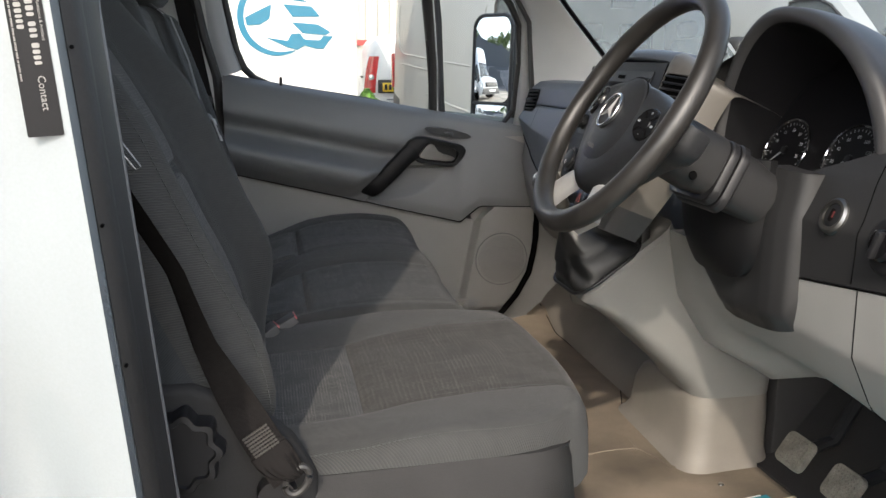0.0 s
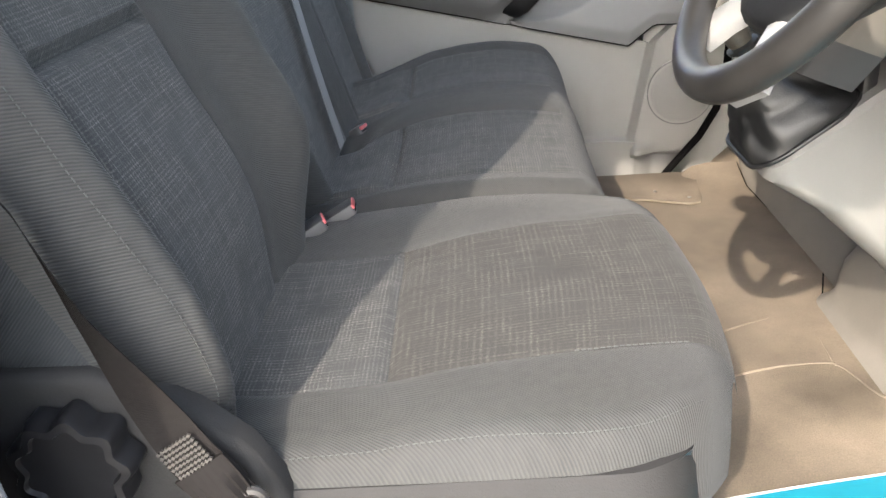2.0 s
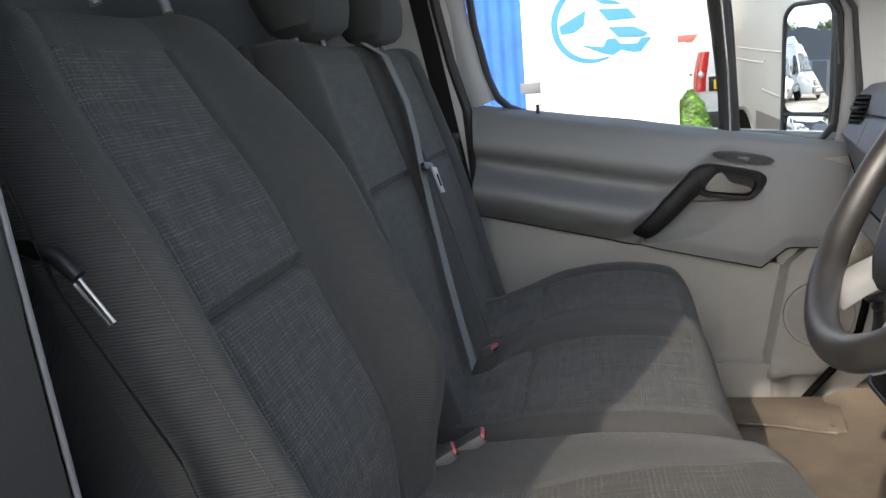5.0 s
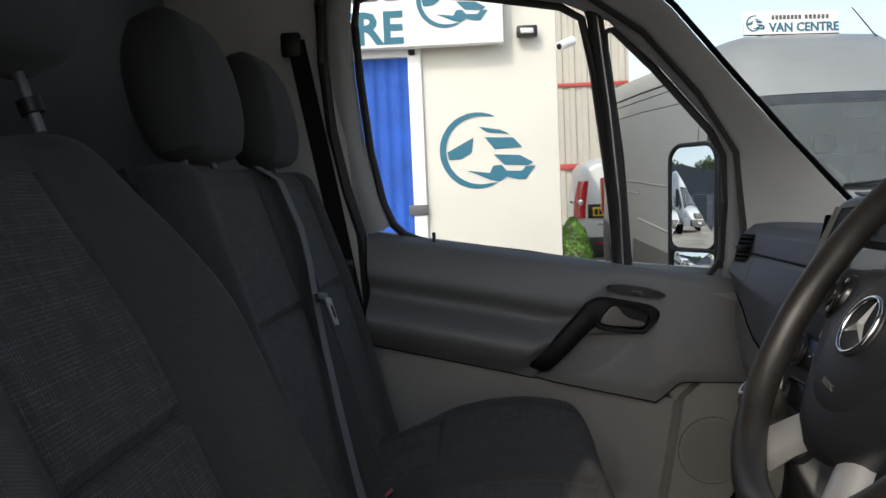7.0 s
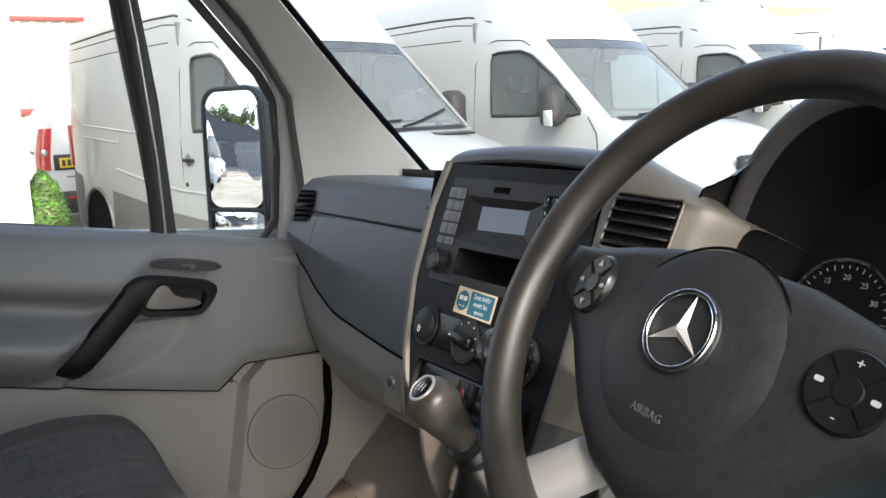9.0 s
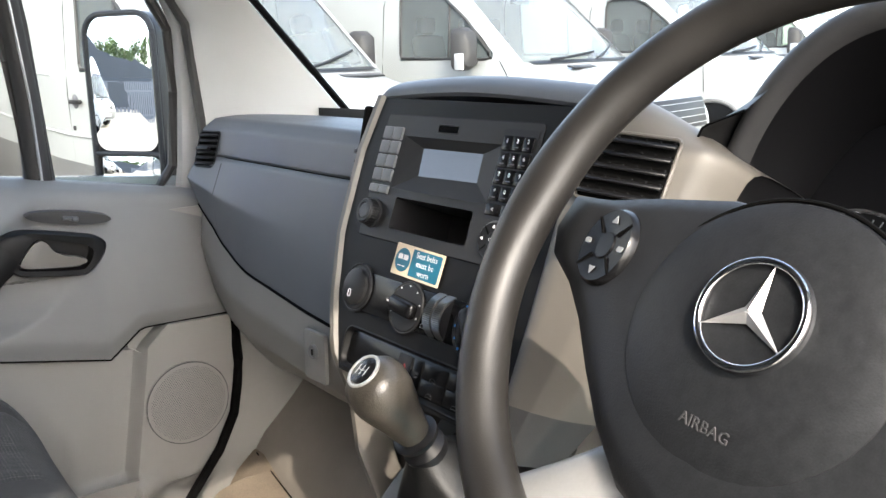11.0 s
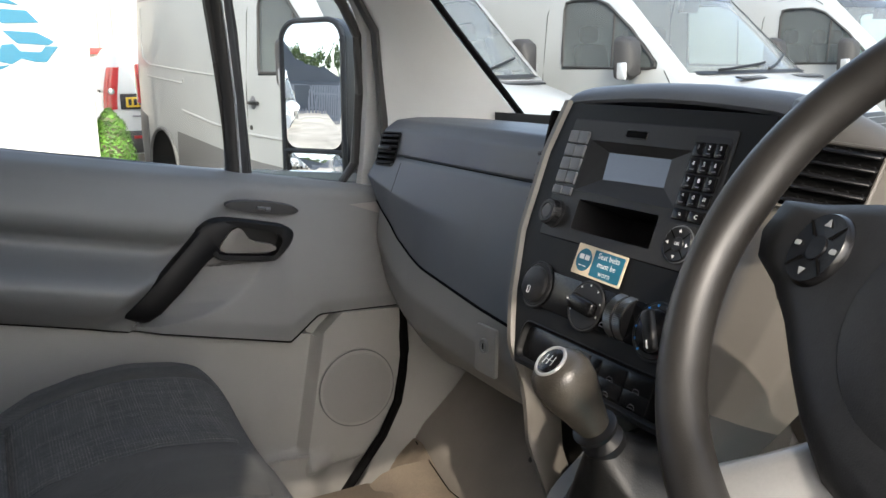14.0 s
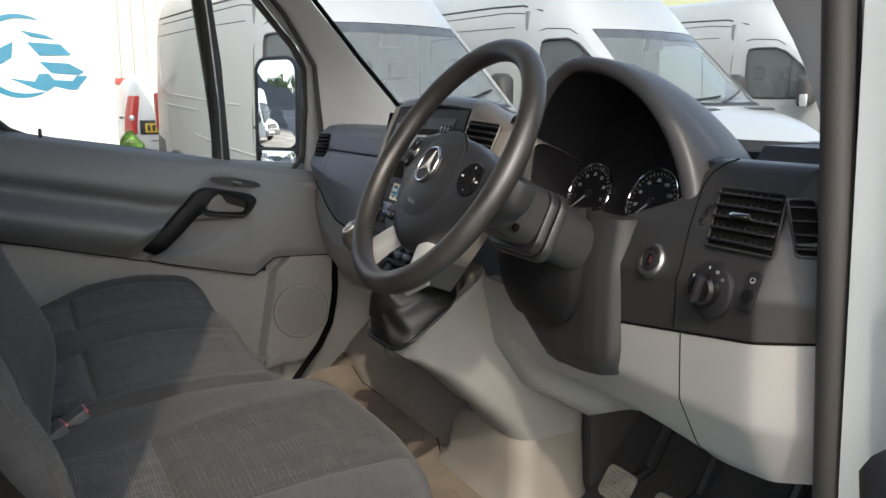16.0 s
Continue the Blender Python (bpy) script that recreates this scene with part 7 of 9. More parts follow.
def headrest(nm, cx, cy, cz, w, h, d, rec, label):
    t = thing(nm, (cx, cy, cz - h / 2), label, "headrest", "headrests")
    m = pose(cx, cy, cz, 0, -rec, 0)
    bm = B()
    rings = []
    for k in range(9):
        s = -1 + 2 * k / 8
        ww = w * (1 - 0.22 * max(0, s) ** 2 - 0.10 * s * s)
        dd = d * (1 - 0.35 * abs(s) ** 3)
        rings.append([m @ Vector((x, y, s * h / 2)) for x, y in rrect(dd, ww, dd * 0.42, 5)])
    loft(bm, [[m @ Vector((x * 0.7, y * 0.8, -h / 2 - 0.012)) for x, y in rrect(d * 0.6, w * 0.85, d * 0.2, 5)]] + rings + [[m @ Vector((x * 0.5, y * 0.6, h / 2 + 0.016)) for x, y in rrect(d * 0.6, w * 0.7, d * 0.2, 5)]])
    part("pad", bm, "twill", t)
    for s in (-0.07, 0.07):
        part("post", cyl(B(), m @ Vector((-0.01, s, -h / 2 - 0.075)), m @ Vector((-0.01, s, -h / 2)), 0.006, n=12), "key_grey", t)
    for s in (-0.07, 0.07):
        part("post_guide", cyl(B(), m @ Vector((-0.01, s, -h / 2 - 0.055)), m @ Vector((-0.01, s, -h / 2 - 0.040)), 0.012, n=14), "black", t)


headrest("headrest", -0.285, 1.21, 1.845, 0.30, 0.17, 0.12, 18, "dark cloth headrest above the driver's seat")

# ---- double passenger seat ----
ps = thing("bench_seat", (0.15, 2.02, 0.70), "dark grey cloth double passenger seat with woven centres", "seat", "front seats")
P0, P1, PF = 1.545, 2.500, 0.425
BENCH = (1.655, 1.985, 2.155, 2.395)      # its seams, across


def p_cush(x, y):
    o = P0 + 0.03 * max(0, (x - 0.32) / 0.105) ** 2.2
    i = interp(x, (-0.09, 0.0, 0.06, 0.12, 0.19, 0.27, 0.34, 0.38, 0.405, 0.425), (2.22, 2.30, 2.375, 2.44, 2.475, 2.492, 2.475, 2.445, 2.405, 2.34))
    yy = lerp(o, i, (y - P0) / (P1 - P0))
    top = interp(y, (1.545, 1.60, 1.66, 1.80, 1.95, 2.02, 2.08, 2.14, 2.25, 2.36, 2.42, 2.50), (1.055, 1.068, 1.058, 1.056, 1.062, 1.078, 1.082, 1.076, 1.076, 1.090, 1.106, 1.10))
    top += 0.012 * math.sin(math.pi * min(1, max(0, (x - 0.05) / 0.36))) - 0.012 * math.exp(-((x + 0.04) / 0.08) ** 2)
    for s in BENCH:
        top -= 0.005 * math.exp(-((y - s) / 0.006) ** 2)
    if BENCH[0] < y < BENCH[1] or BENCH[2] < y < BENCH[3]:
        top -= 0.012 * math.exp(-((x - 0.075) / 0.007) ** 2) - 0.006 * step(0.075, 0.04, x)
    top -= 0.055 * math.exp(-((x + 0.035) / 0.055) ** 2 - ((y - 2.02) / 0.060) ** 2)
    k = dist_round(min(yy - o, i - yy), 0.05) * dist_round(PF - x, 0.065)
    top += 0.0012 * noise.noise((x * 22, y * 22, 8))
    return (x, yy, 0.955 + (top - 0.955) * k)


for nm, y0, y1, mt, cv in (("bolster_near", P0, BENCH[0], "twill", True), ("insert_middle", BENCH[0], BENCH[1], "tweed", False), ("gusset", BENCH[1], BENCH[2], "twill", False), ("insert_window", BENCH[2], BENCH[3], "tweed", False), ("bolster_far", BENCH[3], P1, "twill", True)):
    part("cushion_" + nm, panel(-0.09, 0.375, y0, y1, p_cush, 84, 22, cv=cv), mt, ps)
part("cushion_front", panel(0.375, PF, P0, P1, p_cush, 16, 70, cu=True, cv=True), "twill", ps)
bm = B()
sheet(bm, lambda u, v: (lerp(PF - 0.02, PF - 0.035, v), lerp(P0 + 0.03, P1 - 0.06, u), lerp(0.965, 0.70, v)), 10, 6, (1, 1), (-0.03, 0, 0))
part("front_skirt", bm, "black", ps)
bm = B()
box(bm, (0.15, 2.02, 0.85), (0.46, 0.90, 0.26), bev=0.02)
part("seat_box", bm, "black", ps)
PA = radians(18.5)
PT = 0.665


def pb_at(h, y, f):
    return Vector((-0.035 - h * math.sin(PA) + f * math.cos(PA), y, 1.05 + h * math.cos(PA) + f * math.sin(PA)))


def p_face(h, y):
    o = P0 + 0.035 + 0.03 * max(0, (h - 0.45) / 0.215) ** 2
    i = interp(h, (0.0, 0.05, 0.16, 0.28, 0.39, 0.56, 0.62, 0.665), (2.36, 2.38, 2.43, 2.49, 2.522, 2.52, 2.50, 2.45))
    yy = lerp(o, i, (y - P0) / (P1 - P0))
    f = 0.022 * (math.exp(-((y - 1.60) / 0.05) ** 2) + math.exp(-((y - 2.07) / 0.06) ** 2) + math.exp(-((y - 2.44) / 0.05) ** 2))
    for s in BENCH:
        f -= 0.005 * math.exp(-((y - s) / 0.006) ** 2)
    if BENCH[0] < y < BENCH[1] or BENCH[2] < y < BENCH[3]:
        f -= 0.016 * math.exp(-((h - 0.38) / 0.008) ** 2)
    f -= 0.010 * math.exp(-((y - 2.07) / 0.006) ** 2)
    k = dist_round(min(yy - o, i - yy), 0.045) * dist_round(PT - h, 0.045)
    return pb_at(h, yy, -0.05 + (f + 0.05) * k)


for nm, y0, y1, mt, cv in (("bolster_near", P0, BENCH[0], "twill", True), ("insert_middle", BENCH[0], BENCH[1], "tweed", False), ("gusset", BENCH[1], BENCH[2], "twill", False), ("insert_window", BENCH[2], BENCH[3], "tweed", False), ("bolster_far", BENCH[3], P1, "twill", True)):
    part("back_" + nm, panel(0.0, 0.615, y0, y1, p_face, 50, 26, cv=cv), mt, ps)
part("back_top", panel(0.615, PT, P0, P1, p_face, 14, 80, cu=True, cv=True), "twill", ps)
part("back_shell", sheet(B(), lambda u, v: pb_at(lerp(-0.02, PT, u), lerp(P0 + 0.035, interp(lerp(-0.02, PT, u), (0.0, 0.16, 0.39, 0.56, 0.665), (2.36, 2.43, 2.522, 2.52, 2.45)), 0.5 - 0.5 * math.cos(math.pi * v)), -0.05 - 0.07 * math.sin(math.pi * v) ** 0.5 if 0 < v < 1 else -0.05), 20, 30, (0.7, 0.9)), "twill", ps)
headrest("headrest", -0.290, 1.83, 1.798, 0.28, 0.215, 0.12, 12, "dark cloth headrest above the middle seat")
headrest("headrest", -0.290, 2.27, 1.798, 0.28, 0.215, 0.12, 12, "dark cloth headrest above the window seat")


# ---- belts ----
def ribbon(pts, w, side, nu=40, start=None):
    """A strap along points, w wide in the direction side."""
    pts = [Vector(p) for p in pts]
    t = np.linspace(0, 1, len(pts))
    side = Vector(side).normalized()
    side0 = Vector(start).normalized() if start else side
    ln = sum((a - b).length for a, b in zip(pts, pts[1:]))

    def f(u, v):
        c = Vector([interp(u, t, [p[k] for p in pts]) for k in range(3)])
        return c + side0.lerp(side, step(0.42, 0.95, u)).normalized() * (v - 0.5) * w

    nrm = (pts[-1] - pts[0]).cross(side).normalized() * 0.0016
    return sheet(B(), f, nu, 4, (ln, w), nrm)


mb = thing("middle_belt", tuple(pb_at(0.05, 2.06, 0.0)), "grey seat belt strap lying down the bench's back", "seat belt", "seat belts")
sp = [p_face(h, y) + Vector((0.016, 0, 0.004)) for h, y in ((0.658, 2.036), (0.62, 2.040), (0.52, 2.048), (0.45, 2.030), (0.39, 2.004), (0.30, 1.968), (0.19, 1.919), (0.10, 1.878), (0.02, 1.842))]
part("strap", ribbon(sp, 0.046, (0, 1, 0)), "webbing_grey", mb, "grey woven strap")
tm_ = basis(p_face(0.382, 1.998) + Vector((0.026, 0, 0.008)), (0.1, 1, -0.12), (-math.sin(PA), 0, math.cos(PA)))
part("tongue_grip", prism(B(), rrect(0.062, 0.016, 0.006, 3), tm_, 0.008, 0.002), "black", mb)
part("tongue", prism(B(), [(-0.004, -0.004), (0.030, -0.004), (0.026, -0.058), (0.004, -0.058)], tm_ @ Matrix.Translation((0, 0, 0.009)), 0.003), "silver", mb, "bright steel tongue")
part("tongue_slot", prism(B(), rrect(0.011, 0.026, 0.002, 2, 0.0145, -0.032), tm_ @ Matrix.Translation((0, 0, 0.0121)), 0.0006), "void", mb)


def buckle(nm, at, d, label):
    b = thing(nm, at, label, "buckle", "belt buckles")
    m = basis(at, Vector(d).cross(Vector((0, 0, 1))), d)
    part("body", prism(B(), rrect(0.033, 0.066, 0.005, 3, 0, -0.031), m @ Matrix.Translation((0, 0, -0.008)), 0.015, 0.003), "hood_slate", b, "dark grey buckle shell")
    part("button", box(B(), m @ Vector((0, 0.0010, 0.0022)), (0.029, 0.006, 0.0065), m.to_3x3(), 0.0015), "red", b, "red release button")
    part("slot", box(B(), m @ Vector((0, 0.0014, -0.0040)), (0.026, 0.003, 0.0028), m.to_3x3()), "void", b)
    part("stem", box(B(), m @ Vector((0, -0.09, 0)), (0.022, 0.07, 0.006), m.to_3x3(), 0.002), "black", b)


buckle("belt_buckle", (-0.004, 1.962, 1.062), (0.80, -0.25, 0.40), "black buckle with a red button between the passenger seats")
buckle("belt_buckle", (0.042, 1.462, 1.104), (0.80, 0.10, 0.45), "black buckle with a red button beside the driver's seat")
buckle("belt_buckle", (0.008, 1.416, 1.103), (0.80, 0.25, 0.42), "black buckle with a red button beside the driver's cushion")

db = thing("driver_belt", (0.02, 0.93, 1.05), "dark seat belt hanging beside the driver's seat to its anchor", "seat belt", "seat belts")
dp_ = [(-0.30, 0.87, 2.0), (-0.205, 0.91, 1.58), (-0.175, 0.918, 1.465), (-0.100, 0.922, 1.328), (-0.073, 0.922, 1.242), (-0.046, 0.920, 1.184), (-0.014, 0.916, 1.122), (0.016, 0.913, 1.076)]
part("strap", ribbon(dp_, 0.044, (-0.86, -0.12, -0.50), 60, (-0.50, 0.80, -0.27)), "webbing", db, "dark woven strap")
am_ = basis((-0.004, 0.9125, 1.107), (0.86, 0.12, 0.50), (-0.5, 0, 0.86))
bm = B()
for k in range(7):
    for j in range(9):
        box(bm, am_ @ Vector((-0.015 + j * 0.0036, 0.010 + k * 0.0043, 0.0025)), (0.0030, 0.0026, 0.002), am_.to_3x3() @ Euler((0, 0, 0.5)).to_matrix())
part("stitch_block", bm, "stitch_web", db, "zigzag stitching on the strap's end")["kind"] = "stuff"
bm = B()
loft(bm, [[am_ @ Vector((x * w + dx, y0, 0.0015 + 0.0075 * bulge * math.cos(math.pi * x * 0.98) + (0.0018 * math.sin(x * 40) if bulge > 0.4 else 0))) for x in np.linspace(-0.5, 0.5, 15)] + [am_ @ Vector((x * w + dx, y0, -0.001 - 0.004 * bulge)) for x in np.linspace(0.5, -0.5, 15)] for y0, w, dx, bulge in ((0.008, 0.046, 0, 0.15), (-0.004, 0.047, 0.0005, 0.5), (-0.014, 0.045, 0.001, 0.9), (-0.024, 0.039, 0.003, 1.1), (-0.032, 0.030, 0.006, 1.0), (-0.040, 0.022, 0.010, 0.6))])
part("strap_fold", bm, "webbing", db, "bunched end of the strap", angle=70)
bm = B()
tube(bm, [Vector((0.024 + 0.013 * math.cos(t) + 0.005 * math.sin(t), 0.913, 1.072 + 0.017 * math.sin(t))) for t in np.linspace(0, 2 * math.pi, 28, endpoint=False)], 0.0045, 8, closed=True)
part("anchor_ring", bm, "dull_steel", db, "steel anchor ring")
bm = B()
cyl(bm, (0.000, 0.935, 1.050), (0.000, 0.915, 1.050), 0.024, 0.022, 24)
part("anchor_cap", bm, "black", db)
part("tongue_grip", tube(B(), [(-0.195, 0.912, 1.500), (-0.166, 0.912, 1.492), (-0.152, 0.912, 1.476)], [0.006, 0.0075, 0.0065], 10), "black", db)
part("tongue", tube(B(), [(-0.153, 0.908, 1.472), (-0.131, 0.908, 1.440), (-0.125, 0.906, 1.443), (-0.147, 0.906, 1.476)], 0.0014, 6), "steel", db, "bright steel tongue")
wbt = thing("window_belt", (-0.2, 2.58, 1.3), "dark seat belt beside the window seat", "seat belt", "seat belts")
part("strap", ribbon([(-0.26, 2.56, 2.0), (-0.19, 2.565, 1.60), (-0.14, 2.56, 1.30), (-0.10, 2.55, 1.02)], 0.046, (1, 0, 0.2)), "webbing", wbt, "dark woven strap")
part("tongue_grip", box(B(), (-0.165, 2.548, 1.44), (0.05, 0.012, 0.022), bev=0.005), "black", wbt)
part("tongue", prism(B(), rrect(0.018, 0.05, 0.002, 2), basis((-0.148, 2.545, 1.405), (1, 0, 0.2), (-0.25, 0, 1)), 0.003), "chrome", wbt)
part("upper_guide", box(B(), (-0.27, 2.55, 1.99), (0.05, 0.02, 0.06), bev=0.008), "black", wbt)

# ---- paper mat in the driver's footwell ----
fm = thing("paper_mat", (0.72, 1.05, 0.70), "turquoise printed paper mat over a cream sheet on the cab floor", "floor mat")


def mat_pt(a, b, lift=0.0):
    """a along the mat's length towards the pedals, b across it."""
    d = Vector((0.985, 0.165, 0)).normalized()
    n = Vector((d.y, -d.x, 0))
    p = Vector((0.49, 1.288, 0)) + d * a + n * b
    return Vector((p.x, p.y, 0.709 + lift + 0.004 * math.sin(9 * a) * math.sin(7 * b + 1) + 0.02 * max(0, a - 0.46)))


part("cream_sheet", sheet(B(), lambda u, v: mat_pt(lerp(0.42, 0.58, u), lerp(0.02, 0.40, v), -0.001), 10, 10, (1, 1), (0, 0, -0.0012)), "kraft", fm, "cream paper sheet")
part("white_edge", sheet(B(), lambda u, v: mat_pt(lerp(-0.02, 0.47, u), lerp(-0.006, 0.42, v), 0.0005), 20, 10, (1, 1), (0, 0, -0.001)), "paper", fm)
part("turquoise_sheet", sheet(B(), lambda u, v: mat_pt(lerp(-0.01, 0.48, u), lerp(0, 0.42, v) , 0.002), 24, 16, (1, 1), (0, 0, -0.001)), "turquoise", fm, "turquoise printed face")
o = mat_pt(0.0, 0.0)
d = mat_pt(1.0, 0.0) - o
n = mat_pt(0.0, 1.0) - o
for tx, a, s in (("Like", 0.238, 0.088), ("Fin", 0.168, 0.070)):
    c = mat_pt(a, 0.042, 0.0085)
    part("lettering", lettering(tx, s, Matrix.Translation(c) @ basis((0, 0, 0), (n.x, n.y, 0), (d.x, d.y, 0)), 0.0004, "LEFT"), "paper", fm, "white printed lettering")
# ---- outside ----
WY = 8.8      # the face of the white office wall


office = thing("office_building", (-2.0, WY, 0), "low office with a cream wall, blue-curtained doorway and white signboard", "building", kind="structure")
bm = B()
box(bm, (-0.50 - 0.02, WY + 2.0, 1.75), (2.98, 4.0, 3.5), bev=0.02)
part("wall", bm, "wall", office)
bm = B()
box(bm, (-5.2, WY + 2.0, 1.75), (4.0, 4.0, 3.5), bev=0.02)
part("wall", bm, "wall", office)
bm = B()
box(bm, (-1.6, WY + 0.02, 3.55), (5.3, 0.25, 0.10), bev=0.02)
part("eaves", bm, "cladding", office)
bm = B()
box(bm, (-0.425, WY - 0.03, 1.5), (0.13, 0.06, 3.0), bev=0.01)
part("door_jamb", bm, "white_board", office)
bm = B()
sheet(bm, lambda u, v: (lerp(-1.9, -0.49, u), WY - 0.012 - 0.012 * math.sin(u * 70), lerp(0.1, 2.92, v)), 90, 2, (1, 1), (0, 0.005, 0))
part("curtain", bm, "blue_curtain", office, "blue pleated curtain in the doorway")
bm = B()
box(bm, (-1.2, WY - 0.03, 2.97), (1.6, 0.06, 0.09), bev=0.01)
part("door_head", bm, "white_board", office)
sb = thing("signboard", (-1.1, WY - 0.2, 3.0), "white signboard with grey and teal lettering and a teal badge", "sign")
bm = B()
box(bm, (-1.15, WY - 0.17, 3.36), (3.20, 0.14, 0.74), bev=0.01)
part("board", bm, "white_board", sb)
LM = basis((0, WY - 0.245, 0), (1, 0, 0), (0, 0, 1))
part("lettering", lettering("VAN CENTRE", 0.42, LM @ Matrix.Translation((-0.50, 3.16, 0)), 0.004, "RIGHT", 0.012), "teal", sb, "teal lettering")
bm = B()
for k in range(7):
    prism(bm, rrect(0.17, 0.22, 0.03, 3, -0.60 - k * 0.21, 3.54), LM, 0.006)
part("print_bar", bm, "grey_print", sb, "grey bars in place of a name")


def badge(m, r, parent):
    """A round badge: an open ring with slanting streaks and a low car-like swoosh."""
    bm = B()
    for a0, a1 in ((62, 300),):
        n = 26
        ins, outs = [], []
        for i in range(n + 1):
            a = radians(lerp(a0, a1, i / n))
            w = 0.15 * max(0, math.sin(math.pi * i / n)) ** 0.5 + 0.02
            outs.append((r * math.cos(a), r * math.sin(a)))
            ins.append((r * (1 - w) * math.cos(a), r * (1 - w) * math.sin(a)))
        for i in range(n):
            prism(bm, [outs[i], outs[i + 1], ins[i + 1], ins[i]], m, 0.006)
    part("badge_ring", bm, "teal", parent)
    for pts in ([(-0.80, -0.02), (-0.10, 0.34), (-0.16, -0.04), (-0.42, -0.20), (-0.75, -0.22)],
                [(0.05, 0.62), (0.62, 0.52), (0.85, 0.40), (0.30, 0.46)],
                [(0.20, 0.34), (0.95, 0.30), (1.18, 0.04), (0.45, 0.02)],
                [(0.42, -0.12), (1.10, -0.16), (1.45, -0.36), (1.32, -0.44), (0.70, -0.40)],
                [(-0.30, -0.52), (0.30, -0.60), (0.40, -0.42), (0.62, -0.40), (0.75, -0.56), (1.15, -0.58), (1.25, -0.46), (1.52, -0.46), (1.35, -0.66), (1.25, -0.80), (1.05, -0.80), (0.75, -0.72), (0.55, -0.84), (0.30, -0.78), (-0.05, -0.62)]):
        bm = B()
        prism(bm, [(x * r, y * r) for x, y in pts], m, 0.006)
        part("badge_streak", bm, "teal", parent)


badge(LM @ Matrix.Translation((-0.10, 3.42, 0.0)), 0.27, sb)
wb = thing("wall_badge", (0.15, WY, 1.6), "large teal round badge painted on the cream wall", "sign")
badge(basis((0.16, WY - 0.004, 1.985), (1, 0, 0), (0, 0, 1)), 0.375, wb)
bm = B()
box(bm, (-0.44, WY - 0.07, 1.42), (0.19, 0.012, 0.105), bev=0.004)
tagged(part("wall_plate", bm, "grey_print", at=(-0.44, WY, 1.4)), "small grey plate on the office wall", "plate")
bm = B()
for k in range(5):
    box(bm, (-0.43 + 0.01 * (k % 2), WY - 0.004, 1.31 - 0.022 * k), (0.14 - 0.02 * (k % 3), 0.004, 0.008))
tagged(part("small_print", bm, "grey_print", at=(-0.43, WY, 1.2)), "rows of small grey print under the plate", "notice")
fl = thing("floodlight", (0.68, WY - 0.1, 3.08), "small black floodlight under the eaves", "lamp")
bm = B()
box(bm, (0.68, WY - 0.10, 3.10), (0.20, 0.10, 0.11), bev=0.015)
part("body", bm, "black", fl)
bm = B()
box(bm, (0.68, WY - 0.155, 3.10), (0.12, 0.01, 0.05), bev=0.003)
part("lens", bm, "lens", fl)
cc = thing("security_camera", (1.0, WY, 2.95), "white security camera on a bracket at the wall's corner", "camera")
bm = B()
tube(bm, [(1.02, WY, 3.0), (1.06, WY - 0.06, 2.98), (1.08, WY - 0.10, 2.96)], 0.018, 8)
part("bracket", bm, "fence", cc)
bm = B()
cyl(bm, (1.12, WY - 0.06, 3.0), (0.98, WY - 0.18, 2.93), 0.045, 0.045, 16)
part("housing", bm, "white_board", cc)
bm = B()
cyl(bm, (0.985, WY - 0.176, 2.932), (0.972, WY - 0.187, 2.926), 0.03, 0.028, 14)
part("lens", bm, "gloss_black", cc)

# clipped conical shrub: thousands of small leaves over a core
rnd = random.Random(4)
sh = thing("topiary_shrub", (1.09, 9.0, 0.17), "clipped green conical shrub by the wall's end", "shrub")
bm = B()
revolve(bm, [(0.20, 0.165), (0.21, 0.5), (0.16, 0.9), (0.09, 1.19), (0.02, 1.24)], Matrix.Translation((1.09, 9.0, 0)), 16)
part("core", bm, "bark", sh)
bm = B()
for k in range(5200):
    z = rnd.random() * 1.10 + 0.18
    r = interp(z, (0, 0.5, 0.9, 1.15, 1.27), (0.235, 0.245, 0.195, 0.125, 0.02)) + rnd.uniform(-0.02, 0.014)
    a = rnd.uniform(0, 2 * math.pi)
    c = Vector((1.09 + r * math.cos(a), 9.0 + r * math.sin(a), z))
    q = Euler((rnd.uniform(-1, 1), rnd.uniform(-1, 1), a)).to_matrix()
    s = rnd.uniform(0.010, 0.017)
    vs = [bm.verts.new(c + q @ Vector(p) * s) for p in ((0, -1, 0), (0.2, 0, 0.9), (0, 1, 0), (0.2, 0, -0.9))]
    bm.faces.new(vs)
part("foliage", bm, "leaf", sh)["kind"] = "stuff"

# warehouse of ribbed cream sheets
wh = thing("warehouse", (6, 24, 0), "large warehouse clad in ribbed cream sheets with red trim", "building", kind="structure")


def rib(u, v):
    x = lerp(-9, 4.0, u)
    return (x, 22 - 0.045 * (1 if (x * 3.2) % 1 < 0.45 else 0), lerp(0, 7.2, v))


bm = B()
sheet(bm, rib, 340, 1, (1, 1), (0, 0.1, 0))
part("ribbed_wall", bm, "cladding", wh)
for z, h in ((4.1, 0.09), (2.05, 0.14)):
    bm = B()
    box(bm, (-2.5, 21.93, z), (12.9, 0.06, h), bev=0.01)
    part("red_band", bm, "red_trim", wh)
bm = B()
prism(bm, [(-9, 7.2), (4.0, 7.2), (4.0, 7.6), (-2.5, 9.4), (-9, 7.6)], basis((0, 22, 0), (1, 0, 0), (0, 0, 1)), -20)
part("gable", bm, "cladding", wh)
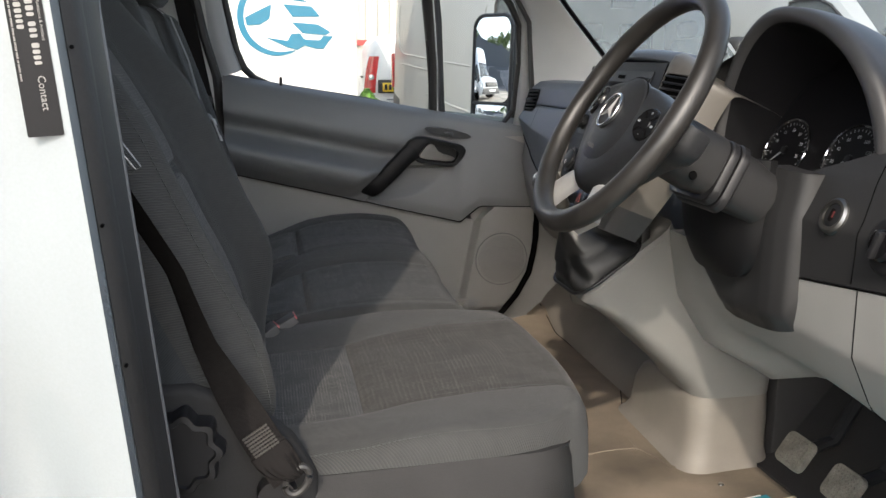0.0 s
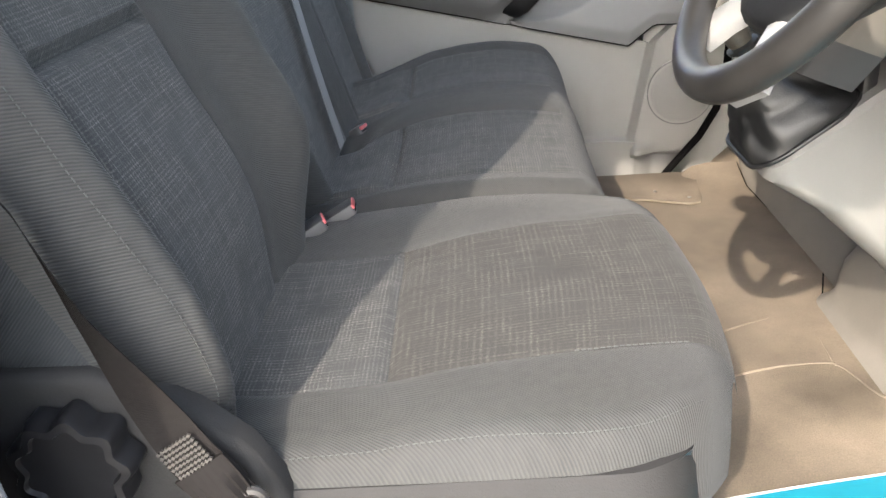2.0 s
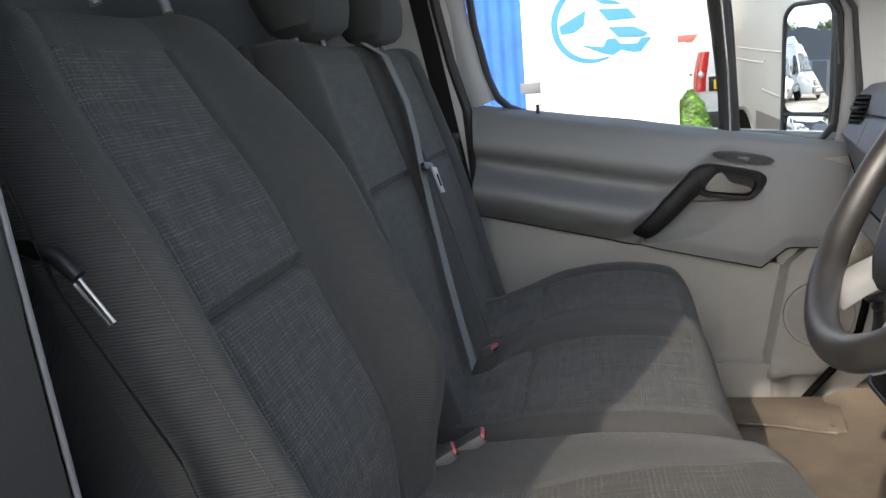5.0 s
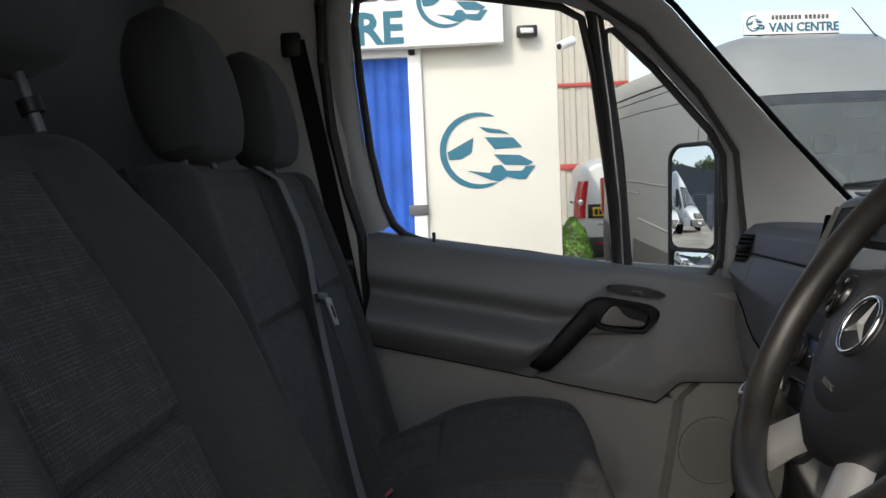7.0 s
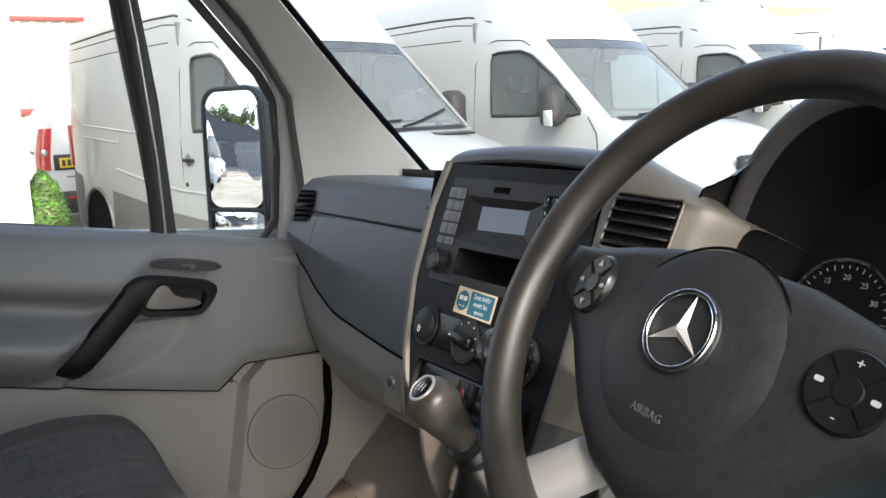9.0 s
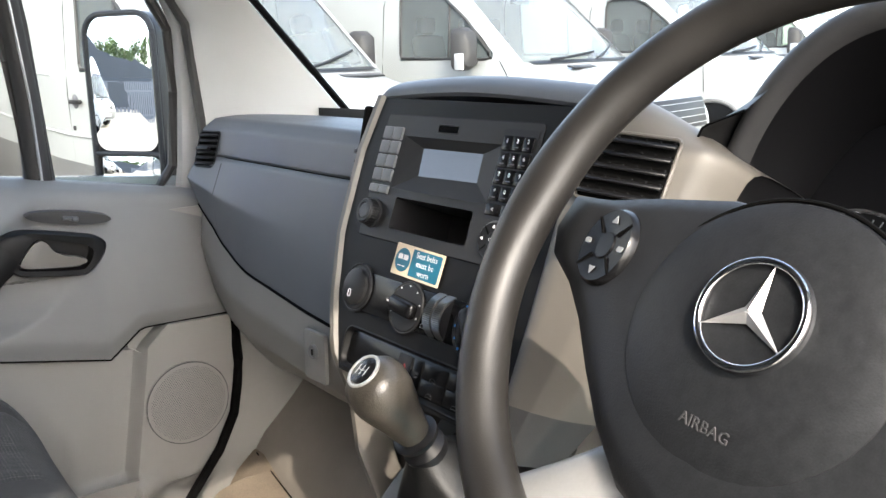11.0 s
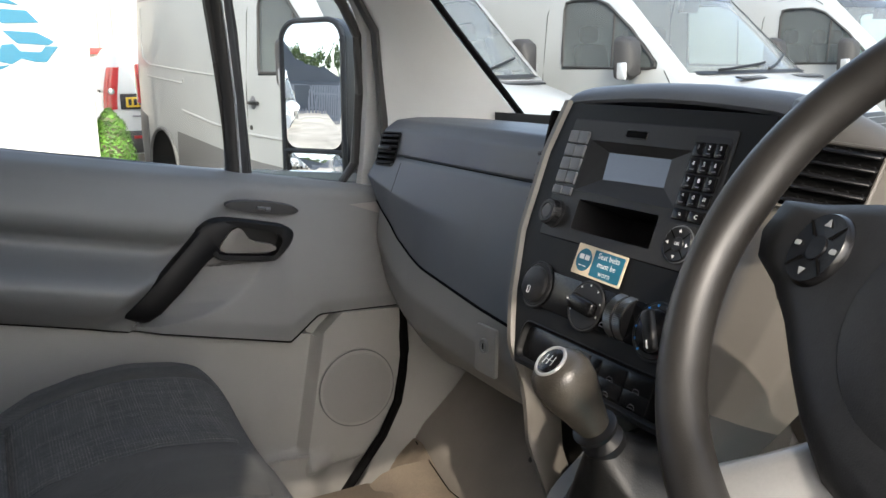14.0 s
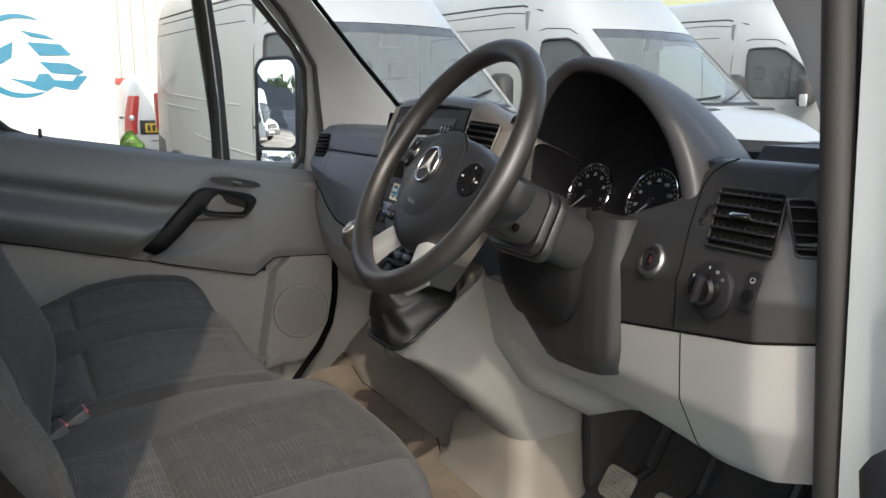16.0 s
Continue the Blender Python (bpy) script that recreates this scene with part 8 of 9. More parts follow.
# far sheds to the front
for (x, y, w, h, m) in ((34, 30, 22, 4.2, "roof_green"), (52, 12, 14, 5.0, "roof_green")):
    sd = thing("distant_shed", (x, y, 0), "distant low shed with a mossy green roof", "building", kind="structure")
    bm = B()
    box(bm, (x, y, h / 2), (w, 10, h), bev=0.05)
    part("wall", bm, "cladding", sd)
    bm = B()
    prism(bm, [(-5.4, h), (5.4, h), (0, h + 2.2)], basis((x - w / 2 - 0.3, y, 0), (0, 1, 0), (0, 0, 1)), w + 0.6)
    part("roof", bm, m, sd)


# ---- panel vans ----
YARD = 0.17      # the yard's level
RINGS = (0.0, 0.05, 0.14, 0.30, 0.5, 0.91, 1.4, 2.0, 2.6, 3.0, 3.20, 3.50, 3.70, 3.90, 4.05, 4.2, 4.35, 4.5, 4.66, 4.80, 4.92, 5.02, 5.15, 5.35, 5.55, 5.72, 5.85, 5.93, 5.98)


def roof_line(x):
    return interp(x, (0.0, 0.05, 0.14, 0.5, 3.2, 3.5, 3.7, 3.9, 4.05, 4.92, 5.02, 5.15, 5.35, 5.55, 5.72, 5.85, 5.93, 5.98), (2.60, 2.70, 2.75, 2.77, 2.77, 2.72, 2.60, 2.36, 2.115, 1.335, 1.31, 1.275, 1.225, 1.16, 1.08, 0.98, 0.86, 0.70))


def side_at(x):
    return interp(x, (0.0, 0.05, 0.14, 0.3, 4.4, 4.9, 5.3, 5.6, 5.8, 5.93, 5.98), (0.90, 0.955, 0.99, 1.015, 1.03, 1.025, 1.0, 0.95, 0.88, 0.78, 0.70))


def section(x):
    """Half a cross-section from the sill to the middle of the roof: 14 places (y, z)."""
    w, top = side_at(x), roof_line(x)
    wt = interp(x, (3.50, 3.90, 4.05, 4.20, 4.35, 4.5, 4.66), (2.02, 2.02, 1.965, 1.855, 1.73, 1.60, 1.425))      # head of the door window
    bl = interp(x, (3.5, 4.66), (1.375, 1.372))
    box_ = [(0.95, 0.30), (0.985, 0.42), (1.0, 0.62), (1.0, 0.90), (0.995, 1.36), (0.955, 2.05), (0.945, 2.20), (0.925, 2.33), (0.905, 2.44), (0.86, 2.58), (0.78, 2.67), (0.62, 2.725), (0.35, 2.76), (0.0, 2.77)]
    if x <= 3.2:
        k = (top - 0.3) / 2.47
        return [(w * y, 0.3 + (z - 0.3) * k if z > 2.3 else z) for y, z in box_]
    if x < 4.05:
        k = (x - 3.2) / 0.85
        head = [(0.955, wt), (0.935, 2.10), (0.91, lerp(2.33, 2.12, k)), (0.885, lerp(2.44, 2.125, k)), (lerp(0.86, 0.84, k), lerp(2.58, 2.125, k ** 1.6)), (0.78, min(top - 0.03 * (1 - k), lerp(2.67, 2.13, k ** 2))), (0.62, top - 0.022 * (1 - k)), (0.35, top - 0.006), (0.0, top)]
        return [(w * y, z) for y, z in box_[:4]] + [(w * 0.995, bl)] + [(w * y, z) for y, z in head]
    if x <= 4.93:
        k = (x - 4.05) / 0.87
        low = [(w * y, z) for y, z in box_[:4]] + [(w * 0.995, min(bl, top))]
        if x > 4.66:
            wt = top - 0.085
            low[4] = (w * 0.99, wt - 0.01)
        e = lerp(0.80, 0.885, k)
        return low + [(w * lerp(0.955, 0.99, k), wt), (w * lerp(0.93, 0.975, k), max(wt + 0.03, top - 0.05)), (w * lerp(0.90, 0.955, k), top - 0.025), (w * (e + 0.04), top - 0.008), (w * e, top), (w * e * 0.75, top + 0.004), (w * e * 0.5, top + 0.006), (w * e * 0.25, top + 0.007), (0, top + 0.007)]
    k = (top - 0.3) / 1.0
    return [(w * y, 0.3 + z * k) for y, z in ((0.95, 0.0), (0.985, 0.12), (1.0, 0.32), (1.0, 0.60), (0.985, 0.80), (0.965, 0.88), (0.93, 0.93), (0.89, 0.955), (0.84, 0.97), (0.76, 0.985), (0.58, 0.993), (0.40, 0.997), (0.2, 1.0), (0.0, 1.0))]


def bow(x, y, z):
    """The screen and the bonnet are bowed forwards in plan."""
    return (x + 0.17 * (1 - min(1, (y / 0.92) ** 2)) * step(3.75, 4.15, x) * step(6.1, 5.4, x) * step(1.0, 1.25, z), y, z)


def wall_of_van(x, z):
    q = section(x)[:9]
    return interp(z, [p[1] for p in q], [p[0] for p in q])


def panel_van(name, label, paint, lower):
    """Built at the origin: nose along +x, wheels on z = 0; an open cab behind clear glass."""
    v = thing(name, (0, 0, 0), label, "van", "parked vans")
    n = 14
    body, panes = B(), {"windscreen": B(), "side_window": B()}
    grid = []
    for x in RINGS:
        q = section(x)
        full = [(-y, z) for y, z in q] + [(y, z) for y, z in q[-2::-1]]
        grid.append([Vector(bow(x, y, z)) for y, z in full])
    verts = [[body.verts.new(p) for p in r] for r in grid]
    m = 2 * n - 1
    right_glass = B()
    for i in range(len(RINGS) - 1):
        x0, x1 = RINGS[i], RINGS[i + 1]
        for j in range(m - 1):
            k = min(j, m - 2 - j)
            screen = 4.04 < x0 and x1 < 4.93 and k >= 9
            door = 3.49 < x0 and x1 < 4.67 and k == 4
            if screen or door:
                g = panes["windscreen"] if screen else (panes["side_window"] if j < n else right_glass)
                inset = Vector((-0.006, 0, -0.006)) if screen else Vector((0, 0.008 if j < n else -0.008, 0))
                g.faces.new([g.verts.new(p + inset) for p in (grid[i][j], grid[i + 1][j], grid[i + 1][j + 1], grid[i][j + 1])])
            else:
                body.faces.new((verts[i][j], verts[i + 1][j], verts[i + 1][j + 1], verts[i][j + 1]))
    body.faces.new(verts[0][::-1])
    body.faces.new(verts[-1])
    part("body", body, paint, v, angle=32)
    part("windscreen", panes["windscreen"], "far_screen", v, "large raked windscreen").visible_shadow = False
    for g in (panes["side_window"], right_glass):
        part("side_window", g, "far_glass", v).visible_shadow = False
    # inside of the cab
    part("bulkhead", box(B(), (3.25, 0, 1.35), (0.04, 1.94, 2.0)), "bulkhead", v)
    part("cab_floor", box(B(), (4.1, 0, 0.62), (1.7, 1.9, 0.05)), "rubber", v)
    bm = B()
    loft(bm, [[Vector((x + 0.12 * (1 - (y / 0.95) ** 2), y, z)) for x, z in ((4.62, 0.75), (4.50, 1.05), (4.52, 1.20), (4.62, 1.27), (4.80, 1.29), (4.86, 1.24), (4.86, 0.75))] for y in np.linspace(-0.93, 0.93, 9)])
    part("cab_dashboard", bm, "hood_slate", v)
    for y in (-0.50, 0.18, 0.62):
        st = part("cab_seat", box(B(), (3.72, y, 0.92), (0.50, 0.42, 0.20), bev=0.06), "side_cloth", v)
        part("seat_back", box(B(), (3.46, y, 1.30), (0.14, 0.42, 0.66), Euler((0, -0.2, 0)).to_matrix(), 0.06), "side_cloth", st)
        part("headrest", box(B(), (3.38, y, 1.72), (0.10, 0.24, 0.18), bev=0.05), "side_cloth", st)
    part("cab_wheel", tube(B(), [(4.36 + 0.10 * math.cos(t), -0.50 + 0.19 * math.sin(t), 1.22 + 0.16 * math.cos(t)) for t in np.linspace(0, 2 * math.pi, 20, endpoint=False)], 0.016, 6, closed=True), "black", v)
    bm = B()
    sheet(bm, lambda a, b: bow(4.06 + 0.085 * b, lerp(-0.80, 0.80, a), roof_line(4.06 + 0.085 * b) + 0.004 - 0.012 * b), 14, 2)
    part("sun_band", bm, "shade_band", v, "dark tinted band along the screen's head")
    bm = B()
    loft(bm, [[Vector(bow(x, y, z)) for x, z in ((4.07, 2.06), (4.05, 1.90), (4.09, 1.90), (4.12, 2.05))] for y in np.linspace(-0.12, 0.12, 5)])
    part("inner_mirror", bm, "black", v)
    # trim outside
    for y0, y1, x0, x1 in ((-0.62, 0.10, 4.93, 4.86), (0.06, 0.74, 4.93, 4.78)):
        pts = [Vector(bow(lerp(x0, x1, k / 5), lerp(y0, y1, k / 5), roof_line(lerp(x0, x1, k / 5)) + 0.025)) for k in range(6)]
        part("wiper", tube(B(), pts, 0.012, 6), "black", v)
    bm = B()
    sheet(bm, lambda a, b: bow(lerp(4.915, 5.00, b), lerp(-0.86, 0.86, a), roof_line(lerp(4.915, 5.0, b)) + 0.010), 14, 3)
    part("cowl", bm, "black", v)
    for sy in (-1, 1):
        rim = [(3.53, 1.40), (3.51, 1.44), (3.505, 1.95), (3.53, 2.01), (3.60, 2.025), (3.90, 2.02), (4.05, 1.965), (4.35, 1.73), (4.62, 1.44), (4.64, 1.39), (4.58, 1.375)]
        part("window_rubber", tube(B(), [bow(x, sy * (wall_of_van(x, z) + 0.002), z) for x, z in rim], 0.014, 6, closed=True), "rubber", v)
        part("window_bar", tube(B(), [bow(4.14, sy * (wall_of_van(4.14, z) + 0.001), z) for z in (1.38, 1.6, 1.88)], 0.010, 6), "rubber", v)
        for pts in ([(3.24, 0.55), (3.24, 1.2), (3.27, 1.9), (3.34, 2.10), (3.55, 2.15), (3.9, 2.12), (4.02, 2.06)], [(4.86, 0.9), (4.84, 1.2), (4.74, 1.36)]):
            part("door_gap", tube(B(), [bow(x, sy * (wall_of_van(x, z) + 0.001), z) for x, z in pts], 0.0055, 5), "rubber", v)
        for pts, r, mt in (([(0.25, 2.42), (1.5, 2.44), (2.6, 2.44), (3.15, 2.42), (3.45, 2.34)], 0.012, "rubber"), ([(0.25, 2.345), (1.5, 2.355), (2.9, 2.36), (3.2, 2.33)], 0.007, "rubber"),
                           ([(0.3, 2.205), (1.6, 2.215), (3.05, 2.19)], 0.006, "rubber"), ([(0.62, 1.50), (1.8, 1.42), (2.95, 1.355)], 0.011, paint), ([(0.55, 1.375), (1.1, 1.335), (1.66, 1.30), (1.68, 1.34)], 0.010, paint),
                           ([(0.36, 2.12), (0.36, 1.75), (0.42, 1.58), (0.62, 1.50)], 0.009, paint), ([(1.6, 1.02), (2.4, 0.92), (3.2, 0.86), (4.4, 0.84)], 0.014, paint)):
            fine = [(lerp(p[0], q[0], k / 6), lerp(p[1], q[1], k / 6)) for p, q in zip(pts, pts[1:]) for k in range(6)] + [pts[-1]]
            part("side_crease", tube(B(), [(x, sy * (wall_of_van(x, z) + (0.001 if mt == paint else -0.002)), z) for x, z in fine], r, 6), mt, v)
        bm = B()
        sheet(bm, lambda a, b: (lerp(1.40, 4.45, a), sy * (wall_of_van(lerp(1.40, 4.45, a), 0.5) + 0.006 + 0.012 * math.sin(math.pi * b)), lerp(0.31, interp(lerp(1.40, 4.45, a), (1.37, 2.94, 4.45), (0.84, 0.68, 0.60)), b)), 24, 5, (1, 1), (0, -sy * 0.02, 0))
        part("side_cladding", bm, lower, v, "dark grey lower cladding")
        bm = B()
        sheet(bm, lambda a, b: (lerp(0.06, 0.46, a), sy * (wall_of_van(lerp(0.06, 0.46, a), 0.6) + 0.006 + 0.012 * math.sin(math.pi * b)), lerp(0.34, lerp(1.02, 0.92, a), b)), 8, 5, (1, 1), (0, -sy * 0.02, 0))
        part("side_cladding", bm, lower, v, "dark grey rear corner cladding")
        part("tail_light", box(B(), (0.10, sy * 0.955, 1.28), (0.14, 0.09, 0.46), bev=0.02), "lamp_red", v)
        hd = part("door_handle", box(B(), (3.42, sy * (wall_of_van(3.42, 1.14) + 0.028), 1.14), (0.20, 0.034, 0.034), bev=0.012), "black", v)
        part("handle_bowl", revolve(B(), [(0, 0.006), (0.055, 0.004), (0.06, 0)], basis((3.37, sy * (wall_of_van(3.37, 1.14) + 0.002), 1.14), (1, 0, 0), (0, 0, sy * -1.0)), 16), "grey_print", hd)
        part("lock", revolve(B(), [(0, 0.012), (0.02, 0.010), (0.022, 0)], basis((3.31, sy * (wall_of_van(3.31, 0.92)), 0.92), (1, 0, 0), (0, 0, sy * -1.0)), 14), "rubber", v)
        mr = B()
        loft(mr, [[Vector((4.40 + d, sy * 1.19 + x, 1.47 + y)) for x, y in rrect(0.21 * s, 0.38 * s, 0.06 * s, 5)] for d, s in ((0.0, 0.97), (0.02, 1.0), (0.08, 1.0), (0.15, 0.8), (0.18, 0.4))])
        box(mr, (4.45, sy * 1.07, 1.36), (0.09, 0.16, 0.07), bev=0.02)
        mo = part("door_mirror", mr, "rubber", v)
        part("indicator", box(B(), (4.49, sy * 1.285, 1.36), (0.10, 0.03, 0.15), bev=0.012), "lens", mo)
        for wx in (0.92, 4.98):
            at = basis((wx, sy * 0.915, 0.345), (1, 0, 0), (0, 0, -sy))
            wl = part("wheel", revolve(B(), [(0.21, -0.09), (0.30, -0.10), (0.345, -0.07), (0.345, 0.07), (0.335, 0.09), (0.30, 0.10), (0.21, 0.085)], at, 32), "rubber", v)
            part("rim", revolve(B(), [(0.02, 0.075), (0.06, 0.075), (0.07, 0.05), (0.15, 0.045), (0.19, 0.03), (0.205, 0.085), (0.215, 0.088), (0.215, -0.09)], at, 28), "silver", wl)
            for k in range(10):
                t = 2 * math.pi * k / 10
                part("rim_slot", revolve(B(), [(0, 0.052), (0.018, 0.051), (0.02, 0.04)], at @ Matrix.Translation((0.13 * math.cos(t), 0.13 * math.sin(t), 0)), 8), "void", wl)
            out = wall_of_van(min(wx, 4.9), 0.6)
            arch = [(0.42 * math.cos(a), 0.42 * math.sin(a)) for a in np.linspace(0, math.pi, 18)] + [(-0.42, -0.08), (0.42, -0.08)]
            part("wheel_arch", prism(B(), arch, basis((wx, sy * (out + 0.004), 0.37), (1, 0, 0), (0, 0, -sy)), 0.004), "void", v)
            part("arch_lip", tube(B(), [(wx + 0.43 * math.cos(a), sy * (out + 0.008), 0.37 + 0.43 * math.sin(a)) for a in np.linspace(-0.1, math.pi + 0.1, 22)], 0.022, 8), lower, v)
        bm = B()
        sheet(bm, lambda a, b: (lerp(5.50, 5.90, a), sy * (wall_of_van(lerp(5.50, 5.90, a), lerp(0.74, 0.95, b)) + 0.006), lerp(0.76 + 0.04 * (1 - a), 1.02 - 0.12 * a, b)), 8, 4, (1, 1), (0, -sy * 0.02, 0))
        part("headlight", bm, "lens", v)
    part("bumper", box(B(), (5.95, 0, 0.48), (0.14, 1.56, 0.34), bev=0.05), lower, v)
    gr = part("grille", box(B(), (5.985, 0, 0.84), (0.07, 1.02, 0.28), Euler((0, -0.25, 0)).to_matrix(), 0.03), "black", v, "black grille with silver bars")
    for k in range(4):
        part("grille_bar", box(B(), (6.03 - 0.016 * k, 0, 0.745 + k * 0.062), (0.03, 0.96, 0.018), bev=0.004), "silver", gr)
    part("number_plate", box(B(), (6.03, 0, 0.50), (0.02, 0.52, 0.11), bev=0.004), "mark", v)
    for sy in (-0.46, 0.46):
        bv = part("bonnet_vent", box(B(), (bow(5.13, sy, 1.28)[0], sy, roof_line(5.13) + 0.006), (0.085, 0.42, 0.014), Euler((0, 0.26, -0.12 * sy)).to_matrix(), 0.004), "black", v)
        for k in range(2):
            part("vent_slat", box(B(), (bow(5.115 + 0.03 * k, sy, 1.28)[0], sy, roof_line(5.115 + 0.03 * k) + 0.015), (0.010, 0.40, 0.006), Euler((0, 0.26, -0.12 * sy)).to_matrix()), "key_grey", bv)
    part("aerial", tube(B(), [(3.60, 0.66, 2.56), (3.58, 0.64, 2.60), (3.46, 0.42, 2.96)], [0.022, 0.008, 0.005], 6), "black", v)
    return v


def roof_sign(at, yaw):
    """A board on two feet over a van's cab roof: small grey bars above teal words."""
    s = thing("roof_sign", at, "white board with teal words standing on a van's roof", "sign", "roof boards")
    m = Matrix.Translation(at) @ pose(0, 0, 0, 0, 0, yaw)
    part("board", box(B(), m @ Vector((0, 0, 0.115)), (0.02, 0.94, 0.215), m.to_3x3(), 0.003), "white_board", s)
    for k in (-0.3, 0.3):
        part("foot", box(B(), m @ Vector((-0.03, k, 0.01)), (0.05, 0.03, 0.06), m.to_3x3(), 0.003), "black", s)
    part("board_edge", box(B(), m @ Vector((0.002, 0, 0.006)), (0.03, 0.94, 0.008), m.to_3x3()), "black", s)
    f = m @ basis((0.0112, 0, 0.115), (0, 1, 0), (0, 0, 1))
    part("lettering", lettering("VAN CENTRE", 0.115, f @ Matrix.Translation((0.125, -0.045, 0)), 0.001, bold=0.004), "teal", s)
    bm = B()
    for x in [-0.185 + k * 0.038 for k in range(8)] + [0.145 + k * 0.042 for k in range(6)]:
        prism(bm, rrect(0.028, 0.042, 0.006, 2, x, 0.052), f, 0.002)
    part("print_bar", bm, "grey_print", s, "grey bars in place of a name")
    badge(f @ Matrix.Translation((-0.375, 0.0, 0)), 0.075, s)
    return s


first = panel_van("parked_van", "silver-grey high-roof panel van parked facing the yard", "silver_paint", "silver_lower")
VANS = [(2.731, 11.844, -81.5), (5.633, 11.50, -80.5), (9.138, 11.872, -80.35), (12.6, 12.2, -80.0)]


def van_pose(x, y, yaw):
    return pose(x, y, YARD, 0, 0, yaw)


first.matrix_basis = van_pose(*VANS[0])
white = panel_van("parked_van", "white high-roof panel van parked in the row", "white_paint", "silver_lower")
white.matrix_basis = van_pose(*VANS[3])
copy_thing(first, van_pose(*VANS[1]))
copy_thing(first, van_pose(*VANS[2]))
for q in VANS[:3]:
    roof_sign(tuple(van_pose(*q) @ Vector((3.20, -0.03, 2.765))), q[2])

# small white van seen from behind, past the office
SP = pose(2.44, 13.22, YARD, 0, 0, 86)
sv = thing("small_white_van", (2.44, 13.22, YARD), "small white delivery van seen from behind with red tail lights", "van")
rings = []
for x, w, zt in ((0.0, 0.78, 1.70), (0.03, 0.82, 1.76), (0.12, 0.86, 1.80), (0.4, 0.89, 1.83), (2.4, 0.90, 1.84), (3.0, 0.88, 1.66), (3.5, 0.86, 1.10), (4.2, 0.78, 0.90)):
    s_ = [(w * k, 0.30 + (zt - 0.30) * h) for h, k in ((0, 0.94), (0.12, 0.99), (0.3, 1.0), (0.55, 0.985), (0.75, 0.93), (0.9, 0.86), (0.96, 0.78), (0.99, 0.62), (1.0, 0.3))]
    rings.append([SP @ Vector((x, -y, z)) for y, z in s_] + [SP @ Vector((x, y, z)) for y, z in reversed(s_)])
part("body", loft(B(), rings), "bright_paint", sv)
for sy in (-1, 1):
    bm = B()
    loft(bm, [[SP @ Vector((x + 0.03 * k, sy * (y - 0.085 * k * k), 0.92 + 0.56 * k)) for x, y in ((-0.045, 0.755), (-0.035, 0.835), (0.06, 0.875), (0.06, 0.70), (-0.02, 0.70))] for k in (0, 0.2, 0.4, 0.6, 0.8, 0.95, 1.0)])
    tl = part("tail_light", bm, "lamp_red", sv)
    part("reverse_lens", revolve(B(), [(0.0, 0.02), (0.04, 0.015), (0.045, 0.0)], SP @ basis((-0.028, sy * 0.765, 1.16), (0, -1, 0), (0, 0, 1)), 16), "lens", tl)
    part("rubbing_strip", box(B(), SP @ Vector((0.5, sy * 0.895, 1.16)), (0.5, 0.02, 0.03), SP.to_3x3(), 0.006), "black", sv)
pr = part("plate_recess", box(B(), SP @ Vector((-0.012, 0.33, 1.02)), (0.03, 0.66, 0.21), SP.to_3x3(), 0.01), "black", sv)
part("number_plate", box(B(), SP @ Vector((-0.03, 0.33, 1.01)), (0.015, 0.52, 0.135), SP.to_3x3(), 0.003), "yellow", pr)
bm = B()
for k in range(7):
    box(bm, SP @ Vector((-0.039, 0.13 + k * 0.068, 1.01)), (0.004, 0.042, 0.085), SP.to_3x3())
part("print_bar", bm, "black", pr)
part("door_joint", tube(B(), [SP @ Vector((-0.004, 0.0, z)) for z in (0.62, 1.0, 1.5, 1.72)], 0.008, 6), "rubber", sv)
part("badge_bar", box(B(), SP @ Vector((-0.01, 0.40, 0.82)), (0.012, 0.24, 0.02), SP.to_3x3(), 0.004), "fence", sv)
part("bumper", box(B(), SP @ Vector((-0.03, 0, 0.47)), (0.16, 1.68, 0.30), SP.to_3x3(), 0.06), "rubber", sv)
for sy in (-1, 1):
    part("reflector", box(B(), SP @ Vector((-0.113, sy * 0.45, 0.54)), (0.01, 0.16, 0.04), SP.to_3x3(), 0.003), "lamp_red", sv)
    part("wheel", revolve(B(), [(0.05, -0.1), (0.28, -0.1), (0.31, -0.06), (0.31, 0.06), (0.28, 0.1), (0.05, 0.1)], SP @ basis((0.75, sy * 0.80, 0.31), (1, 0, 0), (0, 0, 1)), 20), "rubber", sv)

# behind, seen in the door mirror: yard, fence, dark shed, trees, white vans
fence = thing("palisade_fence", (-30, 12, 0), "galvanised palisade fence across the yard", "fence", kind="structure")
bm = B()
k = 0
for j in range(170):
    y = -6 + j * 0.26
    box(bm, (-30 + 0.05 * (j % 2) * 0, y, 1.2), (0.03, 0.17, 2.4))
part("pale", bm, "fence", fence)["kind"] = "stuff"
for z in (0.6, 1.9):
    part("rail", box(B(), (-30.06, 16, z), (0.05, 44, 0.09)), "fence", fence)
tagged(part("banner", box(B(), (-29.95, 10.7, 1.45), (0.02, 2.6, 1.8)), "slate", at=(-29.95, 10.7, 0.5)), "dark blue banner hung on the fence", "banner")
shed = thing("dark_shed", (-42, 16, 0), "dark slate-clad industrial shed behind the fence", "building", kind="structure")
part("wall", box(B(), (-44, 15.9, 1.4), (16, 24.4, 2.8), bev=0.05), "slate", shed)
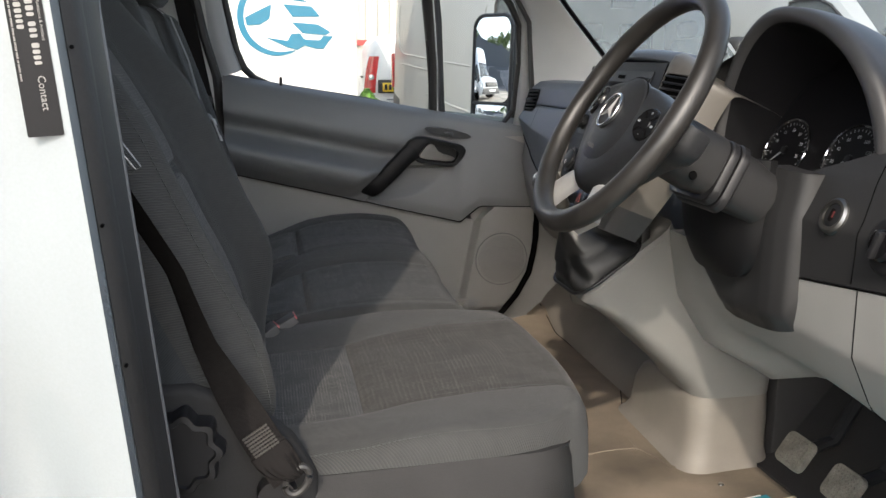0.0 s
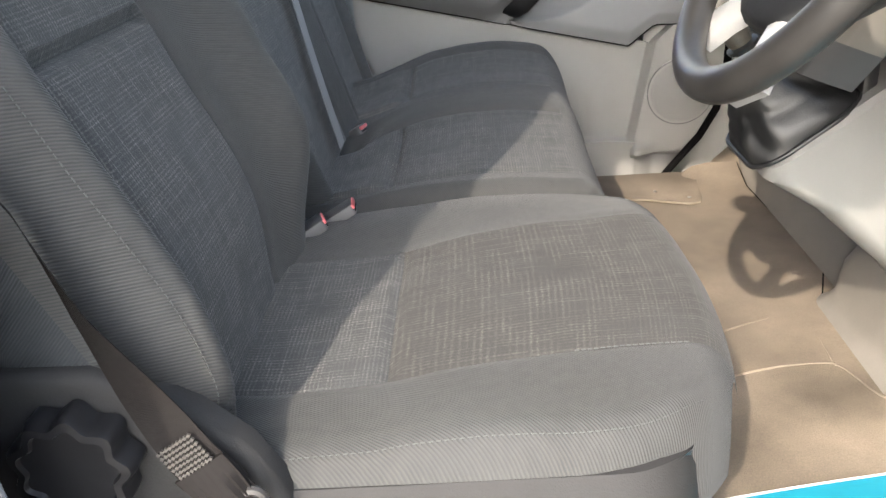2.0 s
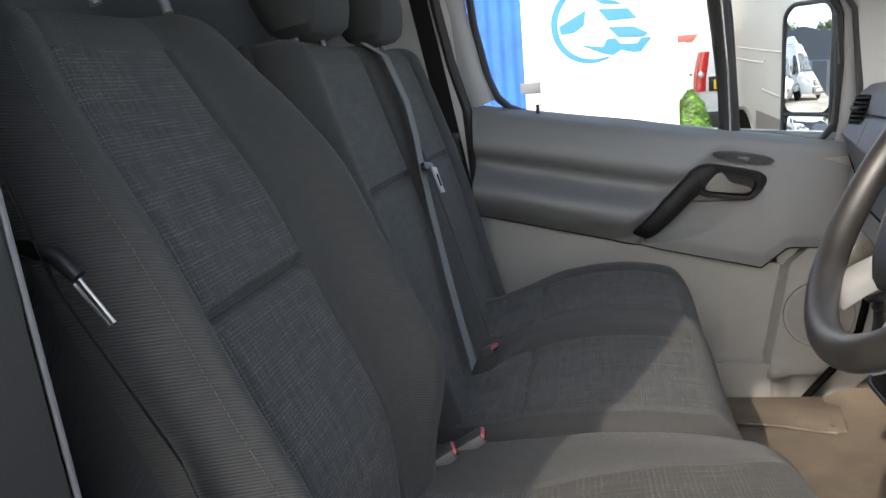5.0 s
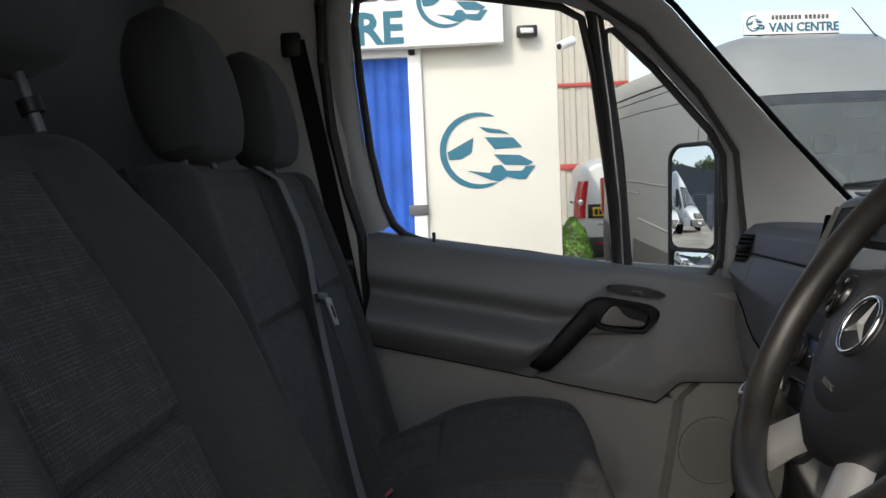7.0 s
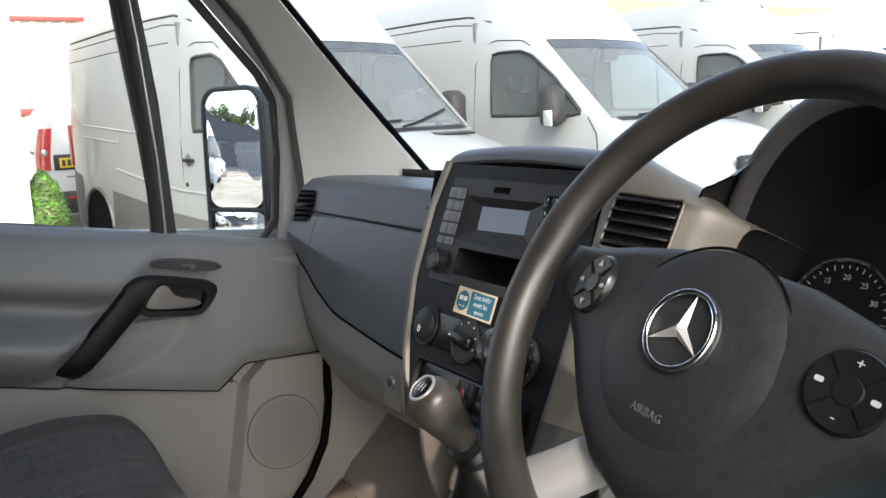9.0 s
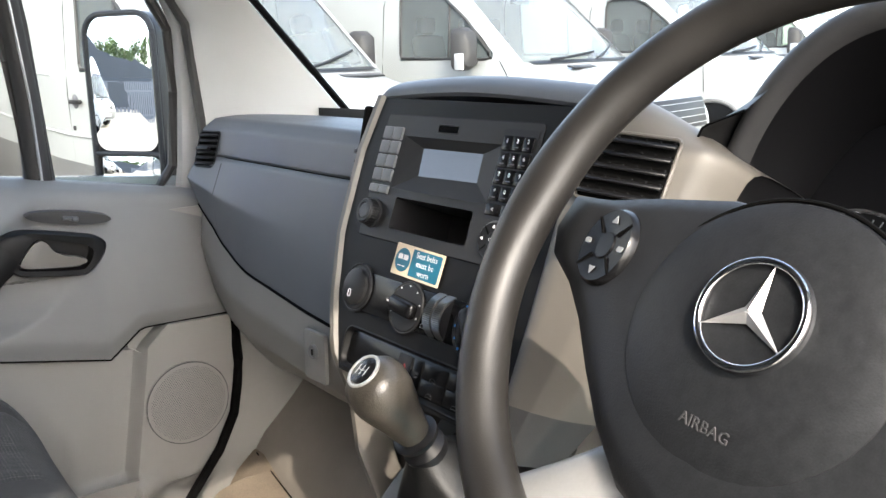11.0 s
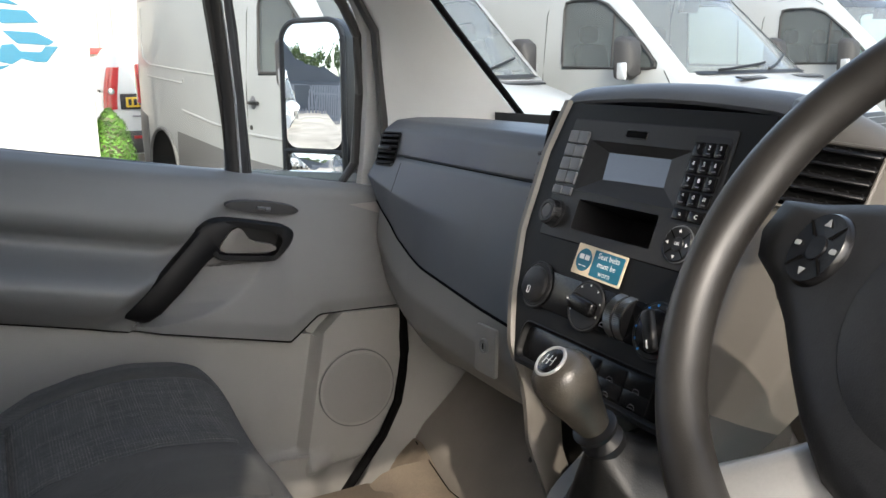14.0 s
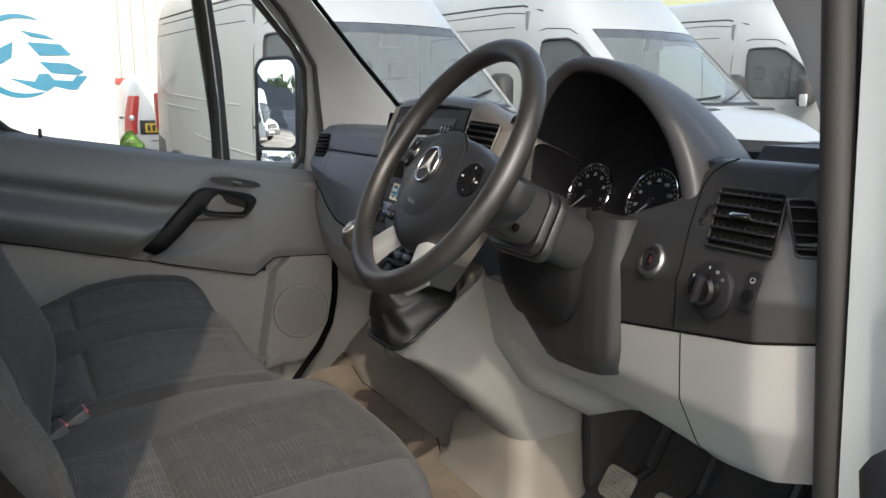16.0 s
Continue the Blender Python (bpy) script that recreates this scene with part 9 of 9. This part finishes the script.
part("roof", prism(B(), [(-10.2, 2.8), (14.2, 2.8), (2, 5.85)], basis((-36, 14, 0), (0, 1, 0), (0, 0, 1)), -17), "slate", shed)


def tree(at, h, seed):
    r = random.Random(seed)
    t = thing("tree", at, "tall leafy tree behind the shed", "tree", "trees behind the yard")
    bm = B()
    top = Vector(at) + Vector((r.uniform(-0.4, 0.4), r.uniform(-0.4, 0.4), h * 0.75))
    tube(bm, [Vector(at), Vector(at).lerp(top, 0.5), top], [0.28, 0.18, 0.05], 8)
    for k in range(7):
        s = Vector(at).lerp(top, r.uniform(0.35, 0.9))
        e = s + Vector((r.uniform(-2, 2), r.uniform(-2, 2), r.uniform(0.8, 2.2)))
        tube(bm, [s, s.lerp(e, 0.5) + Vector((0, 0, 0.2)), e], [0.09, 0.06, 0.02], 6)
    part("trunk", bm, "bark", t)
    blobs = [(Vector(at) + Vector((r.uniform(-1.8, 1.8), r.uniform(-1.8, 1.8), h * r.uniform(0.4, 0.95))), r.uniform(0.7, 1.4)) for _ in range(16)]
    verts, faces = [], []
    for c, rad in blobs:
        for _ in range(110):
            d = Vector((r.gauss(0, 1), r.gauss(0, 1), r.gauss(0, 0.8))).normalized() * rad * r.uniform(0.55, 1.05)
            q = Euler((r.uniform(-3, 3), r.uniform(-3, 3), r.uniform(-3, 3))).to_matrix()
            s = r.uniform(0.12, 0.24)
            b = len(verts)
            verts += [tuple(c + d + q @ Vector(p) * s - Vector(at)) for p in ((0, -1, 0), (0.9, 0, 0.2), (0, 1, 0), (-0.9, 0, 0.2))]
            faces.append((b, b + 1, b + 2, b + 3))
    me = bpy.data.meshes.new("crown")
    me.from_pydata(verts, [], faces)
    me.materials.append(M["tree_leaf"])
    cr = new("crown", me)
    cr.parent = t
    return t


for k in range(11):
    tree((-56 - 4 * (k % 3), -4 + k * 5.0, 0), 8.6 + 1.1 * ((k * 7) % 3), 20 + k)
copy_thing(white, van_pose(-19.0, 13.2, -65))
copy_thing(white, van_pose(-16.0, 14.6, -65))
